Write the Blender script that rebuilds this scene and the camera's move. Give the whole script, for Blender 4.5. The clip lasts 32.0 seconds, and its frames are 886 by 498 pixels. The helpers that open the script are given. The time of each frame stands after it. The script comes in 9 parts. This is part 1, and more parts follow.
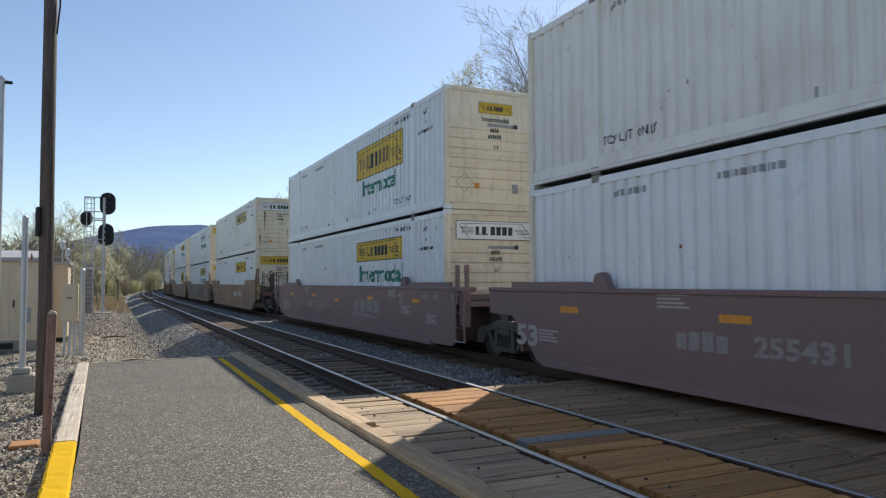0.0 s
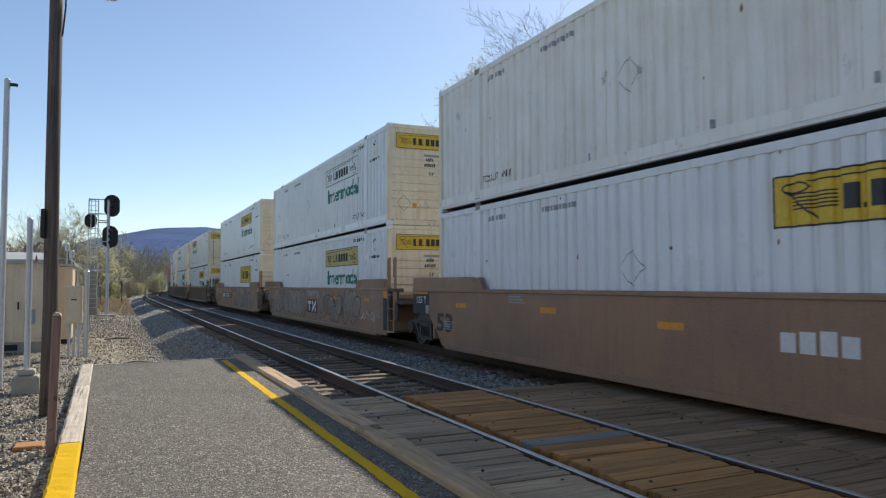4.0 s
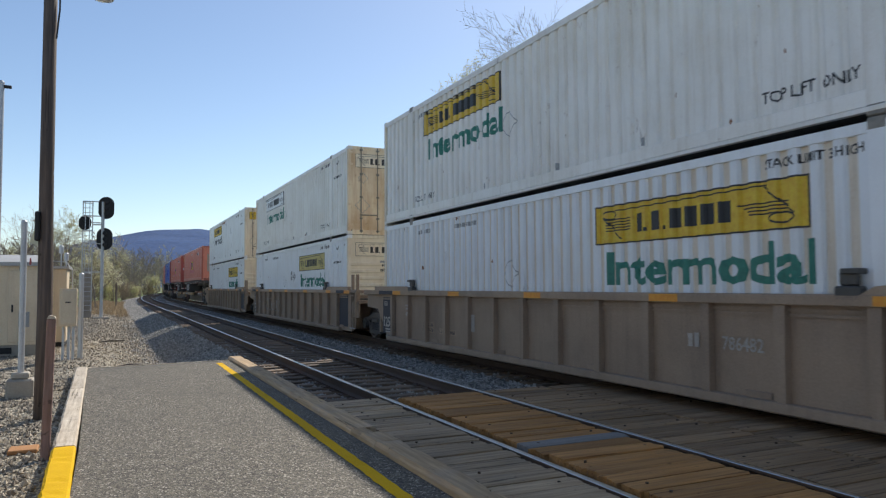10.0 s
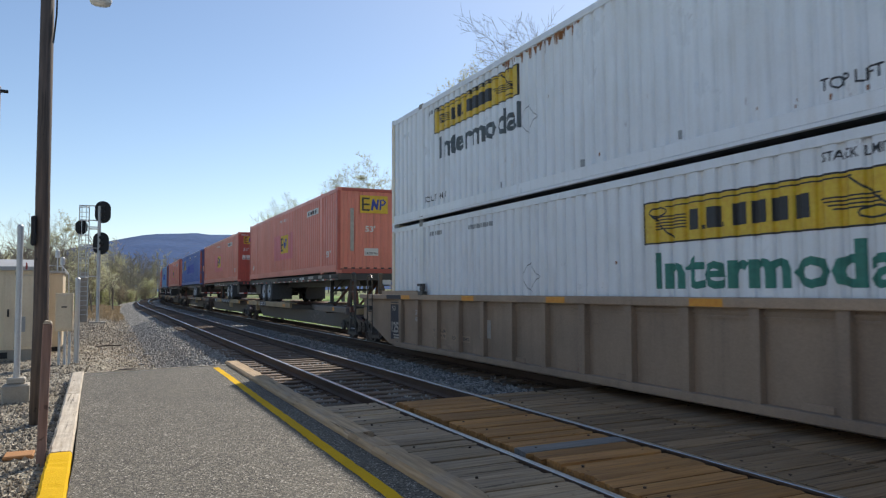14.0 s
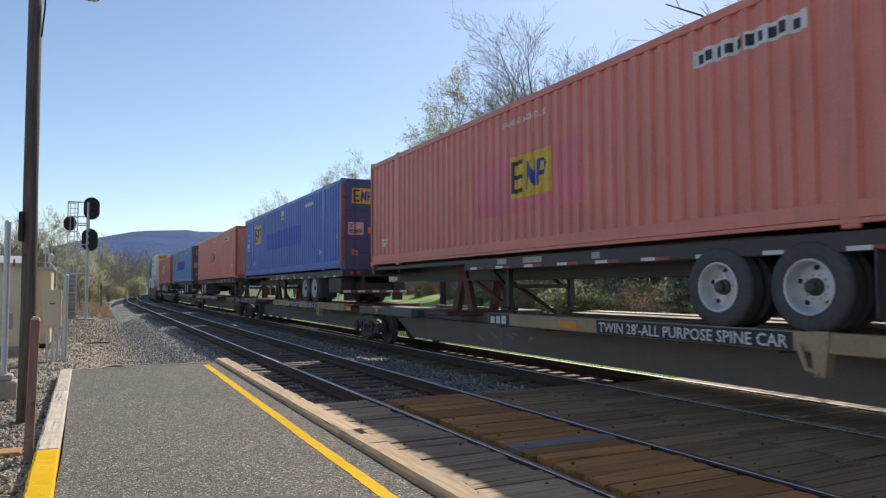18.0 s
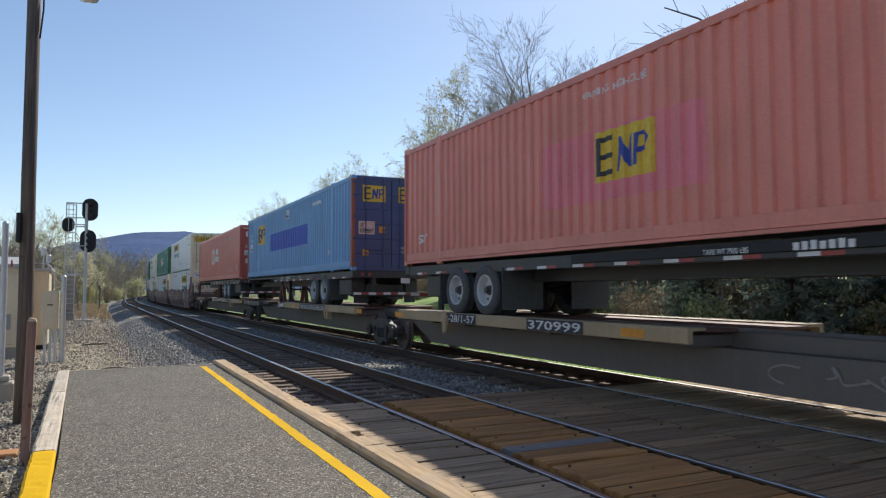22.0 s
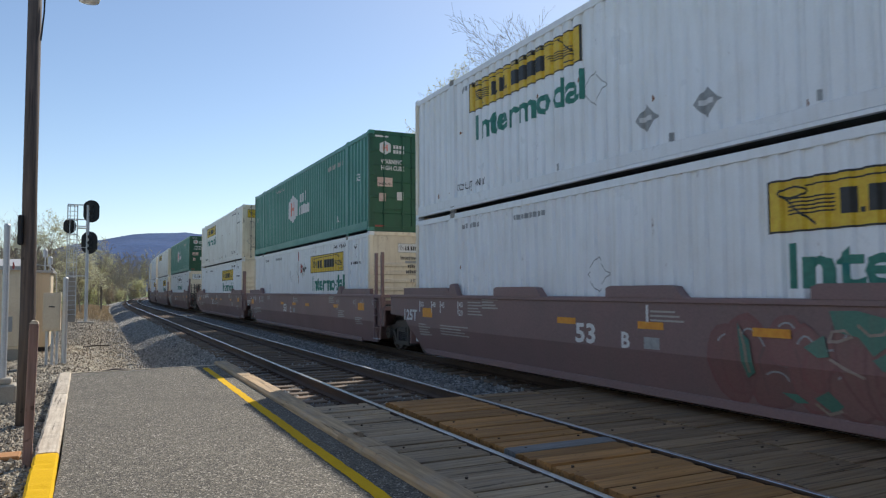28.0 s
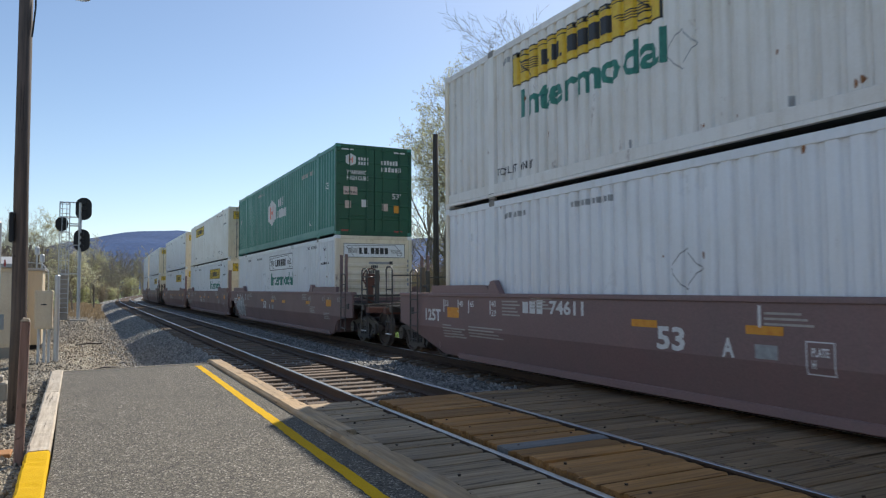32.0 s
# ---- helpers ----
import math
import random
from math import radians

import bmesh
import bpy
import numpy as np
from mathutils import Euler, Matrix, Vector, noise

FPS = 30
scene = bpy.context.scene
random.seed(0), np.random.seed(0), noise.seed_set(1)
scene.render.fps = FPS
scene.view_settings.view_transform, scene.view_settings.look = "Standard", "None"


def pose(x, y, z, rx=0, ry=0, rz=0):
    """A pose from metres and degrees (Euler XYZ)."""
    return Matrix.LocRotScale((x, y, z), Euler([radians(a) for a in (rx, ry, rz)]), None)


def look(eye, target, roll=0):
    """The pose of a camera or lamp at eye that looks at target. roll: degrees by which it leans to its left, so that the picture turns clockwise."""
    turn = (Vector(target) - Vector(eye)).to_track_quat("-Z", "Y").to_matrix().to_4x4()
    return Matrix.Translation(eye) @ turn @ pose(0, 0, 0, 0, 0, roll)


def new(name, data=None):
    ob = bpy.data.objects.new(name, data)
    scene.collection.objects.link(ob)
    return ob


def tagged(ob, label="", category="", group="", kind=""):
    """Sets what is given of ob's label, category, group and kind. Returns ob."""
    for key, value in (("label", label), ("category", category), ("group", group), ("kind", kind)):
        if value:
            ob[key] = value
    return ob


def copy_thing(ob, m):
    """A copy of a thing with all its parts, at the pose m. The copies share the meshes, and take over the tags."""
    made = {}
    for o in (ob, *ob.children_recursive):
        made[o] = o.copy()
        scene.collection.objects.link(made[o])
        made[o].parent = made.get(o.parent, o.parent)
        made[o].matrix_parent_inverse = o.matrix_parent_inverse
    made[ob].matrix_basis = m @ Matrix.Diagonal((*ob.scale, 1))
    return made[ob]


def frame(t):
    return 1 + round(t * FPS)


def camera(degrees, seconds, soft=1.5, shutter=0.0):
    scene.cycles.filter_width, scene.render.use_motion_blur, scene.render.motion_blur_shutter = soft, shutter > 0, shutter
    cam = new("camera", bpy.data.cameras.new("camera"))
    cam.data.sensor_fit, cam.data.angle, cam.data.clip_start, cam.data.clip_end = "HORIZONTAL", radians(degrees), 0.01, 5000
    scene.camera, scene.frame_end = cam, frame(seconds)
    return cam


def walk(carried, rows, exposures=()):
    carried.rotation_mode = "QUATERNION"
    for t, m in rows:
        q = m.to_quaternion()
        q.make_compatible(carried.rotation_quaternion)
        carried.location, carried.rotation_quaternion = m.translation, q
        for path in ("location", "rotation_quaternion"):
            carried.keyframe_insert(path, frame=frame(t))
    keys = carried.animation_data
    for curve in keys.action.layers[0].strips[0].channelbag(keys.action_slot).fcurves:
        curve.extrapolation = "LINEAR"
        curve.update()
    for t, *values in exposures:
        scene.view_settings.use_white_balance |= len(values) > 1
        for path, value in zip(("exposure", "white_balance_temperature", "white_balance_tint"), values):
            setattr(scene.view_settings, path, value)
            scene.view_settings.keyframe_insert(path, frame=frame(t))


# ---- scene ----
cam = camera(63.64, 32.0, 1.25, 0.1)
walk(cam, [
    (0, look((0.012, -0.001, 1.584), (4.208, 9.065, 2.044), -0.25)),
    (0.5, look((0.011, 0.003, 1.586), (4.214, 9.065, 2.052), -0.21)),
    (1, look((0.012, 0.014, 1.585), (4.224, 9.072, 2.060), -0.21)),
    (1.5, look((0.009, -0.006, 1.587), (4.220, 9.051, 2.062), -0.19)),
    (2, look((0.006, -0.010, 1.584), (4.203, 9.055, 2.053), -0.13)),
    (2.5, look((0.003, -0.001, 1.583), (4.180, 9.073, 2.049), -0.16)),
    (3, look((0.001, 0.000, 1.583), (4.159, 9.082, 2.060), -0.13)),
    (3.5, look((0.003, 0.007, 1.579), (4.154, 9.091, 2.074), -0.19)),
    (5.5, look((0.006, 0.001, 1.582), (4.182, 9.074, 2.067), -0.24)),
    (6, look((0.001, 0.022, 1.579), (4.186, 9.091, 2.071), -0.26)),
    (6.5, look((0.000, 0.021, 1.579), (4.187, 9.089, 2.073), -0.26)),
    (7, look((0.001, 0.016, 1.585), (4.195, 9.080, 2.087), -0.31)),
    (7.5, look((-0.004, 0.003, 1.587), (4.191, 9.067, 2.094), -0.38)),
    (8, look((0.003, 0.001, 1.587), (4.197, 9.064, 2.096), -0.37)),
    (8.5, look((-0.003, 0.009, 1.584), (4.196, 9.070, 2.103), -0.38)),
    (9, look((0.001, -0.004, 1.583), (4.196, 9.059, 2.104), -0.33)),
    (9.5, look((0.002, -0.006, 1.586), (4.205, 9.053, 2.107), -0.36)),
    (10, look((-0.000, 0.008, 1.585), (4.212, 9.063, 2.100), -0.32)),
    (10.5, look((-0.002, 0.021, 1.583), (4.211, 9.075, 2.097), -0.32)),
    (11, look((-0.002, 0.009, 1.585), (4.213, 9.063, 2.101), -0.30)),
    (11.5, look((-0.001, 0.015, 1.590), (4.220, 9.065, 2.111), -0.37)),
    (12, look((0.006, 0.000, 1.592), (4.228, 9.049, 2.125), -0.35)),
    (12.5, look((-0.001, 0.005, 1.585), (4.229, 9.050, 2.135), -0.32)),
    (13, look((-0.003, 0.012, 1.585), (4.235, 9.052, 2.144), -0.35)),
    (13.5, look((-0.004, 0.004, 1.589), (4.244, 9.040, 2.149), -0.40)),
    (14, look((-0.001, 0.012, 1.590), (4.247, 9.047, 2.160), -0.38)),
    (14.5, look((0.000, 0.021, 1.587), (4.250, 9.054, 2.163), -0.32)),
    (16.5, look((0.010, 0.027, 1.584), (4.315, 9.035, 2.146), -0.24)),
    (17, look((0.011, 0.025, 1.587), (4.331, 9.026, 2.147), -0.26)),
    (17.5, look((0.010, 0.023, 1.586), (4.341, 9.020, 2.144), -0.19)),
    (18, look((0.002, 0.020, 1.583), (4.365, 9.002, 2.121), -0.24)),
    (18.1, look((0.002, 0.019, 1.583), (4.369, 9.000, 2.118), -0.25)),
    (18.5, look((0.013, 0.029, 1.585), (4.400, 8.999, 2.124), -0.16)),
    (19, look((0.012, 0.005, 1.588), (4.407, 8.970, 2.141), -0.27)),
    (19.5, look((0.009, 0.010, 1.584), (4.398, 8.978, 2.143), -0.19)),
    (20, look((0.017, -0.005, 1.592), (4.408, 8.962, 2.150), -0.20)),
    (20.5, look((0.016, 0.011, 1.591), (4.406, 8.978, 2.154), -0.15)),
    (21, look((0.015, 0.018, 1.587), (4.398, 8.988, 2.163), -0.14)),
    (21.5, look((0.017, -0.009, 1.588), (4.399, 8.962, 2.156), -0.09)),
    (22, look((0.013, 0.008, 1.585), (4.391, 8.981, 2.154), -0.08)),
    (22.5, look((0.016, 0.003, 1.585), (4.398, 8.973, 2.154), -0.10)),
    (23, look((0.017, 0.007, 1.584), (4.402, 8.976, 2.153), -0.10)),
    (23.5, look((0.012, -0.006, 1.587), (4.392, 8.965, 2.156), -0.09)),
    (24, look((0.011, 0.005, 1.586), (4.389, 8.978, 2.153), -0.11)),
    (24.5, look((0.010, -0.004, 1.586), (4.366, 8.980, 2.143), -0.08)),
    (25, look((0.014, -0.011, 1.589), (4.350, 8.984, 2.136), -0.14)),
    (25.5, look((0.014, 0.005, 1.587), (4.341, 9.003, 2.143), -0.16)),
    (27.5, look((0.006, 0.032, 1.589), (4.363, 9.016, 2.132), -0.25)),
    (28, look((0.009, 0.020, 1.592), (4.373, 8.999, 2.161), -0.32)),
    (28.5, look((0.005, 0.024, 1.589), (4.371, 9.002, 2.170), -0.34)),
    (29, look((0.003, 0.023, 1.593), (4.393, 8.990, 2.171), -0.40)),
    (29.5, look((-0.001, 0.033, 1.583), (4.399, 8.994, 2.168), -0.35)),
    (30, look((0.001, 0.013, 1.587), (4.404, 8.974, 2.161), -0.32)),
    (30.5, look((0.002, 0.020, 1.585), (4.411, 8.977, 2.148), -0.33)),
    (31, look((0.002, 0.006, 1.586), (4.425, 8.958, 2.143), -0.36)),
    (31.5, look((0.008, 0.032, 1.591), (4.449, 8.975, 2.142), -0.34)),
    (32, look((0.015, 0.014, 1.585), (4.456, 8.957, 2.128), -0.30)),
])

# ---- light ----
SUN_TO = Vector((0.814, 0.86, 1.0)).normalized()
world = bpy.data.worlds.new("world")
scene.world = world
world.use_nodes = True
wn = world.node_tree.nodes
sky = wn.new("ShaderNodeTexSky")
sky.sky_type, sky.sun_disc = "NISHITA", False
sky.sun_elevation, sky.sun_rotation = radians(40.0), radians(43.8)
sky.air_density, sky.dust_density, sky.ozone_density = 1.0, 0.55, 1.9
sky.altitude = 700.0
wn["Background"].inputs["Strength"].default_value = 0.118
world.node_tree.links.new(sky.outputs[0], wn["Background"].inputs["Color"])
sun = new("sun", bpy.data.lights.new("sun", "SUN"))
sun.data.energy, sun.data.angle, sun.data.color = 4.4, radians(0.55), (1.0, 0.94, 0.84)
sun.matrix_world = look(SUN_TO * 60, (0, 0, 0))
scene.view_settings.exposure = 0.17


# ---- materials ----
def nodes_of(name):
    m = bpy.data.materials.new(name)
    m.use_nodes = True
    nt = m.node_tree
    return m, nt, nt.nodes["Principled BSDF"]


def link(nt, a, b):
    nt.links.new(a, b)


def coords(nt, scale=(1, 1, 1), shift=True):
    """Object space, shifted by each object's own random number."""
    tc = nt.nodes.new("ShaderNodeTexCoord")
    mp = nt.nodes.new("ShaderNodeMapping")
    mp.inputs["Scale"].default_value = scale
    if shift:
        info = nt.nodes.new("ShaderNodeObjectInfo")
        mul = nt.nodes.new("ShaderNodeMath")
        mul.operation = "MULTIPLY"
        mul.inputs[1].default_value = 57.0
        link(nt, info.outputs["Random"], mul.inputs[0])
        add = nt.nodes.new("ShaderNodeVectorMath")
        link(nt, tc.outputs["Object"], add.inputs[0])
        link(nt, mul.outputs[0], add.inputs[1])
        link(nt, add.outputs[0], mp.inputs["Vector"])
    else:
        link(nt, tc.outputs["Object"], mp.inputs["Vector"])
    return mp.outputs[0]


def noise_tex(nt, vec, scale, detail=4.0, rough=0.6):
    n = nt.nodes.new("ShaderNodeTexNoise")
    n.inputs["Scale"].default_value, n.inputs["Detail"].default_value = scale, detail
    n.inputs["Roughness"].default_value = rough
    link(nt, vec, n.inputs["Vector"])
    return n.outputs["Fac"]


def ramp(nt, fac, a, b, lo=(0, 0, 0, 1), hi=(1, 1, 1, 1)):
    r = nt.nodes.new("ShaderNodeValToRGB")
    r.color_ramp.elements[0].position, r.color_ramp.elements[1].position = a, b
    r.color_ramp.elements[0].color, r.color_ramp.elements[1].color = lo, hi
    link(nt, fac, r.inputs["Fac"])
    return r.outputs["Color"]


def blend(nt, fac, a, b, mode="MIX"):
    x = nt.nodes.new("ShaderNodeMix")
    x.data_type, x.blend_type = "RGBA", mode
    for s, v in ((0, fac), (6, a), (7, b)):
        if hasattr(v, "is_output"):
            link(nt, v, x.inputs[s])
        else:
            x.inputs[s].default_value = v if s == 0 else (*v[:3], 1)
    return x.outputs[2]


def times(nt, a, k):
    m = nt.nodes.new("ShaderNodeMath")
    m.operation = "MULTIPLY"
    link(nt, a, m.inputs[0])
    m.inputs[1].default_value = k
    return m.outputs[0]


def bump(nt, bsdf, height, strength, distance):
    b = nt.nodes.new("ShaderNodeBump")
    b.inputs["Strength"].default_value, b.inputs["Distance"].default_value = strength, distance
    link(nt, height, b.inputs["Height"])
    link(nt, b.outputs[0], bsdf.inputs["Normal"])


def paint(name, col, rough=0.5, metal=0.0, dirt=(0.16, 0.13, 0.1), amount=0.35, streak=0.3, rust=0.0, fine=40.0, relief=0.1, vary=0.1):
    """Worn painted metal, wood or plastic: stains, vertical streaks, specks of rust, fine relief."""
    m, nt, bsdf = nodes_of(name)
    vec = coords(nt)
    large = noise_tex(nt, vec, 0.9, 6)
    c = blend(nt, times(nt, ramp(nt, large, 0.42, 0.75), amount), col, dirt)
    if streak:
        run = noise_tex(nt, coords(nt, (5, 5, 0.35)), 1.6, 5)
        c = blend(nt, times(nt, ramp(nt, run, 0.5, 0.8), streak), c, dirt)
    if rust:
        spot = noise_tex(nt, coords(nt, (1, 1, 0.5)), 3.2, 8, 0.75)
        c = blend(nt, ramp(nt, spot, 0.70 - rust * 0.12, 0.76), c, (0.17, 0.065, 0.025))
    grain = noise_tex(nt, vec, fine, 3)
    c = blend(nt, 0.12, c, ramp(nt, grain, 0.3, 0.7), "OVERLAY")
    info = nt.nodes.new("ShaderNodeObjectInfo")
    hsv = nt.nodes.new("ShaderNodeHueSaturation")
    rng = nt.nodes.new("ShaderNodeMapRange")
    rng.inputs["To Min"].default_value, rng.inputs["To Max"].default_value = 1 - vary, 1 + vary
    link(nt, info.outputs["Random"], rng.inputs["Value"])
    link(nt, rng.outputs[0], hsv.inputs["Value"])
    link(nt, c, hsv.inputs["Color"])
    link(nt, hsv.outputs[0], bsdf.inputs["Base Color"])
    r = nt.nodes.new("ShaderNodeMapRange")
    r.inputs["To Min"].default_value, r.inputs["To Max"].default_value = max(0.05, rough - 0.15), min(1, rough + 0.2)
    link(nt, large, r.inputs["Value"])
    link(nt, r.outputs[0], bsdf.inputs["Roughness"])
    bsdf.inputs["Metallic"].default_value = metal
    if relief:
        bump(nt, bsdf, grain, relief, 0.004)
    return m


def stones(name, tones, scale, depth, tint=(0.2, 0.18, 0.15), patch=0.4):
    """Loose stone: cells of several greys, hollows between painted dark as if shaded, earthy patches."""
    m, nt, bsdf = nodes_of(name)
    vec = coords(nt, shift=False)
    v = nt.nodes.new("ShaderNodeTexVoronoi")
    v.inputs["Scale"].default_value = scale
    link(nt, vec, v.inputs["Vector"])
    sep = nt.nodes.new("ShaderNodeSeparateColor")
    link(nt, v.outputs["Color"], sep.inputs[0])
    c = ramp(nt, sep.outputs[0], 0.1, 0.95, (*tones[0], 1), (*tones[1], 1))
    # shade of the hollows goes into the colour, darker towards the cell edges
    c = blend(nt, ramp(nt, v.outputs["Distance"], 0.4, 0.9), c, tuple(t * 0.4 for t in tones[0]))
    big = noise_tex(nt, vec, 0.5, 6)
    c = blend(nt, times(nt, ramp(nt, big, 0.42, 0.68), patch), c, tint)
    mid = noise_tex(nt, vec, 3.2, 7, 0.75)
    c = blend(nt, 0.42, c, ramp(nt, mid, 0.34, 0.64), "OVERLAY")
    link(nt, c, bsdf.inputs["Base Color"])
    bsdf.inputs["Roughness"].default_value = 0.92
    inv = nt.nodes.new("ShaderNodeMath")
    inv.operation = "SUBTRACT"
    inv.inputs[0].default_value = 1.0
    link(nt, v.outputs["Distance"], inv.inputs[1])
    bump(nt, bsdf, inv.outputs[0], 0.9, depth)
    return m


def timber(name, dark, light, grey=0.3, axis=0, rough=0.85, cracks=0.0):
    """Weathered wood, with its grain along one axis; boards differ from one another, with drying cracks along the grain."""
    m, nt, bsdf = nodes_of(name)
    sc = [26.0, 26.0, 26.0]
    sc[axis] = 1.3
    grain = noise_tex(nt, coords(nt, sc), 1.0, 6, 0.65)
    c = ramp(nt, grain, 0.3, 0.72, (*dark, 1), (*light, 1))
    blot = noise_tex(nt, coords(nt), 2.2, 5)
    g = sum(light) / 3 * 0.8
    c = blend(nt, times(nt, ramp(nt, blot, 0.45, 0.75), grey), c, (g, g * 0.95, g * 0.88))
    info = nt.nodes.new("ShaderNodeObjectInfo")
    rng = nt.nodes.new("ShaderNodeMapRange")
    rng.inputs["To Min"].default_value, rng.inputs["To Max"].default_value = 0.72, 1.2
    link(nt, info.outputs["Random"], rng.inputs["Value"])
    hsv = nt.nodes.new("ShaderNodeHueSaturation")
    link(nt, rng.outputs[0], hsv.inputs["Value"])
    link(nt, c, hsv.inputs["Color"])
    spot = noise_tex(nt, coords(nt), 9.0, 2)
    c = blend(nt, times(nt, ramp(nt, spot, 0.68, 0.74), 0.7), hsv.outputs[0], tuple(d * 0.4 for d in dark))
    if cracks:
        sc = [34.0, 34.0, 34.0]
        sc[axis] = 0.9
        slit = noise_tex(nt, coords(nt, sc), 0.8, 3, 0.5)
        c = blend(nt, times(nt, ramp(nt, slit, 0.635, 0.665), cracks), c, tuple(d * 0.22 for d in dark))
    link(nt, c, bsdf.inputs["Base Color"])
    bsdf.inputs["Roughness"].default_value = rough
    bump(nt, bsdf, grain, 0.5, 0.006)
    return m


def plain(name, col, rough=0.6, metal=0.0):
    m, nt, bsdf = nodes_of(name)
    n = noise_tex(nt, coords(nt), 14.0, 4)
    c = blend(nt, 0.18, col, ramp(nt, n, 0.3, 0.7), "OVERLAY")
    link(nt, c, bsdf.inputs["Base Color"])
    bsdf.inputs["Roughness"].default_value, bsdf.inputs["Metallic"].default_value = rough, metal
    return m


def leafy(name, dark, light, scale=3.0, through_light=0.45):
    m, nt, bsdf = nodes_of(name)
    geo = nt.nodes.new("ShaderNodeNewGeometry")
    c = ramp(nt, geo.outputs["Random Per Island"], 0.0, 1.0, (*dark, 1), (*light, 1))
    n = noise_tex(nt, coords(nt), scale, 4)
    c = blend(nt, times(nt, ramp(nt, n, 0.4, 0.7), 0.5), c, dark)
    link(nt, c, bsdf.inputs["Base Color"])
    bsdf.inputs["Roughness"].default_value = 0.7
    if through_light:
        tr = nt.nodes.new("ShaderNodeBsdfTranslucent")
        link(nt, c, tr.inputs["Color"])
        mix = nt.nodes.new("ShaderNodeMixShader")
        mix.inputs[0].default_value = through_light
        link(nt, bsdf.outputs[0], mix.inputs[1])
        link(nt, tr.outputs[0], mix.inputs[2])
        link(nt, mix.outputs[0], nt.nodes["Material Output"].inputs["Surface"])
    return m


def asphalt_mat():
    """Old asphalt: fine worn chippings, pale specks, broad stains, a few thin cracks."""
    m, nt, bsdf = nodes_of("asphalt")
    vec = coords(nt, shift=False)
    grit = nt.nodes.new("ShaderNodeTexVoronoi")
    grit.inputs["Scale"].default_value = 72.0
    link(nt, vec, grit.inputs["Vector"])
    sep = nt.nodes.new("ShaderNodeSeparateColor")
    link(nt, grit.outputs["Color"], sep.inputs[0])
    c = ramp(nt, sep.outputs[0], 0.1, 0.95, (0.03, 0.026, 0.02, 1), (0.225, 0.196, 0.15, 1))
    c = blend(nt, times(nt, ramp(nt, sep.outputs[1], 0.9, 0.94), 0.85), c, (0.55, 0.5, 0.42))
    c = blend(nt, times(nt, ramp(nt, sep.outputs[2], 0.86, 0.92), 0.7), c, (0.03, 0.028, 0.025))
    big = noise_tex(nt, vec, 0.5, 7, 0.62)
    c = blend(nt, times(nt, ramp(nt, big, 0.36, 0.66), 0.4), c, (0.082, 0.073, 0.058))
    wear = noise_tex(nt, coords(nt, (1.0, 0.22, 1.0), False), 1.3, 5, 0.6)
    c = blend(nt, times(nt, ramp(nt, wear, 0.5, 0.72), 0.3), c, (0.175, 0.155, 0.122))
    stain = noise_tex(nt, vec, 2.3, 8, 0.75)
    c = blend(nt, times(nt, ramp(nt, stain, 0.56, 0.7), 0.45), c, (0.055, 0.049, 0.04))
    crack = nt.nodes.new("ShaderNodeTexVoronoi")
    crack.feature = "DISTANCE_TO_EDGE"
    crack.inputs["Scale"].default_value = 0.24
    warp = nt.nodes.new("ShaderNodeVectorMath")
    wob = nt.nodes.new("ShaderNodeTexNoise")
    wob.inputs["Scale"].default_value, wob.inputs["Detail"].default_value = 1.9, 6.0
    link(nt, vec, wob.inputs["Vector"])
    link(nt, vec, warp.inputs[0])
    link(nt, wob.outputs["Color"], warp.inputs[1])
    link(nt, warp.outputs[0], crack.inputs["Vector"])
    line = ramp(nt, crack.outputs["Distance"], 0.0006, 0.0035, (1, 1, 1, 1), (0, 0, 0, 1))
    c = blend(nt, times(nt, line, 0.7), c, (0.028, 0.025, 0.022))
    link(nt, c, bsdf.inputs["Base Color"])
    bsdf.inputs["Roughness"].default_value = 0.88
    bump(nt, bsdf, grit.outputs["Distance"], 0.7, 0.008)
    return m


def hill_mat():
    """Distant leafless woods on a ridge, with haze painted into the colour as blue."""
    m, nt, bsdf = nodes_of("hazy_wooded_hill")
    vec = coords(nt, shift=False)
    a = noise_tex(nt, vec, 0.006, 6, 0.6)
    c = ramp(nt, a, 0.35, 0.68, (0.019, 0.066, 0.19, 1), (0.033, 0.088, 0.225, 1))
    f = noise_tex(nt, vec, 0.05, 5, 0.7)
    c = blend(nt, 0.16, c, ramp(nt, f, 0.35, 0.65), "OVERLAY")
    link(nt, c, bsdf.inputs["Base Color"])
    bsdf.inputs["Roughness"].default_value = 1.0
    bump(nt, bsdf, a, 0.6, 25.0)
    return m


def ground_mat():
    """Gravel by the line, thin grass and leaf litter away from it."""
    m, nt, bsdf = nodes_of("open_ground")
    vec = coords(nt, shift=False)
    a = noise_tex(nt, vec, 0.35, 7, 0.7)
    c = blend(nt, ramp(nt, a, 0.38, 0.62), (0.10, 0.17, 0.025), (0.17, 0.15, 0.075))
    f = noise_tex(nt, vec, 9.0, 6, 0.7)
    c = blend(nt, 0.5, c, ramp(nt, f, 0.3, 0.7), "OVERLAY")
    link(nt, c, bsdf.inputs["Base Color"])
    bsdf.inputs["Roughness"].default_value = 0.95
    bump(nt, bsdf, f, 0.8, 0.05)
    return m


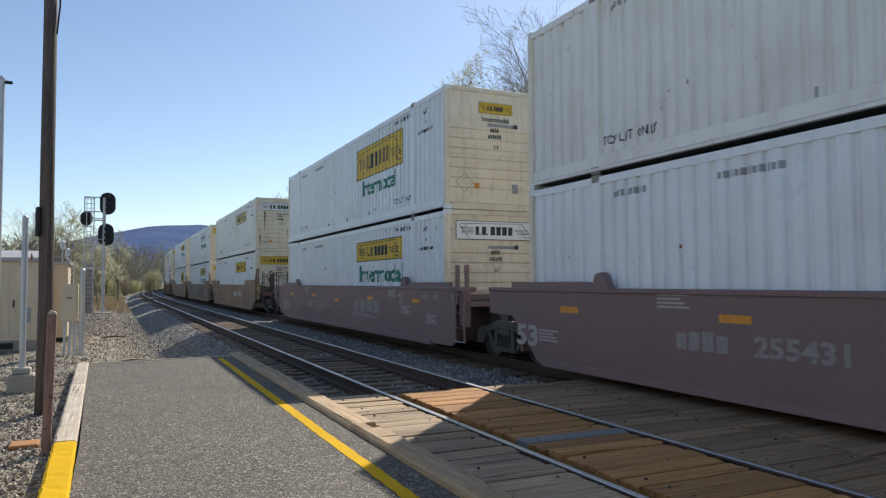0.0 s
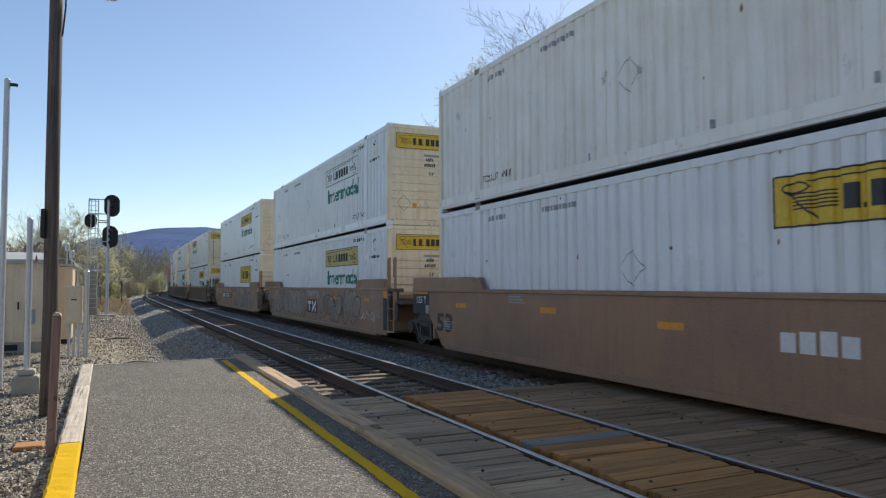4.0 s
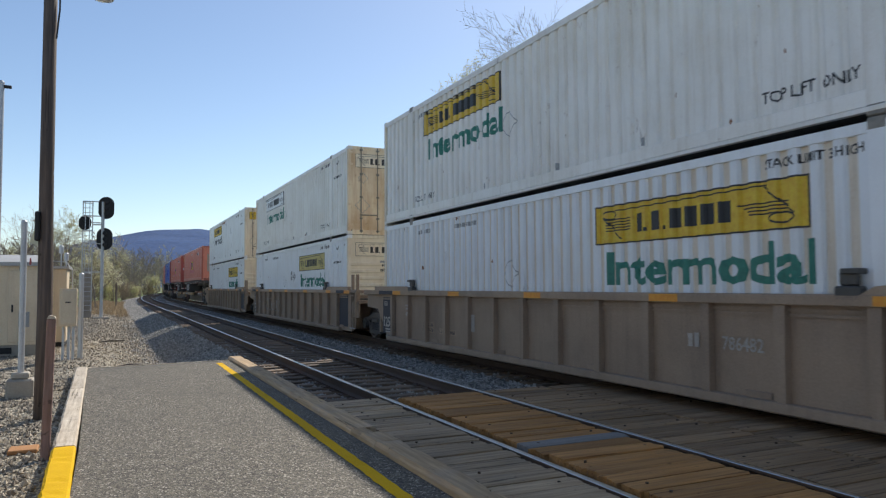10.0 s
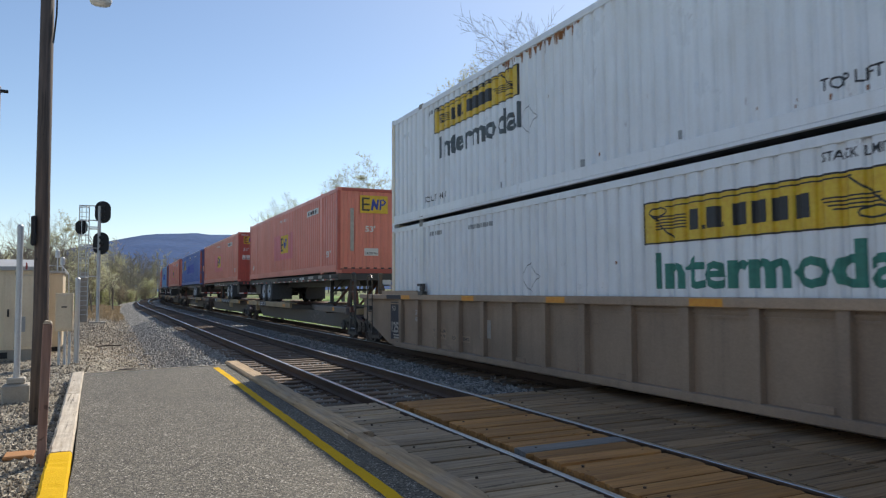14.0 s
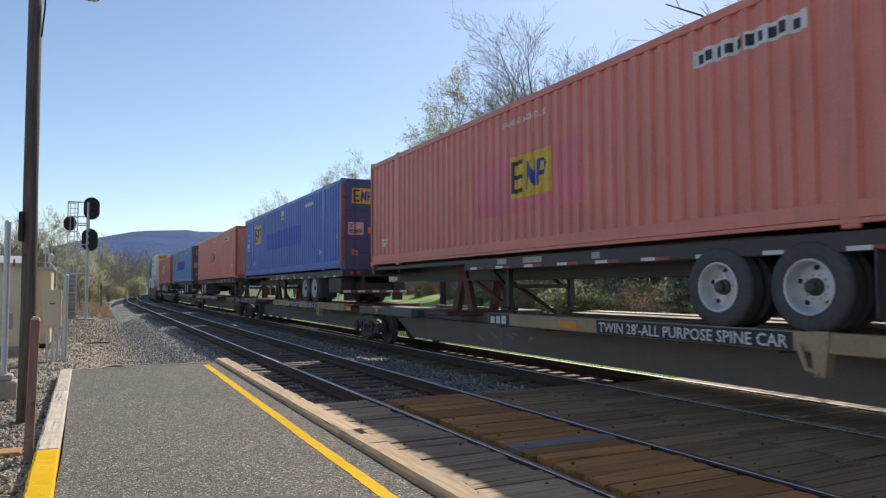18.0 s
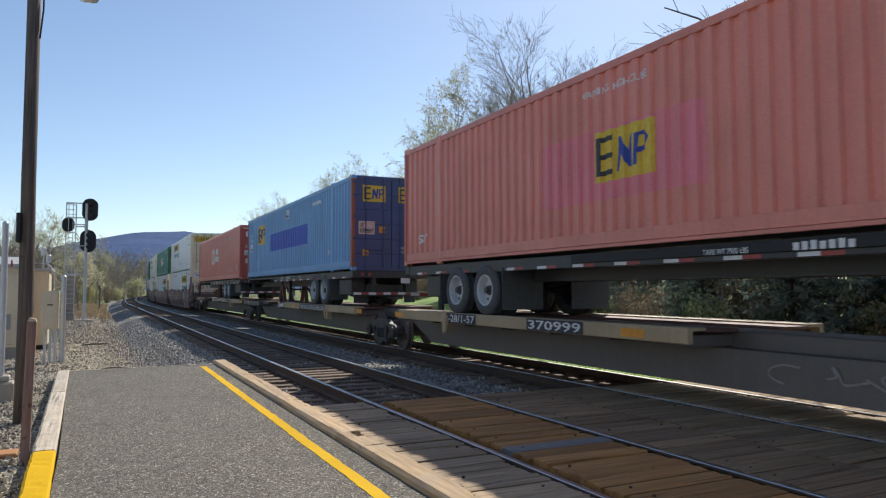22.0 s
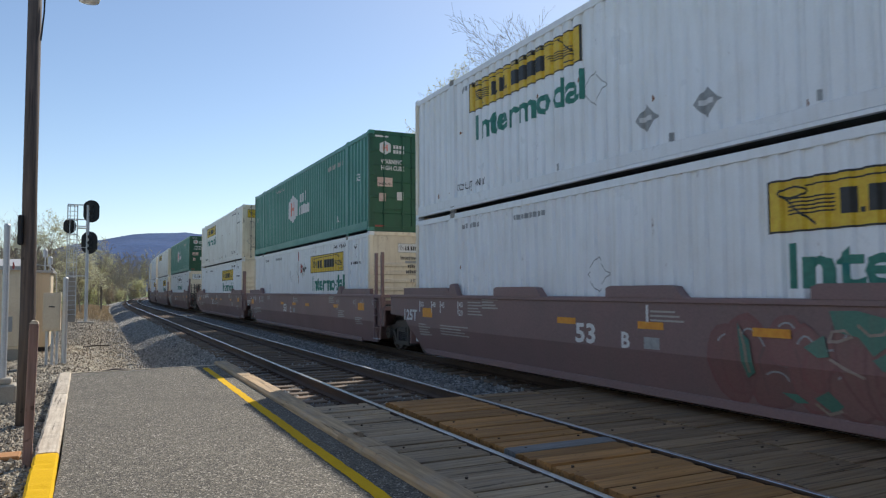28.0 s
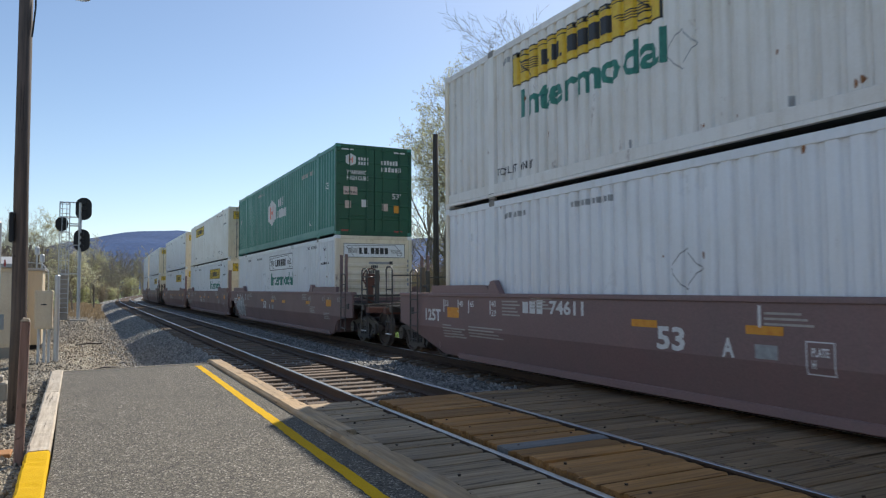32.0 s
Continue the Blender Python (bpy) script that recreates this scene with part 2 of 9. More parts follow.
M_WHITE = paint("white_container_paint", (0.84, 0.865, 0.885), 0.3, dirt=(0.5, 0.45, 0.36), amount=0.18, streak=0.28, rust=0.4, vary=0.05)
M_IVORY = paint("ivory_container_paint", (0.86, 0.84, 0.79), 0.34, dirt=(0.5, 0.43, 0.32), amount=0.3, streak=0.4, rust=0.7, vary=0.05)
M_TANWHITE = paint("grimy_white_paint", (0.8, 0.71, 0.58), 0.5, dirt=(0.5, 0.41, 0.3), amount=0.4, streak=0.6, rust=0.6, vary=0.05)
M_GREYBOARD = timber("grey_painted_plank", (0.2, 0.19, 0.18), (0.38, 0.37, 0.36), 0.4)
M_CREAM = paint("cream_container_paint", (0.87, 0.785, 0.62), 0.42, dirt=(0.42, 0.29, 0.17), amount=0.35, streak=0.45, rust=0.8, vary=0.06)
M_RED = paint("red_container_paint", (0.78, 0.265, 0.2), 0.38, dirt=(0.5, 0.2, 0.15), amount=0.4, streak=0.5, rust=0.3, vary=0.1)
M_PINK = paint("faded_red_patch", (0.76, 0.21, 0.25), 0.4, dirt=(0.45, 0.17, 0.12), amount=0.4, streak=0.4)
M_BLUE = paint("dark_blue_container_paint", (0.08, 0.18, 0.57), 0.36, dirt=(0.08, 0.125, 0.32), amount=0.4, streak=0.35, rust=0.15, vary=0.05)
M_SKYBLUE = paint("mid_blue_container_paint", (0.17, 0.36, 0.63), 0.4, dirt=(0.14, 0.24, 0.4), amount=0.4, streak=0.45, rust=0.15, vary=0.05)
M_ROYAL = paint("royal_blue_patch", (0.035, 0.09, 0.5), 0.42, dirt=(0.05, 0.075, 0.25), amount=0.3, streak=0.3)
M_BLUEDOOR = paint("dull_blue_door_paint", (0.06, 0.09, 0.22), 0.45, dirt=(0.09, 0.085, 0.1), amount=0.5, streak=0.5, rust=0.3)
M_REDDOOR = paint("dull_red_door_paint", (0.52, 0.11, 0.085), 0.45, dirt=(0.24, 0.1, 0.08), amount=0.5, streak=0.5, rust=0.3)
M_GREEN = paint("green_container_paint", (0.05, 0.25, 0.19), 0.38, dirt=(0.06, 0.17, 0.135), amount=0.4, streak=0.35, vary=0.05)
M_GREENDOOR = paint("dark_green_door_paint", (0.02, 0.11, 0.06), 0.5, dirt=(0.03, 0.07, 0.05), amount=0.5, streak=0.4)
M_ORANGE = paint("orange_post_paint", (0.42, 0.11, 0.05), 0.5, rust=0.3)
M_MAROON = paint("maroon_car_paint", (0.235, 0.145, 0.14), 0.5, dirt=(0.2, 0.15, 0.138), amount=0.6, streak=0.5, rust=0.2, vary=0.06)
M_TAN = paint("tan_car_paint", (0.36, 0.21, 0.125), 0.5, dirt=(0.23, 0.155, 0.115), amount=0.8, streak=0.75, rust=0.7, vary=0.12)
M_RIB = paint("grey_brown_car_paint", (0.317, 0.232, 0.165), 0.55, dirt=(0.17, 0.125, 0.095), amount=0.6, streak=0.55, rust=0.4, vary=0.08)
M_RIBTOP = paint("dusty_top_rail_paint", (0.4, 0.29, 0.2), 0.6, dirt=(0.22, 0.16, 0.12), amount=0.6, streak=0.4, rust=0.3)
M_SPINE = paint("sooty_frame_paint", (0.135, 0.12, 0.108), 0.5, dirt=(0.2, 0.165, 0.14), amount=0.6, streak=0.4, rust=0.2)
M_DECK = paint("ochre_deck_rail_paint", (0.46, 0.345, 0.2), 0.6, dirt=(0.24, 0.18, 0.13), amount=0.6, streak=0.3, rust=0.4)
M_STAINED = paint("rust_stained_cream_paint", (0.86, 0.73, 0.53), 0.5, dirt=(0.52, 0.29, 0.12), amount=0.75, streak=0.8, rust=0.8, vary=0.04)
M_GRAFPALE = paint("pale_blue_spray_paint", (0.36, 0.52, 0.6), 0.5, dirt=(0.3, 0.38, 0.42), amount=0.4, streak=0.3)
M_RUSTRED = paint("oxide_brown_paint", (0.16, 0.065, 0.045), 0.65, dirt=(0.08, 0.055, 0.045), amount=0.6)
M_SOOT_SHADE = paint("black_running_gear", (0.056, 0.053, 0.05), 0.42, dirt=(0.105, 0.09, 0.078), amount=0.6, streak=0.0)
M_WHEEL = paint("worn_steel_wheel", (0.12, 0.1, 0.09), 0.4, 0.3, dirt=(0.08, 0.065, 0.055), amount=0.6, streak=0)
M_CHASSIS = paint("black_chassis_paint", (0.035, 0.036, 0.04), 0.4, dirt=(0.085, 0.075, 0.066), amount=0.5, streak=0.3, rust=0.15)
M_TYRE = plain("tyre_rubber", (0.075, 0.075, 0.077), 0.7)
M_HUB = paint("bare_wheel_disc", (0.68, 0.69, 0.7), 0.35, 0.2, dirt=(0.26, 0.23, 0.2), amount=0.5, streak=0, vary=0.08)
M_YELLOW = plain("yellow_sign_film", (0.72, 0.48, 0.04), 0.45)
M_PALEYEL = plain("faded_yellow_film", (0.62, 0.52, 0.2), 0.5)
M_SLATE = plain("dark_slate_film", (0.1, 0.12, 0.13), 0.6)
M_INK = plain("black_lettering_film", (0.035, 0.035, 0.037), 0.5)
M_TEAL = plain("green_lettering_film", (0.03, 0.2, 0.15), 0.5)
M_NAVY = plain("navy_lettering_film", (0.03, 0.06, 0.34), 0.5)
M_MARKING = plain("white_marking_film", (0.7, 0.7, 0.69), 0.5)
M_DIM = plain("dusty_white_marking", (0.42, 0.39, 0.35), 0.6)
M_GRAFINK = paint("dark_spray_paint", (0.085, 0.075, 0.075), 0.6, dirt=(0.17, 0.12, 0.095), amount=0.7, streak=0.5)
M_GRAFRED = paint("dark_red_spray", (0.235, 0.1, 0.095), 0.55, dirt=(0.17, 0.12, 0.11), amount=0.8, streak=0.5)
M_GRAFWASH = paint("faded_red_spray", (0.24, 0.115, 0.105), 0.55, dirt=(0.19, 0.125, 0.11), amount=0.8, streak=0.5)
M_GRAFGREEN = paint("green_spray_paint", (0.075, 0.2, 0.15), 0.5, dirt=(0.14, 0.15, 0.125), amount=0.6, streak=0.5)
M_RUSTSTREAK = paint("rust_streak", (0.3, 0.13, 0.05), 0.8, dirt=(0.16, 0.07, 0.035), amount=0.6, streak=0.5)
M_FADED = plain("faded_white_marking", (0.3, 0.27, 0.25), 0.6)
M_REFLECT = plain("orange_reflector_film", (0.72, 0.3, 0.03), 0.4)
M_REDTAPE = plain("red_reflector_film", (0.36, 0.07, 0.06), 0.5)
M_GREYFILM = plain("grey_film", (0.33, 0.34, 0.34), 0.6)
M_PALEGREY = paint("grey_spray_paint", (0.37, 0.3, 0.255), 0.6, dirt=(0.25, 0.165, 0.11), amount=0.85, streak=0.7, vary=0.12)
M_DARKSTEEL = plain("dark_steel_rod", (0.24, 0.22, 0.19), 0.5)
M_PALEGREEN = paint("faded_green_spray", (0.27, 0.3, 0.215), 0.6, dirt=(0.26, 0.19, 0.13), amount=0.8, streak=0.5)
M_DARKBOX = plain("dark_stencil_panel", (0.03, 0.032, 0.045), 0.6)
M_PEACH = plain("peach_label_film", (0.66, 0.5, 0.43), 0.5)
M_ASPHALT = asphalt_mat()
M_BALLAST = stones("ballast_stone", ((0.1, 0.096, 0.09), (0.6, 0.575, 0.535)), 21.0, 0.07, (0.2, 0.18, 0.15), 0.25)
M_GRAVEL = stones("gravel_yard", ((0.13, 0.113, 0.085), (0.62, 0.55, 0.43)), 26.0, 0.045, (0.34, 0.275, 0.18), 0.45)
M_GROUND = ground_mat()
M_PLANK_GREY = timber("grey_crossing_plank", (0.25, 0.165, 0.092), (0.6, 0.44, 0.27), 0.2, cracks=0.8)
M_PLANK_TAN = timber("tan_crossing_plank", (0.27, 0.122, 0.038), (0.57, 0.285, 0.085), 0.08, cracks=0.6)
M_PLANK_PALE = timber("pale_crossing_plank", (0.2, 0.115, 0.058), (0.43, 0.29, 0.16), 0.2, cracks=0.7)
M_TIE = timber("old_sleeper_wood", (0.08, 0.055, 0.038), (0.29, 0.195, 0.125), 0.35)
M_EDGE = timber("platform_edge_timber", (0.5, 0.4, 0.29), (0.84, 0.74, 0.6), 0.2, 1, cracks=0.75)
M_POST = timber("brown_post_wood", (0.17, 0.1, 0.078), (0.36, 0.225, 0.185), 0.3, 2)
M_POLE = timber("creosoted_pole_wood", (0.045, 0.034, 0.028), (0.15, 0.11, 0.088), 0.25, 2, cracks=0.6)
M_YELPAINT = paint("yellow_line_paint", (0.78, 0.46, 0.003), 0.8, dirt=(0.5, 0.29, 0.01), amount=0.5, streak=0, fine=55, relief=0.9, vary=0.03)
M_YELPAINT.node_tree.nodes["Principled BSDF"].inputs["Specular IOR Level"].default_value = 0.15
M_RUSTPLATE = paint("rusty_plate_steel", (0.4, 0.19, 0.07), 0.85, dirt=(0.22, 0.1, 0.045), amount=0.6, streak=0, fine=60, relief=0.5)
M_CONCRETE = timber("orange_brown_timber", (0.31, 0.205, 0.11), (0.6, 0.42, 0.235), 0.35, 1, cracks=0.7)
M_GREYCONC = paint("grey_concrete", (0.4, 0.36, 0.3), 0.9, dirt=(0.22, 0.19, 0.15), amount=0.5, streak=0, fine=60, relief=0.5)
M_RAILTOP = plain("polished_rail_head", (0.66, 0.65, 0.64), 0.3, 1.0)
M_RAIL = paint("rusty_rail_web", (0.085, 0.05, 0.032), 0.8, dirt=(0.05, 0.035, 0.025), amount=0.5, streak=0)
M_GALV = paint("galvanised_steel", (0.56, 0.57, 0.58), 0.4, 0.25, dirt=(0.36, 0.36, 0.36), amount=0.4, streak=0.2, vary=0.05)
M_SIGNAL = plain("matt_black_signal", (0.012, 0.012, 0.013), 0.6)
M_BEIGE = paint("beige_cabinet_paint", (0.74, 0.61, 0.43), 0.5, dirt=(0.46, 0.36, 0.24), amount=0.35, streak=0.4, vary=0.05)
M_BOUNCEWALL = paint("grey_blue_clapboard_paint", (0.62, 0.68, 0.76), 0.6, dirt=(0.46, 0.49, 0.52), amount=0.2, streak=0.2, vary=0.03)
M_ROOFMETAL = paint("pale_roof_metal", (0.5, 0.49, 0.47), 0.5, dirt=(0.3, 0.28, 0.25), amount=0.4, streak=0.2)
M_PALESIGN = plain("pale_sign_face", (0.62, 0.6, 0.42), 0.6)
M_BARK = timber("grey_bark", (0.12, 0.098, 0.08), (0.32, 0.27, 0.225), 0.3, 2)
M_RELAY = paint("brown_grey_steel", (0.33, 0.29, 0.25), 0.7, dirt=(0.13, 0.1, 0.08), amount=0.5, streak=0.4)
M_DARKBARK = timber("dark_bark", (0.035, 0.028, 0.024), (0.12, 0.098, 0.08), 0.2, 2)
M_TWIG = plain("twig_bark", (0.27, 0.225, 0.18), 0.9)
M_FARBARK = plain("brown_twig_bark", (0.3, 0.25, 0.19), 0.9)
M_BUD = leafy("spring_bud_leaf", (0.42, 0.41, 0.2), (0.7, 0.68, 0.42))
M_BLOSSOM = leafy("pale_blossom", (0.55, 0.53, 0.33), (0.8, 0.78, 0.58))
M_NEEDLE = leafy("fir_needles", (0.12, 0.165, 0.135), (0.32, 0.4, 0.32), 5, 0.45)
M_SHRUB = leafy("shrub_leaf", (0.27, 0.31, 0.16), (0.54, 0.57, 0.34), 4, 0.6)
M_LAWN = paint("spring_lawn", (0.17, 0.3, 0.035), 0.9, dirt=(0.24, 0.25, 0.08), amount=0.5, streak=0, fine=9, relief=0.8)
M_GRASS = leafy("grass_blade", (0.15, 0.27, 0.03), (0.28, 0.42, 0.07), 2)
M_LITTER = leafy("dry_scrub", (0.2, 0.15, 0.095), (0.4, 0.31, 0.2), 2)
M_HILL = hill_mat()
M_ROOFTILE = plain("grey_roof_shingle", (0.22, 0.21, 0.21), 0.9)
M_LAMP = plain("frosted_lamp_bowl", (0.8, 0.8, 0.78), 0.3)


# ---- mesh helpers ----
MESHES = {}


def finish(name, bm, material, smooth=False):
    bm.normal_update()
    me = bpy.data.meshes.new(name)
    bm.to_mesh(me)
    bm.free()
    me.materials.append(material)
    if smooth:
        for p in me.polygons:
            p.use_smooth = True
    return me


def part(name, bm, material, parent, label="", smooth=False):
    me = bm if isinstance(bm, bpy.types.Mesh) else finish(name, bm, material, smooth)
    ob = new(name, me)
    ob.parent = parent
    if label:
        ob["label"] = label
    return ob


def stored(key, material, make, smooth=False):
    """The mesh of that key, made at the first call."""
    k = (key, material.name)
    if k not in MESHES:
        bm = bmesh.new()
        make(bm)
        MESHES[k] = finish(str(key), bm, material, smooth)
    return MESHES[k]


def thing(name, label, category, group="", m=None, kind=""):
    ob = tagged(new(name), label, category, group, kind)
    if m is not None:
        ob.matrix_world = m
    return ob


def solid(name, bm, material, label, category="", group="", kind="", smooth=False):
    return tagged(new(name, finish(name, bm, material, smooth)), label, category, group, kind)


def box(bm, x0, x1, y0, y1, z0, z1, bev=0.0):
    vs = [bm.verts.new((x, y, z)) for x in (x0, x1) for y in (y0, y1) for z in (z0, z1)]
    fs = [bm.faces.new([vs[i] for i in f]) for f in ((0, 1, 3, 2), (4, 6, 7, 5), (0, 4, 5, 1), (2, 3, 7, 6), (0, 2, 6, 4), (1, 5, 7, 3))]
    if bev:
        es = list({e for f in fs for e in f.edges})
        bmesh.ops.bevel(bm, geom=es, offset=bev, segments=1, affect="EDGES", profile=0.5)
    return vs


def prism(bm, outline, axis, d0, d1):
    """An outline in the two other axes, drawn out along one axis."""
    def place(a, b, d):
        return (d, a, b) if axis == 0 else (a, d, b) if axis == 1 else (a, b, d)
    lo = [bm.verts.new(place(a, b, d0)) for a, b in outline]
    hi = [bm.verts.new(place(a, b, d1)) for a, b in outline]
    n = len(outline)
    bm.faces.new(lo)
    bm.faces.new(hi[::-1])
    for i in range(n):
        bm.faces.new((lo[i], hi[i], hi[(i + 1) % n], lo[(i + 1) % n]))


def tube(bm, pts, radii, sides=8, caps=True):
    """A tapered tube through points."""
    rings = []
    for i, p in enumerate(pts):
        p = Vector(p)
        d = (Vector(pts[min(i + 1, len(pts) - 1)]) - Vector(pts[max(i - 1, 0)])).normalized()
        u = d.orthogonal().normalized()
        w = d.cross(u)
        r = radii[i] if isinstance(radii, (list, tuple)) else radii
        rings.append([bm.verts.new(p + r * (math.cos(a) * u + math.sin(a) * w)) for a in [2 * math.pi * k / sides for k in range(sides)]])
    for a, b in zip(rings, rings[1:]):
        if sides > 4:
            best = min(range(sides), key=lambda k: (a[0].co - b[k].co).length)
            b[:] = b[best:] + b[:best]
        for k in range(sides):
            bm.faces.new((a[k], a[(k + 1) % sides], b[(k + 1) % sides], b[k]))
    if caps:
        bm.faces.new(rings[0][::-1])
        bm.faces.new(rings[-1])


def disc_stack(bm, axis, centre, profile, sides=24, caps=True):
    """A turned solid about an axis: profile of (along, radius)."""
    c = Vector(centre)
    e = [Vector((1, 0, 0)), Vector((0, 1, 0)), Vector((0, 0, 1))]
    d, u, w = e[axis], e[(axis + 1) % 3], e[(axis + 2) % 3]
    rings = [[bm.verts.new(c + d * a + r * (math.cos(2 * math.pi * k / sides) * u + math.sin(2 * math.pi * k / sides) * w)) for k in range(sides)] for a, r in profile]
    for p, q in zip(rings, rings[1:]):
        for k in range(sides):
            bm.faces.new((p[k], p[(k + 1) % sides], q[(k + 1) % sides], q[k]))
    if caps:
        bm.faces.new(rings[0][::-1])
        bm.faces.new(rings[-1])


def text_bm(body, w, h, heavy=0.016):
    """Lettering in the x-y plane, w wide and h high, from the origin."""
    cu = bpy.data.curves.new("lettering", "FONT")
    cu.body, cu.resolution_u, cu.offset = body, 2, heavy
    ob = bpy.data.objects.new("lettering", cu)
    me = bpy.data.meshes.new_from_object(ob)
    bm = bmesh.new()
    bm.from_mesh(me)
    bmesh.ops.triangulate(bm, faces=bm.faces[:])
    bpy.data.objects.remove(ob)
    bpy.data.meshes.remove(me)
    xs, ys = [v.co.x for v in bm.verts], [v.co.y for v in bm.verts]
    x0, y0, sx, sy = min(xs), min(ys), max(xs) - min(xs), max(ys) - min(ys)
    for v in bm.verts:
        v.co = ((v.co.x - x0) / sx * w, (v.co.y - y0) / sy * h, 0)
    return bm


def flat(bm, x0, x1, y0, y1):
    bm.faces.new([bm.verts.new(p) for p in ((x0, y0, 0), (x1, y0, 0), (x1, y1, 0), (x0, y1, 0))])


def ribbon(bm, pts, w, closed=False):
    """A painted stroke in the x-y plane."""
    n = len(pts)
    rows = []
    for i, p in enumerate(pts):
        a = Vector(pts[(i - 1) % n if closed else max(i - 1, 0)])
        b = Vector(pts[(i + 1) % n if closed else min(i + 1, n - 1)])
        d = b - a
        s = Vector((-d.y, d.x)).normalized() * w / 2
        rows.append((bm.verts.new((p[0] + s.x, p[1] + s.y, 0)), bm.verts.new((p[0] - s.x, p[1] - s.y, 0))))
    for i in range(n if closed else n - 1):
        a, b = rows[i], rows[(i + 1) % n]
        bm.faces.new((a[0], a[1], b[1], b[0]))


def on_side(bm, x, y, z, folds=None):
    """Lays a flat drawing on the left side at x; it reads from y towards -y. folds: the sheet's folds, which it follows."""
    for v in bm.verts:
        v.co = (x - v.co.z, y - v.co.x, z + v.co.y)
    if folds:
        lo, hi = min(v.co.y for v in bm.verts), max(v.co.y for v in bm.verts)
        for yy, _ in folds:
            if lo < yy < hi:
                bmesh.ops.bisect_plane(bm, geom=bm.verts[:] + bm.edges[:] + bm.faces[:], plane_co=(0, yy, 0), plane_no=(0, 1, 0), dist=1e-5)
        ys, ds = [f[0] for f in folds], [f[1] for f in folds]
        for v in bm.verts:
            v.co.x = x + float(np.interp(v.co.y, ys, ds))
    return bm


def on_end(bm, x, y, z):
    """Lays a flat drawing on the end that looks along -y."""
    for v in bm.verts:
        v.co = (x + v.co.x, y, z + v.co.y)
    return bm


# ---- ground and line ----
X1 = 4.33            # centre of the near track


def bend(y):
    return max(0.0, y - 82.0) ** 2 / (2 * 950.0)


def lattice(xs, ys, height):
    bm = bmesh.new()
    rows = [[bm.verts.new((x, y, height(x, y))) for x in xs] for y in ys]
    for a, b in zip(rows, rows[1:]):
        for i in range(len(xs) - 1):
            bm.faces.new((a[i], a[i + 1], b[i + 1], b[i]))
    return bm


def spread(a, b, n, power=1.0):
    return [a + (b - a) * (i / n) ** power for i in range(n + 1)]


def ground_height(x, y):
    far = max(0.0, abs(x - 6) - 12)
    bank = 1.6 * min(1.0, max(0.0, (x - 14) / 14)) if x > 14 else 0.0
    low = max(0.0, min(1.0, (x + 18) / 2)) * max(0.0, min(1.0, 11.0 - x))
    return -0.62 - 0.45 * low + bank + 0.15 * noise.noise((x * 0.05, y * 0.05, 3)) + min(6.0, far * 0.004)


xs = [-2600, -900, -300, -120] + spread(-60, 90, 75) + [150, 400, 1000, 2600]
ys = [-600, -150, -60] + spread(-30, 190, 110) + [240, 400, 900, 2600]
solid("ground", lattice(xs, ys, ground_height), M_GROUND, "grassy open ground with patches of dry leaf litter", kind="structure", smooth=True)


def yard_height(x, y):
    z = -0.17 + 0.03 * noise.noise((x * 0.8, y * 0.8, 1)) + 0.012 * noise.noise((x * 4, y * 4, 2))
    z -= 0.05 * max(0.0, min(1.0, (-x - 0.7) / 1.5))
    f = max(0.0, min(1.0, (x + 0.8) / 1.7)) * max(0.0, min(1.0, (y - 15.9) / 0.6))
    z -= 0.52 * f * f * (3 - 2 * f) + 0.3 * (1 - f) * max(0.0, min(1.0, (y - 30) / 22))
    if x < -12:
        z -= 0.06 * (-x - 12)
    return z


solid("gravel_yard", lattice(spread(-17, 2.3, 90), spread(-14, 120, 260, 1.3), yard_height), M_GRAVEL, "pale brown gravel beside the line", kind="structure", smooth=True)
# gravel added out of view, left and behind, to bounce light at the train
bm = bmesh.new()
box(bm, -45, -16.9, -45, 40, -0.7, -0.42)
box(bm, -16.88, 2.4, -60, -13.9, -0.7, -0.2)
solid("gravel_lot", bm, M_GRAVEL, "pale brown gravel lot beside the platform", kind="structure")
# unseen wall added out of view to bounce light onto the train's shaded side
bm = bmesh.new()
for i in range(30):
    z = -0.3 + i * 0.19
    prism(bm, [(-5.6, z), (-5.6, z + 0.19), (-5.415, z + 0.19), (-5.4, z)], 1, -30.0, 9.0)
solid("wall_station", bm, M_BOUNCEWALL, "grey-blue clapboard wall that closes the platform behind", kind="structure")


def bed_height(u, y):
    """Cross-section of the ballast: u is counted from the near track's centre."""
    left = max(0.0, min(1.0, (-u - 1.45) / 1.75))
    right = (u - 3.88 - 1.6) / 1.6
    if y < 16.3:
        left = 0.0
    z = -0.238 - 0.36 * min(1.0, max(0.0, right)) ** 0.8 - 0.47 * left * left * (3 - 2 * left)
    return z + 0.022 * noise.noise((u * 5, y * 5, 7)) + 0.03 * noise.noise((u * 1.1, y * 0.9, 8))


bm = bmesh.new()
us, ys = spread(-4.0, 7.6, 80), spread(-20, 330, 420, 1.5)
rows = [[bm.verts.new((X1 + bend(y) + u, y, bed_height(u, y))) for u in us] for y in ys]
for a, b in zip(rows, rows[1:]):
    for i in range(len(us) - 1):
        bm.faces.new((a[i], a[i + 1], b[i + 1], b[i]))
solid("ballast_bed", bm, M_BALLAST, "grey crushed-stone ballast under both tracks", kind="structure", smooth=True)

RAIL_BODY = ((-0.07, -0.175), (0.07, -0.175), (0.07, -0.16), (0.012, -0.13), (0.012, -0.045), (0.037, -0.03), (0.037, -0.006), (-0.037, -0.006), (-0.037, -0.03), (-0.012, -0.045), (-0.012, -0.13), (-0.07, -0.16))
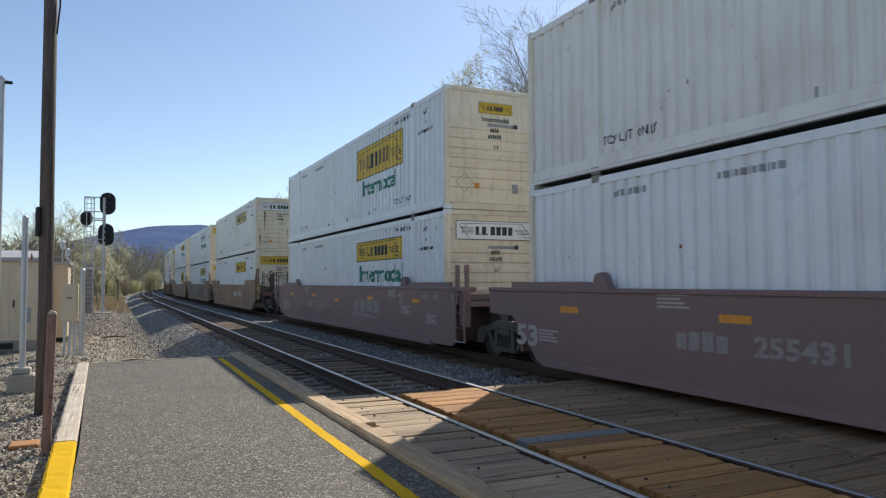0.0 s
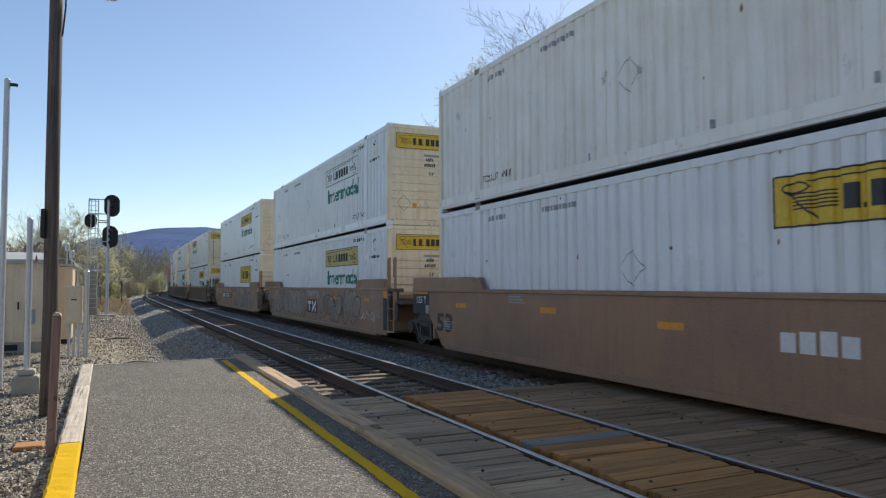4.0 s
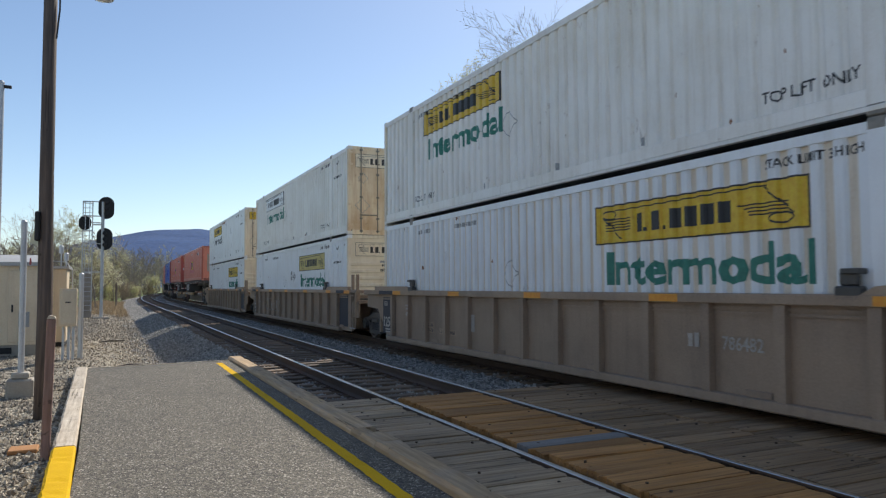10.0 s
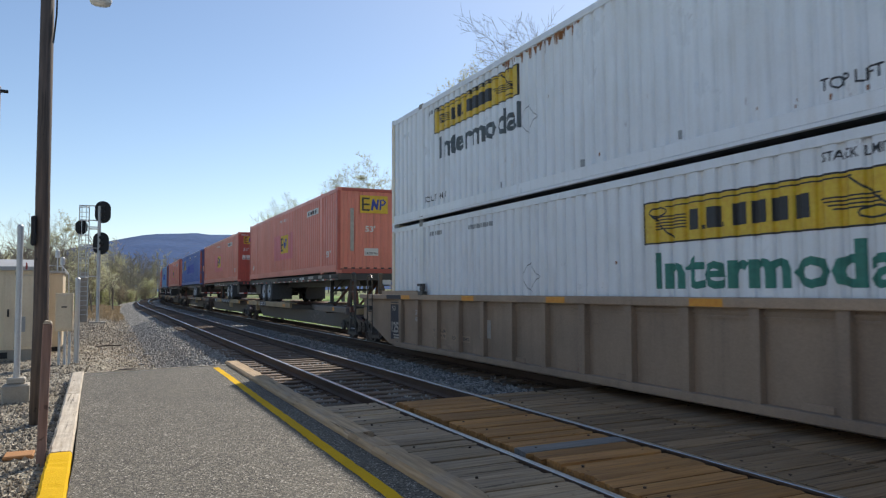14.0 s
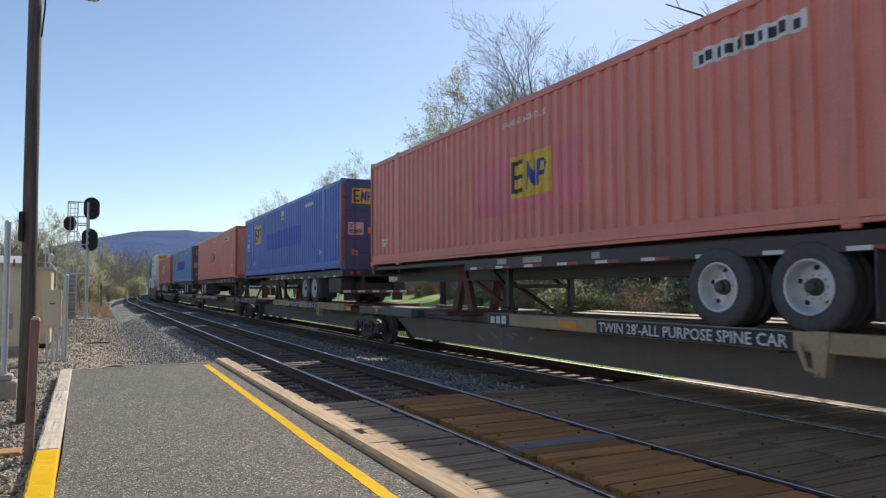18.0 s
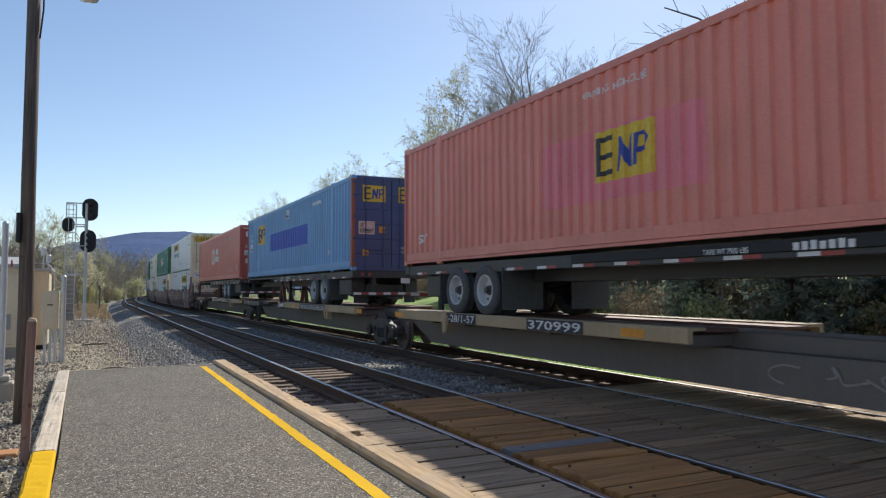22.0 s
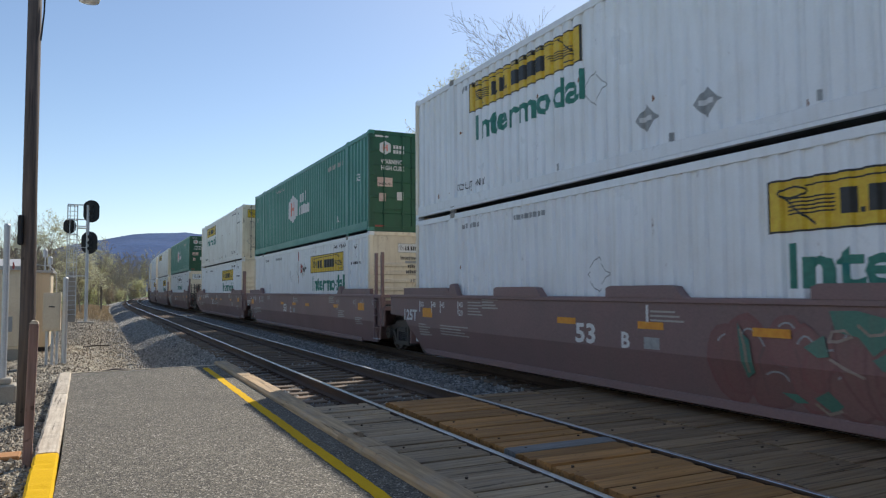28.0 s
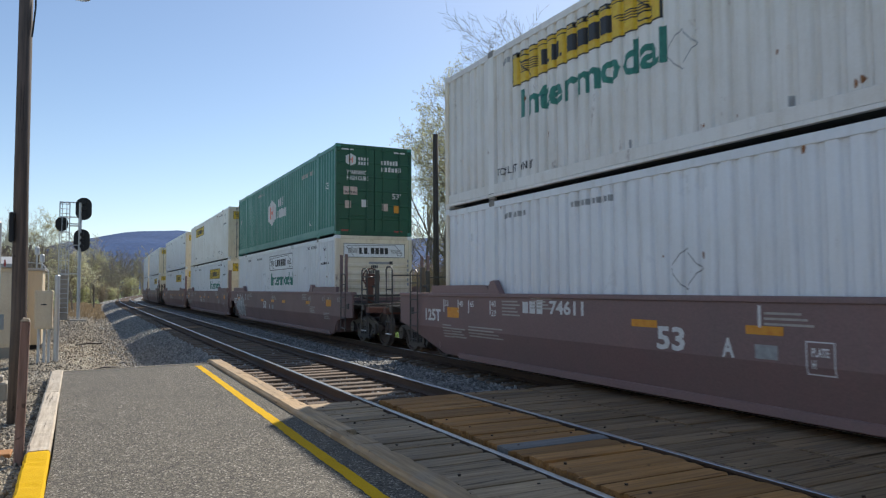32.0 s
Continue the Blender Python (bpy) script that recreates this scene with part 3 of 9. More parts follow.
RAIL_HEAD = ((0.031, -0.0065), (0.027, 0.0), (-0.027, 0.0), (-0.031, -0.0065))


def sweep(bm, outline, x, y0, y1):
    ys = [y for y in [y0, 0, 20, 40, 60, 80] + list(range(85, 331, 5)) if y0 <= y <= y1]
    rows = [[bm.verts.new((x + bend(y) + a, y, b)) for a, b in outline] for y in ys]
    n = len(outline)
    for p, q in zip(rows, rows[1:]):
        for i in range(n):
            bm.faces.new((p[i], q[i], q[(i + 1) % n], p[(i + 1) % n]))


for k, cx in enumerate((X1, 8.21)):
    for off in (-0.7535, 0.7535):
        bm = bmesh.new()
        sweep(bm, RAIL_BODY, cx + off, -20, 330)
        rail = solid("rail", bm, M_RAIL, "rusty steel rail with a polished running surface", kind="structure")
        bm = bmesh.new()
        sweep(bm, RAIL_HEAD, cx + off, -20, 330)
        part("rail_head", bm, M_RAILTOP, rail)

bm = bmesh.new()
prism(bm, [(-0.25, -12), (2.372, -12), (2.372, 16.13), (-0.4, 15.88), (-0.26, 8.0)], 2, -0.35, -0.012)
solid("platform", bm, M_ASPHALT, "worn grey asphalt station platform", kind="structure")
bm = bmesh.new()
prism(bm, [(-0.4, 15.88), (2.43, 16.13), (2.43, 16.17), (-0.4, 15.92)], 2, -0.3, 0.004)
solid("platform_end_board", bm, M_EDGE, "thin weathered board along the platform's end", kind="structure")
rng = random.Random(2)
bm = bmesh.new()
n = 240
rows = []
for i in range(n + 1):
    y = -8 + i * (15.72 + 8) / n
    x = 1.93 + 0.0058 * (y + 3) + 0.012 * noise.noise((y * 0.6, 0, 0)) + 0.007 * noise.noise((y * 3.1, 4, 0))
    rows.append((bm.verts.new((x + rng.uniform(-0.006, 0.006), y, -0.008)), bm.verts.new((x + 0.122 + rng.uniform(-0.006, 0.006), y, -0.008))))
for a, b in zip(rows, rows[1:]):
    bm.faces.new((a[0], a[1], b[1], b[0]))
solid("platform_line", bm, M_YELPAINT, "worn yellow painted safety line on asphalt", kind="structure")


def edge_beam(y0, y1, material, name, label):
    """A squared timber along the platform's back edge, with worn, uneven corners."""
    rng = random.Random(int(y0 * 10))
    bm = bmesh.new()
    n = int((y1 - y0) / 0.11) + 2
    rows = []
    for i in range(n + 1):
        y = y0 + (y1 - y0) * i / n
        xi = -0.256 - max(0.0, y - 6) * 0.0133
        wear = [rng.uniform(-0.006, 0.006) for _ in range(4)]
        chip = rng.uniform(0.006, 0.014) if rng.random() < 0.2 and 0 < i < n else 0.0
        pts = [(xi, -0.3), (xi + wear[0] * 0.5, 0.0), (xi - 0.02, 0.022 + wear[1] * 0.4 - chip * 0.5), (xi - 0.1 + wear[0], 0.022 + wear[3] * 0.4 - chip), (xi - 0.19 + wear[2], 0.02 + wear[3] * 0.4 - chip * rng.random()), (xi - 0.215 + wear[2], -0.005), (xi - 0.22, -0.3)]
        rows.append([bm.verts.new((a, y, b)) for a, b in pts])
    for a, b in zip(rows, rows[1:]):
        for k in range(len(a) - 1):
            bm.faces.new((a[k], b[k], b[k + 1], a[k + 1]))
    bm.faces.new(rows[0])
    bm.faces.new(rows[-1][::-1])
    return solid(name, bm, material, label, "edge beam", "platform edge beams")


edge_beam(8.09, 12.6, M_EDGE, "edge_beam", "bare weathered timber beam along the asphalt platform")
edge_beam(12.62, 15.9, M_EDGE, "edge_beam", "bare weathered timber beam along the asphalt platform")
edge_beam(3.2, 8.06, M_YELPAINT, "edge_beam", "yellow-painted timber beam along the asphalt platform")
edge_beam(-4.0, 3.17, M_YELPAINT, "edge_beam", "yellow-painted timber beam along the asphalt platform")


def kerb_beam(y0, y1, x0=2.375, x1=2.668, label="orange-brown weathered timber beam beside the crossing planks"):
    rng = random.Random(int(y0 * 7 + 50))
    bm = bmesh.new()
    n = max(3, int((y1 - y0) / 0.12))
    rows = []
    bite = 0.0
    for i in range(n + 1):
        y = y0 + (y1 - y0) * i / n
        a, b = rng.uniform(-0.004, 0.004), rng.uniform(-0.01, 0.003)
        c, d = rng.uniform(-0.006, 0.003), rng.uniform(-0.009, 0.002)
        bite = rng.uniform(0.02, 0.05) if rng.random() < 0.1 else bite * 0.4
        b -= bite
        pts = [(x0, -0.3), (x0 + a * 0.4, 0.028 + c), (x0 + 0.032 + a, 0.06 + c * 0.4), (x0 + 0.13, 0.056 + c * 0.5), (x1 - 0.03 + b, 0.057 + d * 0.5), (x1 + b, 0.03 + d), (x1 + b * 0.5, -0.3)]
        rows.append([bm.verts.new((p, y + (rng.uniform(-0.02, 0.02) if i in (0, n) else 0), q)) for p, q in pts])
    for a, b in zip(rows, rows[1:]):
        for k in range(len(a) - 1):
            bm.faces.new((a[k], a[k + 1], b[k + 1], b[k]))
    bm.faces.new(rows[0][::-1])
    bm.faces.new(rows[-1])
    return solid("kerb_beam", bm, M_CONCRETE, label, "kerb beam", "kerb beams of the platform")


for a, b in ((13.3, 16.4), (9.95, 13.28), (7.5, 9.93), (6.75, 7.2), (3.4, 6.73), (0.0, 3.38), (-3.4, -0.02)):
    kerb_beam(a, b)
kerb_beam(7.2, 7.5, 2.375, 2.56, "broken weathered timber beam with a chipped edge")


# sleepers: near ones singly, the rest of the line in one piece


def sleeper_mesh():
    bm = bmesh.new()
    box(bm, -1.3, 1.3, -0.115, 0.115, -0.34, -0.178, 0.012)
    return finish("sleeper", bm, M_TIE)


tie_mesh = sleeper_mesh()
rng = random.Random(5)
for cx, name, label in ((X1, "near_track", "dark weathered timber sleepers of the near track"), (8.21, "far_track", "dark weathered timber sleepers of the far track")):
    t = thing(name, label, kind="structure", category="")
    bm = bmesh.new()
    y = 9.9
    while y < 330:
        x = cx + bend(y) + rng.uniform(-0.04, 0.04)
        if y < 62:
            o = part("sleeper", tie_mesh, M_TIE, t)
            o.location = (x, y, rng.uniform(-0.012, 0.004))
            o.rotation_euler = (0, 0, rng.uniform(-0.02, 0.02))
        else:
            box(bm, x - 1.3, x + 1.3, y - 0.115, y + 0.115, -0.34, -0.178)
        y += 0.5 + rng.uniform(-0.02, 0.02)
    o = part("far_sleepers", bm, M_TIE, t)
    o["kind"] = "stuff"
    # tie plates
    bm = bmesh.new()
    for i in range(70):
        yy = 9.9 + i * 0.5
        for off in (-0.7535, 0.7535):
            box(bm, cx + off - 0.17, cx + off + 0.17, yy - 0.09, yy + 0.09, -0.19, -0.171)
            for sx in (-0.1, 0.1):
                box(bm, cx + off + sx - 0.012, cx + off + sx + 0.012, yy - 0.05, yy - 0.03, -0.18, -0.145)
    o = part("tie_plates", bm, M_RAIL, t)
    o["kind"] = "stuff"


def plank_mesh(w, d, seed):
    """A crossing plank with split, uneven ends."""
    rng = random.Random(seed)
    bm = bmesh.new()
    n = 6
    rows = []
    for i in range(n + 1):
        y = -d / 2 + d * i / n
        a, b = rng.uniform(-0.02, 0.02), rng.uniform(-0.02, 0.02)
        z = -0.008 if i in (0, n) else rng.uniform(-0.002, 0.002)
        rows.append([bm.verts.new(p) for p in ((-w / 2 + a, y, -0.17), (-w / 2 + a, y, z - 0.004), (-w / 2 + 0.03 + a, y, z), (w / 2 - 0.03 + b, y, z), (w / 2 + b, y, z - 0.004), (w / 2 + b, y, -0.17))])
    for p, q in zip(rows, rows[1:]):
        for k in range(5):
            bm.faces.new((p[k], p[k + 1], q[k + 1], q[k]))
    bm.faces.new(rows[0][::-1])
    bm.faces.new(rows[-1])
    return bm


def crossing():
    rng = random.Random(9)
    c = thing("timber_crossing", "worn timber-plank crossing laid between the rails", kind="structure", category="")
    panels = ((2.712, 3.5, M_PLANK_GREY, 9.78), (3.76, 4.96, M_PLANK_TAN, 9.6), (5.15, 6.24, M_PLANK_PALE, 9.7), (6.26, 7.39, M_PLANK_PALE, 9.62), (7.6, 8.85, M_PLANK_GREY, 9.6), (9.05, 10.1, M_PLANK_GREY, 9.6))
    grey_board = finish("plank", plank_mesh(1.25, 0.272, 99), M_GREYBOARD)
    bolt = bmesh.new()
    disc_stack(bolt, 2, (0, 0, 0), [(-0.02, 0.014), (0.002, 0.014)], 8)
    bolt_mesh = finish("bolt", bolt, M_RAIL)
    for p, (x0, x1, material, far) in enumerate(panels):
        meshes = [finish("plank", plank_mesh(x1 - x0, 0.272, 30 + p * 5 + k), material) for k in range(4)]
        y, i = far, 0
        while y > -2.5:
            d = 0.272 * rng.uniform(0.93, 1.08)
            if p == 0 and i == 2:
                y -= 0.13
            board = p == 1 and abs(y - 0.136 - 6.2) < 0.13
            o = part("plank", grey_board if board else meshes[i % 4], material, c, "grey painted plank" if board else "")
            o.location = ((x0 + x1) / 2 + rng.uniform(-0.015, 0.015), y - d / 2, rng.uniform(-0.014, 0.006))
            o.rotation_euler = (rng.uniform(-0.012, 0.012), rng.uniform(-0.004, 0.004), rng.uniform(-0.006, 0.006) + (math.pi if i % 2 else 0))
            o.scale = (1, d / 0.285, 1)
            if p < 4 and y > 3:
                for xx in (x0 + 0.16, x1 - 0.16):
                    if rng.random() < 0.35:
                        q = part("bolt", bolt_mesh, M_RAIL, c)
                        q.location = (xx + rng.uniform(-0.03, 0.03), y - d / 2, 0.002)
            y -= d
            i += 1


crossing()


# ---- the train ----
X2 = 8.21            # centre of the train's track
BEND, RADIUS = 82.0, 950.0
HALF_L, HALF_W, TALL = 8.077, 1.2955, 2.896


def centre_x(y):
    return X2 + max(0.0, y - BEND) ** 2 / (2 * RADIUS)


def run(t):
    """How far the train has gone at t seconds."""
    return 9.87 * t + 0.0055 * t * t


def rail_pose(s, t, reach=7.5):
    """Where a vehicle stands whose middle is s metres back along the train."""
    y = s - run(t)
    a, b = Vector((centre_x(y - reach), y - reach, 0)), Vector((centre_x(y + reach), y + reach, 0))
    d = b - a
    return Matrix.Translation((a + b) / 2) @ Matrix.Rotation(-math.atan2(d.x, d.y), 4, "Z")


MOVERS = []          # (thing, s, height)
SPINNERS = []        # (wheelset, place on its truck, radius)


def moving(ob, s, z=0.0):
    MOVERS.append((ob, s, z))
    ob.matrix_world = rail_pose(s, 0.0) @ Matrix.Translation((0, 0, z))
    return ob


# corrugated sheets of the long sides: folds as (y, depth inwards), by kind of pressing
PRESSING = {
    "wide": ((0.0, 0.0), (0.4, 0.0), (0.5, 0.05), (0.9, 0.05)),
    "seamed": ((0.0, 0.018), (0.06, 0.0), (0.52, 0.0), (0.62, 0.012), (0.65, 0.076), (0.72, 0.076), (0.75, 0.052), (0.94, 0.052)),
}


def sheet_folds(kind):
    rows = []
    for a, b in ((-HALF_L + 0.12, -6.2), (-5.99, 5.99), (6.2, HALF_L - 0.12)):
        n = max(1, round((b - a) / 0.278))
        p = (b - a) / n
        for i in range(n):
            rows += [(a + (i + f) * p, d) for f, d in PRESSING[kind]]
        rows.append((b, 0.0))
    return rows


FOLDS = {k: sheet_folds(k) for k in PRESSING}
FOLD_OF = {}
STAINED = set()      # containers with rust runs on their ends
SKIN = HALF_W - 0.012


def sheet(bm, side, kind, grimy):
    folds = FOLDS[kind]
    lo = [bm.verts.new((side * (SKIN - d), y, 0.2)) for y, d in folds]
    hi = [bm.verts.new((side * (SKIN - d), y, 2.83)) for y, d in folds]
    for i in range(len(folds) - 1):
        f = (lo[i], lo[i + 1], hi[i + 1], hi[i])
        face = bm.faces.new(f if side > 0 else f[::-1])
        # groove floors of this pressing get a tan-white second paint
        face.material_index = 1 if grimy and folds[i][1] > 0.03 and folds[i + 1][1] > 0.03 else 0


def ribbed_end(bm, sgn):
    """End wall with pressed horizontal ribs."""
    y = sgn * (HALF_L - 0.035)
    zs = [0.16]
    rows = [(0.16, 0.0)]
    z = 0.5
    while z < 2.1:
        rows += [(z, 0.0), (z + 0.03, 0.034), (z + 0.1, 0.034), (z + 0.125, 0.0)]
        z += 0.23
    rows.append((2.8, 0.0))
    a = [bm.verts.new((-1.2, y + sgn * d, z)) for z, d in rows]
    b = [bm.verts.new((1.2, y + sgn * d, z)) for z, d in rows]
    for i in range(len(rows) - 1):
        f = (a[i], b[i], b[i + 1], a[i + 1])
        bm.faces.new(f if sgn < 0 else f[::-1])


def upright_end(bm, sgn):
    """End wall with upright corrugation."""
    y = sgn * (HALF_L - 0.04)
    rows, n = [], 9
    p = 2.36 / n
    for i in range(n):
        x = -1.18 + i * p
        rows += [(x, 0.0), (x + p * 0.45, 0.0), (x + p * 0.55, -0.03), (x + p * 0.9, -0.03)]
    rows.append((1.18, 0.0))
    a = [bm.verts.new((x, y + sgn * d, 0.16)) for x, d in rows]
    b = [bm.verts.new((x, y + sgn * d, 2.8)) for x, d in rows]
    for i in range(len(rows) - 1):
        f = (a[i], a[i + 1], b[i + 1], b[i])
        bm.faces.new(f if sgn < 0 else f[::-1])


def door_leaf(bm, side, sgn, ribs):
    y0, y1 = sorted((sgn * (HALF_L - 0.06), sgn * (HALF_L - 0.02)))
    x0, x1 = sorted((side * 0.012, side * 1.19))
    out = [(sgn * (HALF_L - 0.06), 0.15), (sgn * (HALF_L - 0.02), 0.15)]
    for z in (0.5, 0.95, 1.4, 1.85, 2.3) if ribs else ():
        out += [(sgn * (HALF_L - 0.02), z), (sgn * (HALF_L - 0.006), z + 0.015), (sgn * (HALF_L - 0.006), z + 0.045), (sgn * (HALF_L - 0.02), z + 0.06)]
    prism(bm, out + [(sgn * (HALF_L - 0.02), 2.78), (sgn * (HALF_L - 0.06), 2.78)], 0, x0, x1)


def container(look_of, front, s, z, label, base, kind="wide", grimy=False, group="containers on the train"):
    """A 53-foot container: base paint, end style at its leading end, and its markings."""
    body, frame_mat, end_mat = base
    c = thing("shipping_container", label, "container", group)
    moving(c, s, z)
    FOLD_OF[c.name] = kind
    if body is M_IVORY:
        STAINED.add(c.name)
    for side in (-1, 1):
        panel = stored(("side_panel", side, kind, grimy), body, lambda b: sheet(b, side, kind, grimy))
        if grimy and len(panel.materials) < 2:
            panel.materials.append(M_TANWHITE)
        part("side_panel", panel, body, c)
        part("bottom_rail", stored(("bottom_rail", side), frame_mat, lambda b: box(b, *sorted((side * (HALF_W - 0.06), side * HALF_W)), -HALF_L + 0.16, HALF_L - 0.16, 0.11, 0.29, 0.006)), frame_mat, c)
        part("rail_lip", stored(("rail_lip", side), frame_mat, lambda b: box(b, *sorted((side * (HALF_W - 0.07), side * (HALF_W + 0.012))), -HALF_L + 0.18, HALF_L - 0.18, 0.05, 0.104, 0.006)), frame_mat, c)
        part("top_rail", stored(("top_rail", side), frame_mat, lambda b: box(b, *sorted((side * (HALF_W - 0.06), side * HALF_W)), -HALF_L + 0.16, HALF_L - 0.16, 2.74, 2.86, 0.006)), frame_mat, c)
        for e in (-1, 1):
            xs, ys = sorted((side * (HALF_W - 0.11), side * (HALF_W - 0.001))), sorted((e * (HALF_L - 0.13), e * (HALF_L - 0.001)))
            post_mat = end_mat if look_of != "blue" else M_ORANGE
            part("corner_post", stored(("corner_post", side, e), post_mat, lambda b: box(b, *xs, *ys, 0.11, 2.79, 0.006)), post_mat, c)
            xs2, ys2 = sorted((side * (HALF_W - 0.16), side * HALF_W)), sorted((e * (HALF_L - 0.17), e * HALF_L))
            for lo, hi in ((0.0, 0.118), (2.778, TALL)):
                part("corner_casting", stored(("corner_casting", side, e, lo), frame_mat, lambda b: box(b, *xs2, *ys2, lo, hi, 0.012)), frame_mat, c)
            xs3, ys3 = sorted((side * (HALF_W - 0.07), side * (HALF_W + 0.003))), sorted((e * 5.99, e * 6.2))
            part("lift_post", stored(("lift_post", side, e), frame_mat, lambda b: box(b, *xs3, *ys3, 0.1, 2.8, 0.008)), frame_mat, c)
            for lo, hi in ((0.0, 0.13), (2.76, TALL)):
                dark = M_DARKSTEEL if look_of == "white" else frame_mat
                part("lift_casting", stored(("lift_casting", side, e, lo), dark, lambda b: box(b, *[x + side * 0.004 for x in xs3], *ys3, lo, hi, 0.015)), dark, c)
    part("roof", stored("roof", body, lambda b: box(b, -1.24, 1.24, -HALF_L + 0.05, HALF_L - 0.05, 2.81, 2.86)), body, c)
    part("floor", stored("floor_pan", M_CHASSIS, lambda b: box(b, -1.23, 1.23, -HALF_L + 0.05, HALF_L - 0.05, 0.06, 0.2)), M_CHASSIS, c)
    for sgn in (-1, 1):
        style = front if sgn < 0 else ("doors" if front != "doors" else "ribbed")
        part("end_sill", stored(("end_sill", sgn), end_mat, lambda b: box(b, -1.14, 1.14, *sorted((sgn * (HALF_L - 0.09), sgn * (HALF_L - 0.004))), 0.0, 0.15, 0.006)), end_mat, c)
        part("end_header", stored(("end_header", sgn), end_mat, lambda b: box(b, -1.14, 1.14, *sorted((sgn * (HALF_L - 0.09), sgn * (HALF_L - 0.004))), 2.78, TALL - 0.006, 0.006)), end_mat, c)
        if style == "ribbed":
            part("end_wall", stored(("ribbed_end", sgn), end_mat, lambda b: ribbed_end(b, sgn)), end_mat, c)
        elif style == "upright":
            part("end_wall", stored(("upright_end", sgn), body, lambda b: upright_end(b, sgn)), body, c)
        else:
            for side in (-1, 1):
                d = part("door", stored(("door", side, sgn, look_of != "white"), end_mat, lambda b: door_leaf(b, side, sgn, look_of != "white")), end_mat, c, "closed steel door leaf")
                rod_mat = M_DARKSTEEL if look_of == "white" else end_mat
                y = sgn * (HALF_L + 0.012)
                for x in (0.28, 0.85):
                    part("lock_rod", stored(("lock_rod", side * x, sgn), rod_mat, lambda b: tube(b, [(side * x, y, 0.06), (side * x, y, 2.86)], 0.017, 8)), rod_mat, d)
                    for zz in (0.09, 0.5, 1.2, 1.95, 2.74):
                        part("rod_bracket", stored(("rod_bracket", side * x, sgn, zz), rod_mat, lambda b: box(b, side * x - 0.045, side * x + 0.045, *sorted((y - 0.035, y + 0.022)), zz, zz + 0.05)), rod_mat, d)
                    part("door_handle", stored(("door_handle", side * x, sgn), rod_mat, lambda b: box(b, *sorted((side * x - 0.03, side * x + side * 0.27 * (1 if x < 0.5 else -1))), *sorted((y - 0.01, y + 0.022)), 0.62, 0.66, 0.006)), rod_mat, d)
                for zz in (0.3, 0.95, 1.6, 2.25, 2.65):
                    part("hinge", stored(("hinge", side, sgn, zz), end_mat, lambda b: box(b, *sorted((side * 1.15, side * 1.27)), *sorted((y - 0.03, y + 0.012)), zz, zz + 0.06, 0.006)), end_mat, d)
    return c


# drawings that several containers share
def sign_panel(bm, w, h, ink):
    """A framed sign: border, rolled ribbon ends and a row of solid blocks for the name."""
    if not ink:
        flat(bm, 0, w, 0, h)
        return
    b = 0.018 * w / 3
    for r in ((0, w, 0, b), (0, w, h - b, h), (0, b, 0, h), (w - b, w, 0, h)):
        flat(bm, *r)
    ring = [(0.09 * w + 0.045 * w * math.cos(a), 0.74 * h + 0.1 * h * math.sin(a)) for a in [k * math.pi / 6 for k in range(12)]]
    ribbon(bm, ring, b, True)
    ring = [(0.91 * w + 0.045 * w * math.cos(a), 0.24 * h + 0.1 * h * math.sin(a)) for a in [k * math.pi / 6 for k in range(12)]]
    ribbon(bm, ring, b, True)
    ribbon(bm, [(0.05 * w, 0.7 * h), (0.16 * w, 0.12 * h)], b)
    ribbon(bm, [(0.84 * w, 0.88 * h), (0.955 * w, 0.3 * h)], b)
    for i in range(5):
        ribbon(bm, [(0.13 * w, (0.84 - 0.035 * i) * h), ((0.85 - 0.0) * w + 0.01 * i * w, (0.9 - 0.03 * i) * h)] if i < 1 else [((0.73 + 0.015 * i) * w, (0.62 - 0.07 * i) * h), (0.93 * w, (0.62 - 0.07 * i) * h)], b * 0.8)
        ribbon(bm, [(0.07 * w, (0.62 - 0.07 * i) * h), ((0.22 - 0.0 * i) * w, (0.62 - 0.07 * i) * h)], b * 0.8)
    for x0, cw in ((0.245, 0.042), (0.325, 0.054), (0.435, 0.058), (0.51, 0.058), (0.585, 0.062), (0.663, 0.055)):
        flat(bm, x0 * w, (x0 + cw) * w, 0.25 * h, 0.7 * h)
    for x0 in (0.293, 0.386):
        flat(bm, x0 * w, (x0 + 0.014) * w, 0.25 * h, 0.34 * h)


def side_mark(parent, name, key, material, make, y, z, depth=0.004, label=""):
    """A drawing on a container's left side, following the folds."""
    kind = FOLD_OF[parent.name if parent.name in FOLD_OF else parent.parent.name]

    def build(b):
        make(b)
        on_side(b, -SKIN - depth, y, z, FOLDS[kind])
    return part(name, stored((key, kind, round(y, 2), round(z, 2)), material, build), material, parent, label)


def end_mark(parent, name, key, material, make, x, z, off=0.0, label=""):
    def build(b):
        make(b)
        on_end(b, x, -HALF_L + 0.012 - off, z)
    return part(name, stored((key, "end", round(x, 2), round(z, 2), off), material, build), material, parent, label)


def put_text(body, w, h):
    def make(b):
        src = text_bm(body, w, h, 0.03 if h > 0.2 else 0.014)
        me = bpy.data.meshes.new("tmp")
        src.to_mesh(me)
        src.free()
        b.from_mesh(me)
        bpy.data.meshes.remove(me)
    return make


def bars(n, w, h, gap=0.3):
    """Writing too small to read."""
    def make(b):
        p = w / n
        for i in range(n):
            flat(b, i * p, i * p + p * (1 - gap), 0, h * (0.85 + 0.15 * ((i * 7) % 3) / 2))
    return make


def diamond(r, w=0.02):
    return lambda b: ribbon(b, [(0, r), (r, 0), (0, -r), (-r, 0)], w, True)


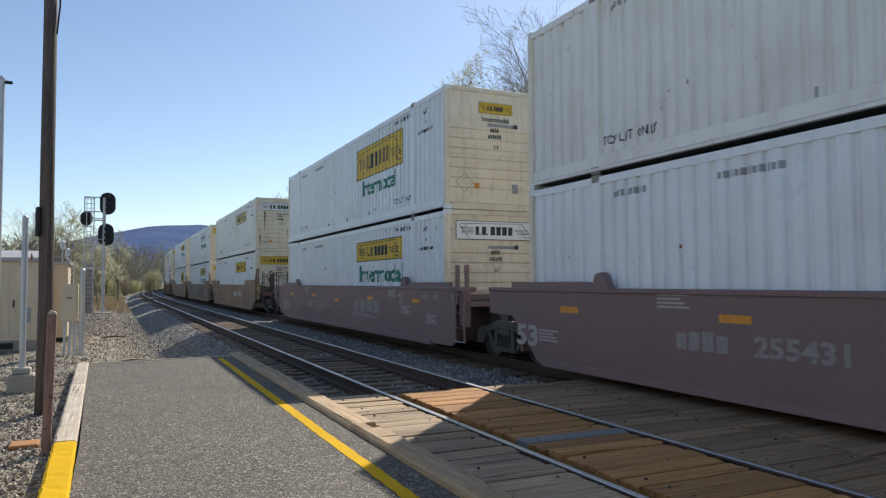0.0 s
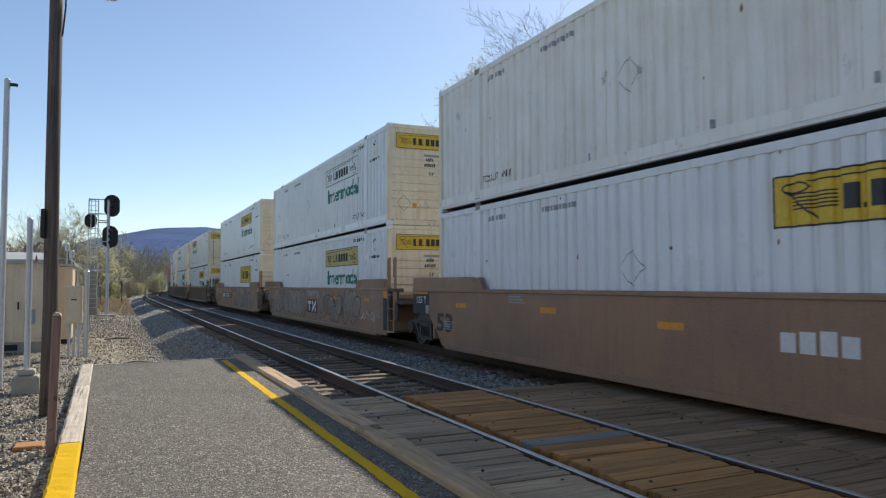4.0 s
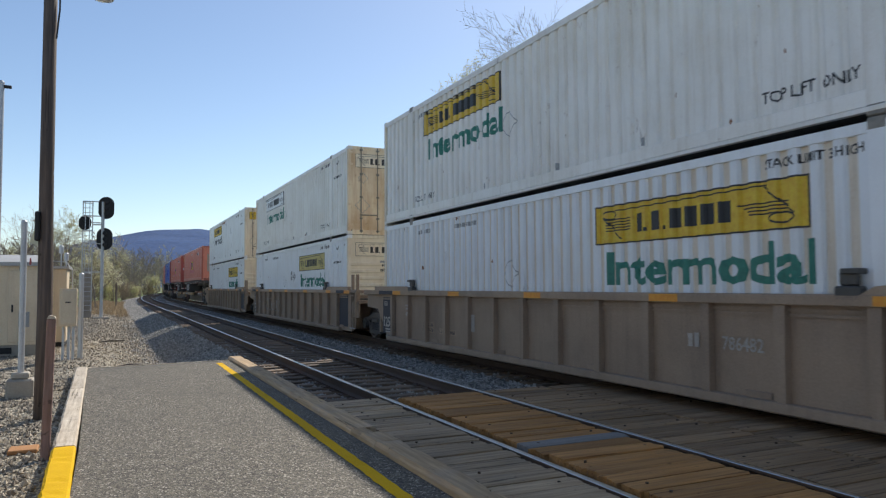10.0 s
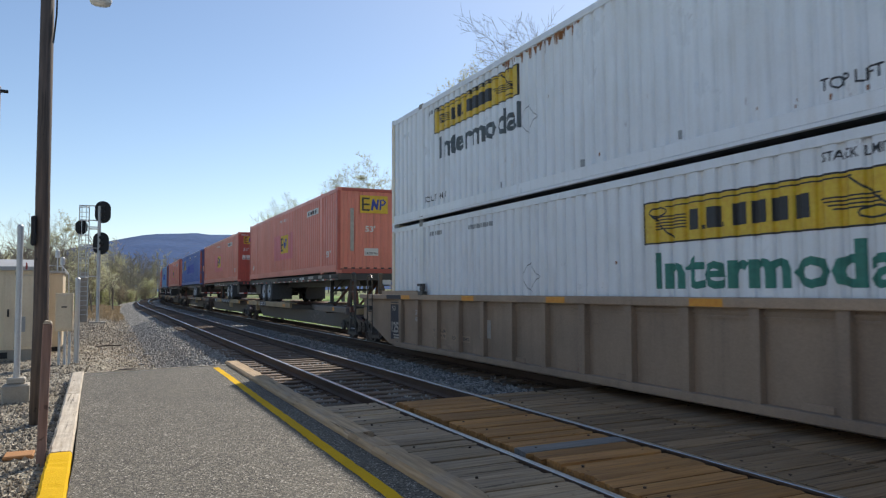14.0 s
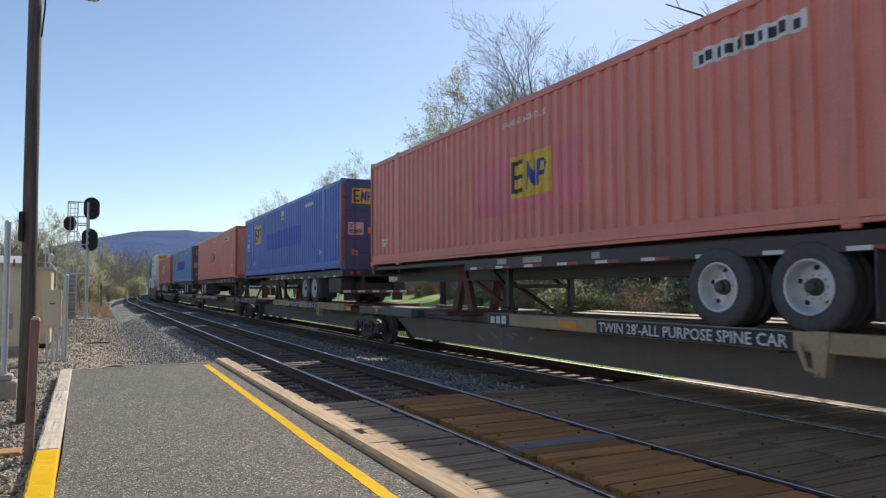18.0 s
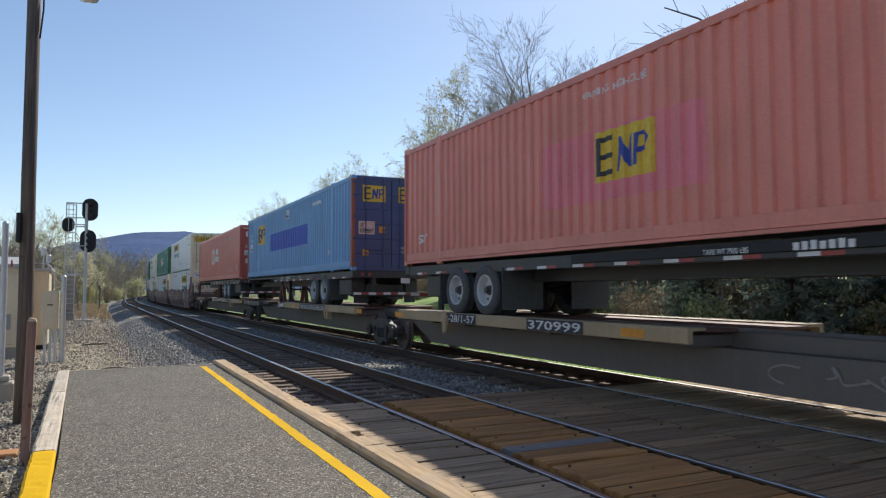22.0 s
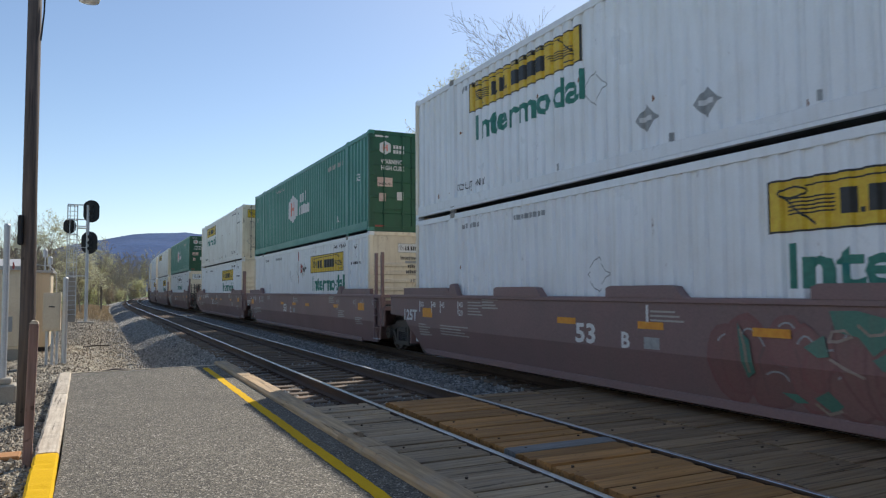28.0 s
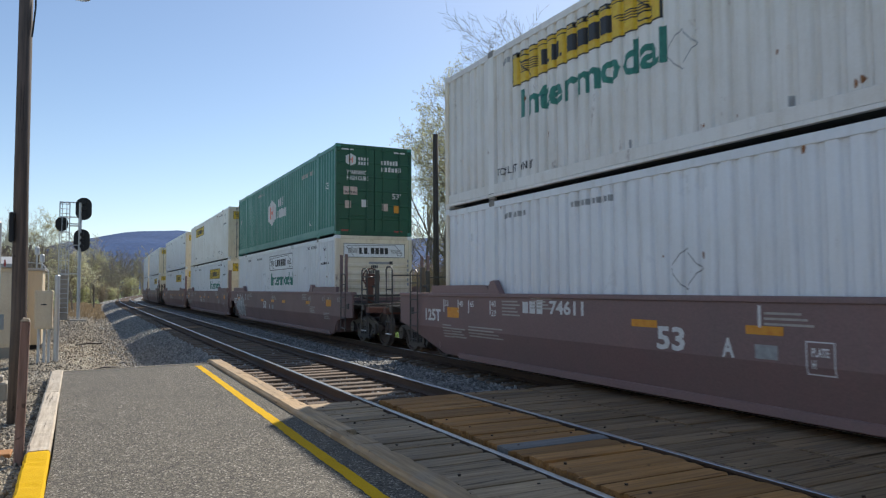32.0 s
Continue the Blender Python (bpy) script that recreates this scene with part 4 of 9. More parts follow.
def full_diamond(r):
    return lambda b: b.faces.new([b.verts.new(p) for p in ((0, -r, 0), (r, 0, 0), (0, r, 0), (-r, 0, 0))])


def white_marks(c, upper, sign, word, at, sign_mat=M_YELLOW, number=True, door=False, end_sign="wide", end_mat=M_YELLOW, word_mat=M_TEAL, extra=""):
    """Markings of the white containers. at: where the side sign begins, seen from its far end."""
    w, h = {"big": (3.78, 0.97), "tall": (3.9, 0.95)}.get(sign, (3.78, 0.6))
    z0 = {"big": 1.35, "tall": 1.46}.get(sign, 1.98 if at > 0 else 1.84)
    if sign:
        p = side_mark(c, "sign", ("sign", w, h), sign_mat, lambda b: sign_panel(b, w, h, False), at, z0, 0.004, "framed company sign")
        side_mark(p, "sign_print", ("sign_print", w, h), M_INK, lambda b: sign_panel(b, w, h, True), at, z0, 0.008)
    if word:
        side_mark(c, "lettering", ("word", word_mat.name), word_mat, put_text("Intermodal", 3.6 if sign != "tall" else 2.8, 0.51 if sign != "tall" else 0.47), at - (0.26 if sign != "tall" else 0.55), z0 - 0.63 if sign != "tall" else 0.92)
    if extra == "rust_run":
        run = random.Random(41)

        def stain(b):
            for k in range(34):
                x, d, q = k * 0.075 + run.uniform(0, 0.04), run.uniform(0.03, 0.3) * (0.5 + 0.5 * math.sin(k * 0.55) ** 2), run.uniform(0.015, 0.05)
                b.faces.new([b.verts.new(v) for v in ((x - q, 0, 0), (x - q * 0.4, -d, 0), (x + q * 0.4, -d * 0.9, 0), (x + q, 0, 0))])
        side_mark(c, "rust_stain", "rust_run", M_RUSTSTREAK, stain, 2.1, 2.73, 0.006, "brown rust stain under the top rail")["kind"] = "stuff"
    if upper:
        side_mark(c, "lettering", "top_lift", M_INK, put_text("TOP LIFT ONLY", 1.23, 0.14), -4.72, 0.42)
        side_mark(c, "lettering", "top_lift", M_INK, put_text("TOP LIFT ONLY", 1.23, 0.14), 5.9, 0.42)
    side_mark(c, "lettering", "stack", M_INK, put_text("STACK LIMIT 3 HIGH", 1.25, 0.11), -4.7, 2.56)
    side_mark(c, "lettering", "wtp", M_INK, put_text("WTP", 0.26, 0.13), -6.75, 2.45)
    side_mark(c, "lettering", "or", M_INK, put_text("OR", 0.16, 0.1), -6.8, 2.2)
    side_mark(c, "lettering", "bars_pin", M_INK, bars(14, 0.9, 0.08), -6.45, 2.0)
    side_mark(c, "lettering", "bars_num", M_GREYFILM, bars(11, 1.0, 0.1), 3.6, 2.5)
    side_mark(c, "lettering", "bars_num_b", M_GREYFILM, bars(8, 0.8, 0.1), 5.7, 2.5)
    if number:
        side_mark(c, "placard_frame", "diamond", M_GREYFILM, diamond(0.27), 1.2, 1.45)
    for i, (y, z) in enumerate(((-7.4, 2.45), (-2.6, 0.32), (2.2, 0.3), (-0.4, 0.3))):
        side_mark(c, "scuff", "scuff%d" % i, M_GREYFILM, lambda b: flat(b, 0, 0.05, 0, 0.12), y, z)
    rng = random.Random(c.name)

    def specks(b):
        for _ in range(16):
            x, z, r = rng.uniform(-7.4, 7.4), rng.choice((0.32, 0.32, 2.68, 0.9, 1.6)) + rng.uniform(0, 0.12), rng.uniform(0.012, 0.03)
            b.faces.new([b.verts.new((x + r * math.cos(a) * rng.uniform(0.5, 1.2), z + 1.8 * r * math.sin(a) * rng.uniform(0.6, 1.4), 0)) for a in [k * math.pi / 3 for k in range(6)]])
    side_mark(c, "rust_specks", ("specks", c.name), M_RUSTSTREAK, specks, 0.0, 0.0, 0.005)["kind"] = "stuff"
    if end_sign == "wide":
        p = end_mark(c, "sign", "wide_sign", end_mat, lambda b: sign_panel(b, 2.08, 0.44, False), -1.04, 2.2, 0.01, "framed company sign")
        end_mark(p, "sign_print", "wide_print", M_INK, lambda b: sign_panel(b, 2.08, 0.44, True), -1.04, 2.2, 0.014)
    else:
        p = end_mark(c, "sign", "small_sign", end_mat, lambda b: sign_panel(b, 0.9, 0.26, False), -0.42, 2.3, 0.01, "framed company sign")
        end_mark(p, "sign_print", "small_print", M_INK, lambda b: sign_panel(b, 0.9, 0.26, True), -0.42, 2.3, 0.014)
        end_mark(c, "lettering", "end_word", M_INK, put_text("Intermodal", 0.72, 0.12), -0.34, 2.1, 0.012)
    if not door:
        end_mark(c, "lettering", "end_num", M_INK, bars(4, 0.24, 0.1), -0.12, 1.86, 0.012)
        end_mark(c, "lettering", "end_num_b", M_INK, bars(6, 0.36, 0.1), -0.18, 1.7, 0.012)
        end_mark(c, "label_strip", "end_strip", M_GREYFILM, lambda b: flat(b, 0, 0.7, 0, 0.07), -0.2, 1.99, 0.02)
        end_mark(c, "placard_frame", "end_diamond", M_GREYFILM, diamond(0.22), -0.82, 0.62, 0.03)
        end_mark(c, "label", "end_orange", M_REFLECT, lambda b: flat(b, 0, 0.13, 0, 0.13), -0.55, 0.5, 0.012)
        end_mark(c, "vent_plate", "end_vent", M_GREYFILM, lambda b: flat(b, 0, 0.17, 0, 0.22), 0.45, 0.42, 0.02)
        if extra == "placards":
            for i, (x, m) in enumerate(((-0.4, M_REDTAPE), (0.04, M_INK), (0.42, M_MARKING))):
                q = end_mark(c, "placard", "placard%d" % i, m, full_diamond(0.19), x, 0.66, 0.03)
                end_mark(q, "placard_print", "placardp%d" % i, M_MARKING if i < 2 else M_GREYFILM, lambda b: flat(b, -0.13, 0.13, -0.03, 0.03), x, 0.66, 0.034)
        if c.name in STAINED:
            for i, (x, z, w, h) in enumerate(((-0.86, 0.9, 0.07, 1.3), (-0.78, 1.3, 0.03, 0.8), (0.86, 1.1, 0.06, 1.2), (0.4, 0.7, 0.05, 0.5), (-1.1, 0.2, 0.08, 0.7))):
                end_mark(c, "rust_streak", "streak%d" % i, M_RUSTSTREAK, lambda b: b.faces.new([b.verts.new(p) for p in ((0, h, 0), (w * 0.35, 0.25 * h, 0), (w * 0.5, 0, 0), (w * 0.6, 0.4 * h, 0), (w, 0.9 * h, 0), (w * 0.6, h, 0))]), x, z, 0.026)
        end_mark(c, "lettering", "end_upright", M_GREYFILM, lambda b: [flat(b, 0, 0.055, k * 0.15, k * 0.15 + 0.09) for k in range(11) if k != 4], 1.12, 0.55, 0.012)
        end_mark(c, "latch_plate", "end_latch", M_INK, lambda b: flat(b, 0, 0.11, 0, 0.1), 0.5, 1.98, 0.026)
        end_mark(c, "lettering", "end_53", M_INK, put_text("53'", 0.16, 0.1), -0.04, 1.45, 0.012)
    else:
        end_mark(c, "lettering", "door_num", M_INK, bars(4, 0.28, 0.1), 0.72, 1.7, 0.012)
        end_mark(c, "lettering", "door_num_b", M_INK, bars(6, 0.36, 0.1), 0.7, 1.52, 0.012)
        q = end_mark(c, "caution_label", "door_caution", M_YELLOW, lambda b: flat(b, 0, 0.3, 0, 0.34), 0.7, 1.0, 0.012)
        end_mark(q, "label_print", "door_caution_print", M_INK, lambda b: [flat(b, 0, 0.3, 0.28, 0.34), flat(b, 0, 0.3, 0, 0.1)], 0.7, 1.0, 0.016)
        end_mark(c, "label", "door_grey", M_GREYFILM, lambda b: flat(b, 0, 0.2, 0, 0.25), 0.2, 1.05, 0.012)
        end_mark(c, "placard_frame", "door_diamond", M_GREYFILM, diamond(0.25), -0.8, 0.95, 0.012)
        end_mark(c, "placard_frame", "door_diamond_b", M_GREYFILM, diamond(0.17), -0.78, 1.85, 0.012)


HAZARD = {M_REDTAPE.name: ("FLAMMABLE", "3"), M_INK.name: ("CORROSIVE", "8"), M_MARKING.name: ("TOXIC", "6")}


def side_placards(c, spots):
    """Hazard diamonds on a side: grey, red, black and white, and an empty holder."""
    for i, (y, z, m) in enumerate(spots):
        key = "%s%d" % (m.name, i)
        holder = m is M_PALEGREY
        q = side_mark(c, "placard", "splacard" + key, M_MARKING if holder else m, full_diamond(0.25 if holder else 0.215), y, z, 0.006)
        if holder:
            side_mark(q, "placard_frame", "sholder" + key, M_GREYFILM, diamond(0.25, 0.025), y, z, 0.010)
            side_mark(c, "red_strip", "sstrip" + key, M_REDTAPE, lambda b: flat(b, -0.016, 0.016, 0, 0.34), y, z + 0.3, 0.008, "narrow red strip")
            side_mark(c, "rust_stain", "sstain" + key, M_RUSTSTREAK, lambda b: b.faces.new([b.verts.new(p) for p in ((-0.012, 0, 0), (-0.003, -0.3, 0), (0.004, -0.32, 0), (0.012, 0, 0))]), y, z - 0.26, 0.006)
        elif m.name in HAZARD:
            ink = M_INK if m is M_MARKING else M_MARKING
            if m is M_INK:
                side_mark(q, "placard_print", "shalf" + key, M_MARKING, lambda b: b.faces.new([b.verts.new(p) for p in ((-0.17, 0.035, 0), (0.17, 0.035, 0), (0, 0.205, 0))]), y, z, 0.009)
            word, digit = HAZARD[m.name]
            side_mark(q, "lettering", "sword" + key, ink, put_text(word, 0.3 if len(word) > 5 else 0.22, 0.055 if len(word) > 5 else 0.085), y + (0.15 if len(word) > 5 else 0.11), z - 0.03, 0.012)
            side_mark(q, "lettering", "sdigit" + key, ink, put_text(digit, 0.035, 0.055), y + 0.018, z - 0.15, 0.012)
        else:
            side_mark(q, "placard_print", "splacardp" + key, M_MARKING, lambda b: flat(b, -0.12, 0.12, -0.035, 0.035), y, z, 0.010)


def coast_mark(bm, w, h, ink):
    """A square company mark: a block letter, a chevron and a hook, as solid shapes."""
    if not ink:
        flat(bm, 0, w, 0, h)
        return
    flat(bm, 0.06 * w, 0.13 * w, 0.12 * h, 0.88 * h)
    for z in (0.12, 0.44, 0.78):
        flat(bm, 0.13 * w, 0.34 * w, z * h, (z + 0.1) * h)


def coast_mark_b(bm, w, h):
    bm.faces.new([bm.verts.new((x * w, z * h, 0)) for x, z in ((0.38, 0.16), (0.46, 0.16), (0.5, 0.46), (0.58, 0.2), (0.63, 0.2), (0.68, 0.8), (0.61, 0.8), (0.585, 0.5), (0.5, 0.8), (0.44, 0.8))])
    ribbon(bm, [(0.72 * w, 0.2 * h), (0.74 * w, 0.76 * h), (0.84 * w, 0.78 * h), (0.91 * w, 0.66 * h), (0.85 * w, 0.5 * h), (0.74 * w, 0.46 * h)], 0.06 * w)


def coast_logo(c, y, z, w, h):
    p = side_mark(c, "company_mark", ("mark", w), M_YELLOW, lambda b: coast_mark(b, w, h, False), y, z, 0.006)
    side_mark(p, "mark_print", ("mark_a", w), M_INK, lambda b: coast_mark(b, w, h, True), y, z, 0.010)
    side_mark(p, "mark_print", ("mark_b", w), M_NAVY, lambda b: coast_mark_b(b, w, h), y, z, 0.010)


def coast_logo_end(c, x, z, w=0.72, h=0.5):
    p = end_mark(c, "company_mark", ("emark", w), M_YELLOW, lambda b: coast_mark(b, w, h, False), x, z, 0.012)
    end_mark(p, "mark_print", ("emark_a", w), M_INK, lambda b: coast_mark(b, w, h, True), x, z, 0.016)
    end_mark(p, "mark_print", ("emark_b", w), M_NAVY, lambda b: coast_mark_b(b, w, h), x, z, 0.016)


def red_marks(c, front, patch=True):
    if patch:
        side_mark(c, "faded_patch", "pink", M_PINK, lambda b: flat(b, 0, 3.7, 0, 1.1), 2.05, 0.78, 0.003, "faded pink rectangle of old lettering")
    coast_logo(c, 0.58, 1.05, 1.32, 0.78)
    side_mark(c, "lettering", "warning", M_MARKING, put_text("WARNING HIGH CUBE", 1.54, 0.11), 0.9, 2.42)
    side_mark(c, "number_panel", "numpanel", M_MARKING, lambda b: [flat(b, 0, 0.75, 0, 0.22), flat(b, 0.8, 1.65, 0, 0.22)], -4.03, 2.24)
    side_mark(c, "lettering", "numpanel_b", M_INK, bars(10, 1.55, 0.14, 0.4), -4.08, 2.28, 0.008)
    side_mark(c, "lettering", "side53", M_MARKING, put_text("53'", 0.42, 0.22), -6.72, 0.58)
    side_mark(c, "lettering", "side53", M_MARKING, put_text("53'", 0.42, 0.22), 7.2, 0.5)
    if front == "doors":
        coast_logo_end(c, -0.98, 2.2, 0.7, 0.44)
        end_mark(c, "number_panel", "dpanel", M_MARKING, lambda b: [flat(b, 0, 0.5, 0.16, 0.34), flat(b, 0, 0.72, -0.05, 0.13)], 0.2, 2.15, 0.012)
        end_mark(c, "lettering", "dpanel_b", M_INK, lambda b: [flat(b, 0.05 + i * 0.1, 0.11 + i * 0.1, z, z + 0.11) for z in (0.0, 0.2) for i in range(4)], 0.2, 2.13, 0.016)
        end_mark(c, "lettering", "d53", M_MARKING, put_text("53'", 0.3, 0.19), -1.0, 1.78, 0.012)
        end_mark(c, "lettering", "dwarn", M_MARKING, put_text("WARNING\nHIGH CUBE", 0.66, 0.28), 0.25, 1.55, 0.012)
        end_mark(c, "label", "dlabel", M_MARKING, lambda b: flat(b, 0, 0.48, 0, 0.26), -1.05, 1.28, 0.012)
        end_mark(c, "lettering", "dlbs", M_INK, put_text("24,000 lbs", 0.42, 0.09), -1.02, 1.3, 0.016)
        for x in (-1.12, 0.66):
            end_mark(c, "corner_mark", "dcorner", M_MARKING, lambda b: flat(b, 0, 0.4, 0, 0.05), x, 2.7, 0.012)
    else:
        coast_logo_end(c, -0.5, 2.05, 1.0, 0.6)
        end_mark(c, "lettering", "n53", M_MARKING, put_text("53'", 0.36, 0.22), -0.32, 1.4, 0.012)
        end_mark(c, "number_panel", "nstrip", M_DIM, bars(1, 0.13, 1.7, 0.0), -0.85, 0.75, 0.012)
        end_mark(c, "label", "nlabel", M_MARKING, lambda b: flat(b, 0, 0.5, 0, 0.25), -0.35, 0.6, 0.012)
        end_mark(c, "lettering", "nlbs", M_INK, put_text("24,000 lbs", 0.44, 0.09), -0.32, 0.63, 0.016)


def blue_marks(c, light):
    side_mark(c, "faded_patch", "royal%d" % light, M_ROYAL, lambda b: flat(b, 0, 6.05, 0, 0.74), 3.0, 1.1, 0.003, "deep blue rectangle over old lettering")
    coast_logo(c, 5.56, 1.52, 1.45, 0.86)
    side_mark(c, "lettering", "b53", M_MARKING, put_text("53", 0.45, 0.38), 7.35, 1.75)
    side_mark(c, "label", "b110", M_MARKING, lambda b: flat(b, 0, 0.5, 0, 0.36), 7.4, 1.28)
    side_mark(c, "lettering", "b110t", M_INK, put_text('110"\nINSIDE HEIGHT', 0.42, 0.28), 7.36, 1.32, 0.008)
    side_mark(c, "label", "b110", M_MARKING, lambda b: flat(b, 0, 0.48, 0, 0.34), 0.17, 2.28)
    side_mark(c, "lettering", "b110t", M_INK, put_text('110"\nINSIDE HEIGHT', 0.42, 0.28), 0.14, 2.31, 0.008)
    side_mark(c, "lettering", "bda", M_MARKING, put_text("DA", 0.28, 0.2), -5.6, 0.55)
    side_mark(c, "lettering", "bda", M_MARKING, put_text("DA", 0.28, 0.2), 5.8, 0.5)
    side_mark(c, "label", "byel", M_YELLOW, lambda b: flat(b, 0, 0.16, 0, 0.16), 7.25, 0.42)
    side_mark(c, "label", "byel", M_YELLOW, lambda b: flat(b, 0, 0.16, 0, 0.16), -7.45, 1.0)
    side_mark(c, "lettering", "bnum", M_MARKING, bars(9, 1.2, 0.12), -3.6, 2.4)
    coast_logo_end(c, -0.95, 2.1, 0.74, 0.5)
    coast_logo_end(c, 0.22, 2.1, 0.74, 0.5)
    end_mark(c, "label", "p110", M_PEACH, lambda b: flat(b, 0, 0.52, 0, 0.4), -1.08, 1.1, 0.012)
    end_mark(c, "lettering", "p110t", M_INK, put_text('110"\nINSIDE HEIGHT', 0.44, 0.3), -1.04, 1.15, 0.016)
    end_mark(c, "number_panel", "bnump", M_ROYAL, lambda b: flat(b, 0, 0.5, 0, 0.45), 0.62, 1.5, 0.012)
    end_mark(c, "lettering", "bnumt", M_MARKING, lambda b: [flat(b, 0.05 + i * 0.07, 0.1 + i * 0.07, z, z + 0.1) for z in (0.1, 0.25) for i in range(6)], 0.62, 1.5, 0.016)
    for x, z in ((-0.42, 1.15), (-0.95, 0.45), (0.3, 0.55)):
        end_mark(c, "label", "borange", M_REFLECT if x != 0.3 else M_GREYFILM, lambda b: flat(b, 0, 0.2, 0, 0.2), x, z, 0.012)
    end_mark(c, "label", "blbs", M_PEACH, lambda b: flat(b, 0, 0.46, 0, 0.24), 0.6, 0.5, 0.012)
    end_mark(c, "lettering", "blbst", M_INK, put_text("24,000 lbs", 0.4, 0.08), 0.63, 0.53, 0.016)


def hub_shape(bm, w, h):
    bm.faces.new([bm.verts.new((x * w, y * h, 0)) for x, y in ((0.5, 0), (1, 0.22), (1, 0.78), (0.5, 1), (0, 0.78), (0, 0.22))])


def hub_inner(bm, w, h):
    for a in (0.3, 0.6):
        flat(bm, a * w, (a + 0.12) * w, 0.26 * h, 0.74 * h)
    flat(bm, 0.42 * w, 0.6 * w, 0.44 * h, 0.56 * h)


def hub_marks(c, green):
    w, h, hy, ny = 1.3, 1.08, 1.38 if green else 2.05, -0.2 if green else 0.5
    p = side_mark(c, "company_mark", "hubmark", M_MARKING, lambda b: hub_shape(b, w, h), hy, 0.98, 0.006, "white six-sided company mark")
    side_mark(p, "mark_print", "hubprint", M_RED, lambda b: hub_inner(b, w, h), hy, 0.98, 0.010)
    side_mark(c, "company_name", "hubname", M_MARKING, bars(5, 1.5, 0.36, 0.25), ny, 1.2)
    side_mark(c, "company_name", "hubname_b", M_MARKING, bars(3, 0.9, 0.36, 0.25), ny - 0.2, 1.66)
    side_mark(c, "lettering", "hubnum", M_DIM, bars(9, 1.6, 0.16), -4.03, 2.27)
    side_mark(c, "lettering", "hubwarn", M_DIM, put_text("WARNING HIGH CUBE", 1.3, 0.12), 3.5, 2.45)
    side_mark(c, "lettering", "side53", M_MARKING, put_text("53'", 0.34, 0.22), -6.9, 0.55 if not green else 1.55)
    side_mark(c, "lettering", "side53", M_MARKING, put_text("53'", 0.34, 0.22), 7.5, 0.55 if not green else 1.55)
    side_mark(c, "lettering", "bda", M_MARKING, put_text("DA", 0.28, 0.2), -4.9, 0.5)
    q = end_mark(c, "company_mark", "ehub", M_MARKING, lambda b: hub_shape(b, 0.34, 0.4), -0.98, 2.2, 0.012)
    end_mark(q, "mark_print", "ehubp", M_RED, lambda b: hub_inner(b, 0.34, 0.4), -0.98, 2.2, 0.016)
    end_mark(c, "company_name", "ehubn", M_MARKING, lambda b: [flat(b, i * 0.09, i * 0.09 + 0.065, z, z + 0.1) for z in (0, 0.14) for i in range(4)], -0.56, 2.25, 0.012)
    end_mark(c, "lettering", "ehubnum", M_MARKING, bars(6, 0.6, 0.15), 0.22, 2.3, 0.012)
    end_mark(c, "lettering", "ehubnum_b", M_MARKING, bars(6, 0.72, 0.15), 0.22, 2.08, 0.012)
    end_mark(c, "lettering", "dwarn", M_MARKING, put_text("WARNING\nHIGH CUBE", 0.72, 0.32), 0.24 if not green else -0.95, 1.55 if not green else 1.75, 0.012)
    end_mark(c, "lettering", "d53", M_MARKING, put_text("53'", 0.3, 0.19), -1.0 if not green else 0.6, 1.65 if not green else 1.2, 0.012)
    end_mark(c, "label", "hublbs", M_MARKING if not green else M_PEACH, lambda b: flat(b, 0, 0.46, 0, 0.26), -1.05, 1.28, 0.012)
    end_mark(c, "lettering", "hublbst", M_INK, put_text("24,000 lbs", 0.4, 0.09), -1.02, 1.31, 0.016)
    for x, z, m in ((-1.0, 0.85, M_PEACH), (-0.45, 0.9, M_MARKING), (0.25, 0.8, M_PEACH), (0.66, 0.75, M_REFLECT)):
        end_mark(c, "label", "hublab", m, lambda b: flat(b, 0, 0.2, 0, 0.24), x, z, 0.012)
    for x in (-1.12, 0.66):
        end_mark(c, "corner_mark", "dcorner", M_MARKING, lambda b: flat(b, 0, 0.4, 0, 0.05), x, 2.7, 0.012)
        end_mark(c, "corner_mark", "dcorner_r", M_REDTAPE, lambda b: flat(b, 0, 0.3, 0, 0.05), x, 0.12, 0.012)


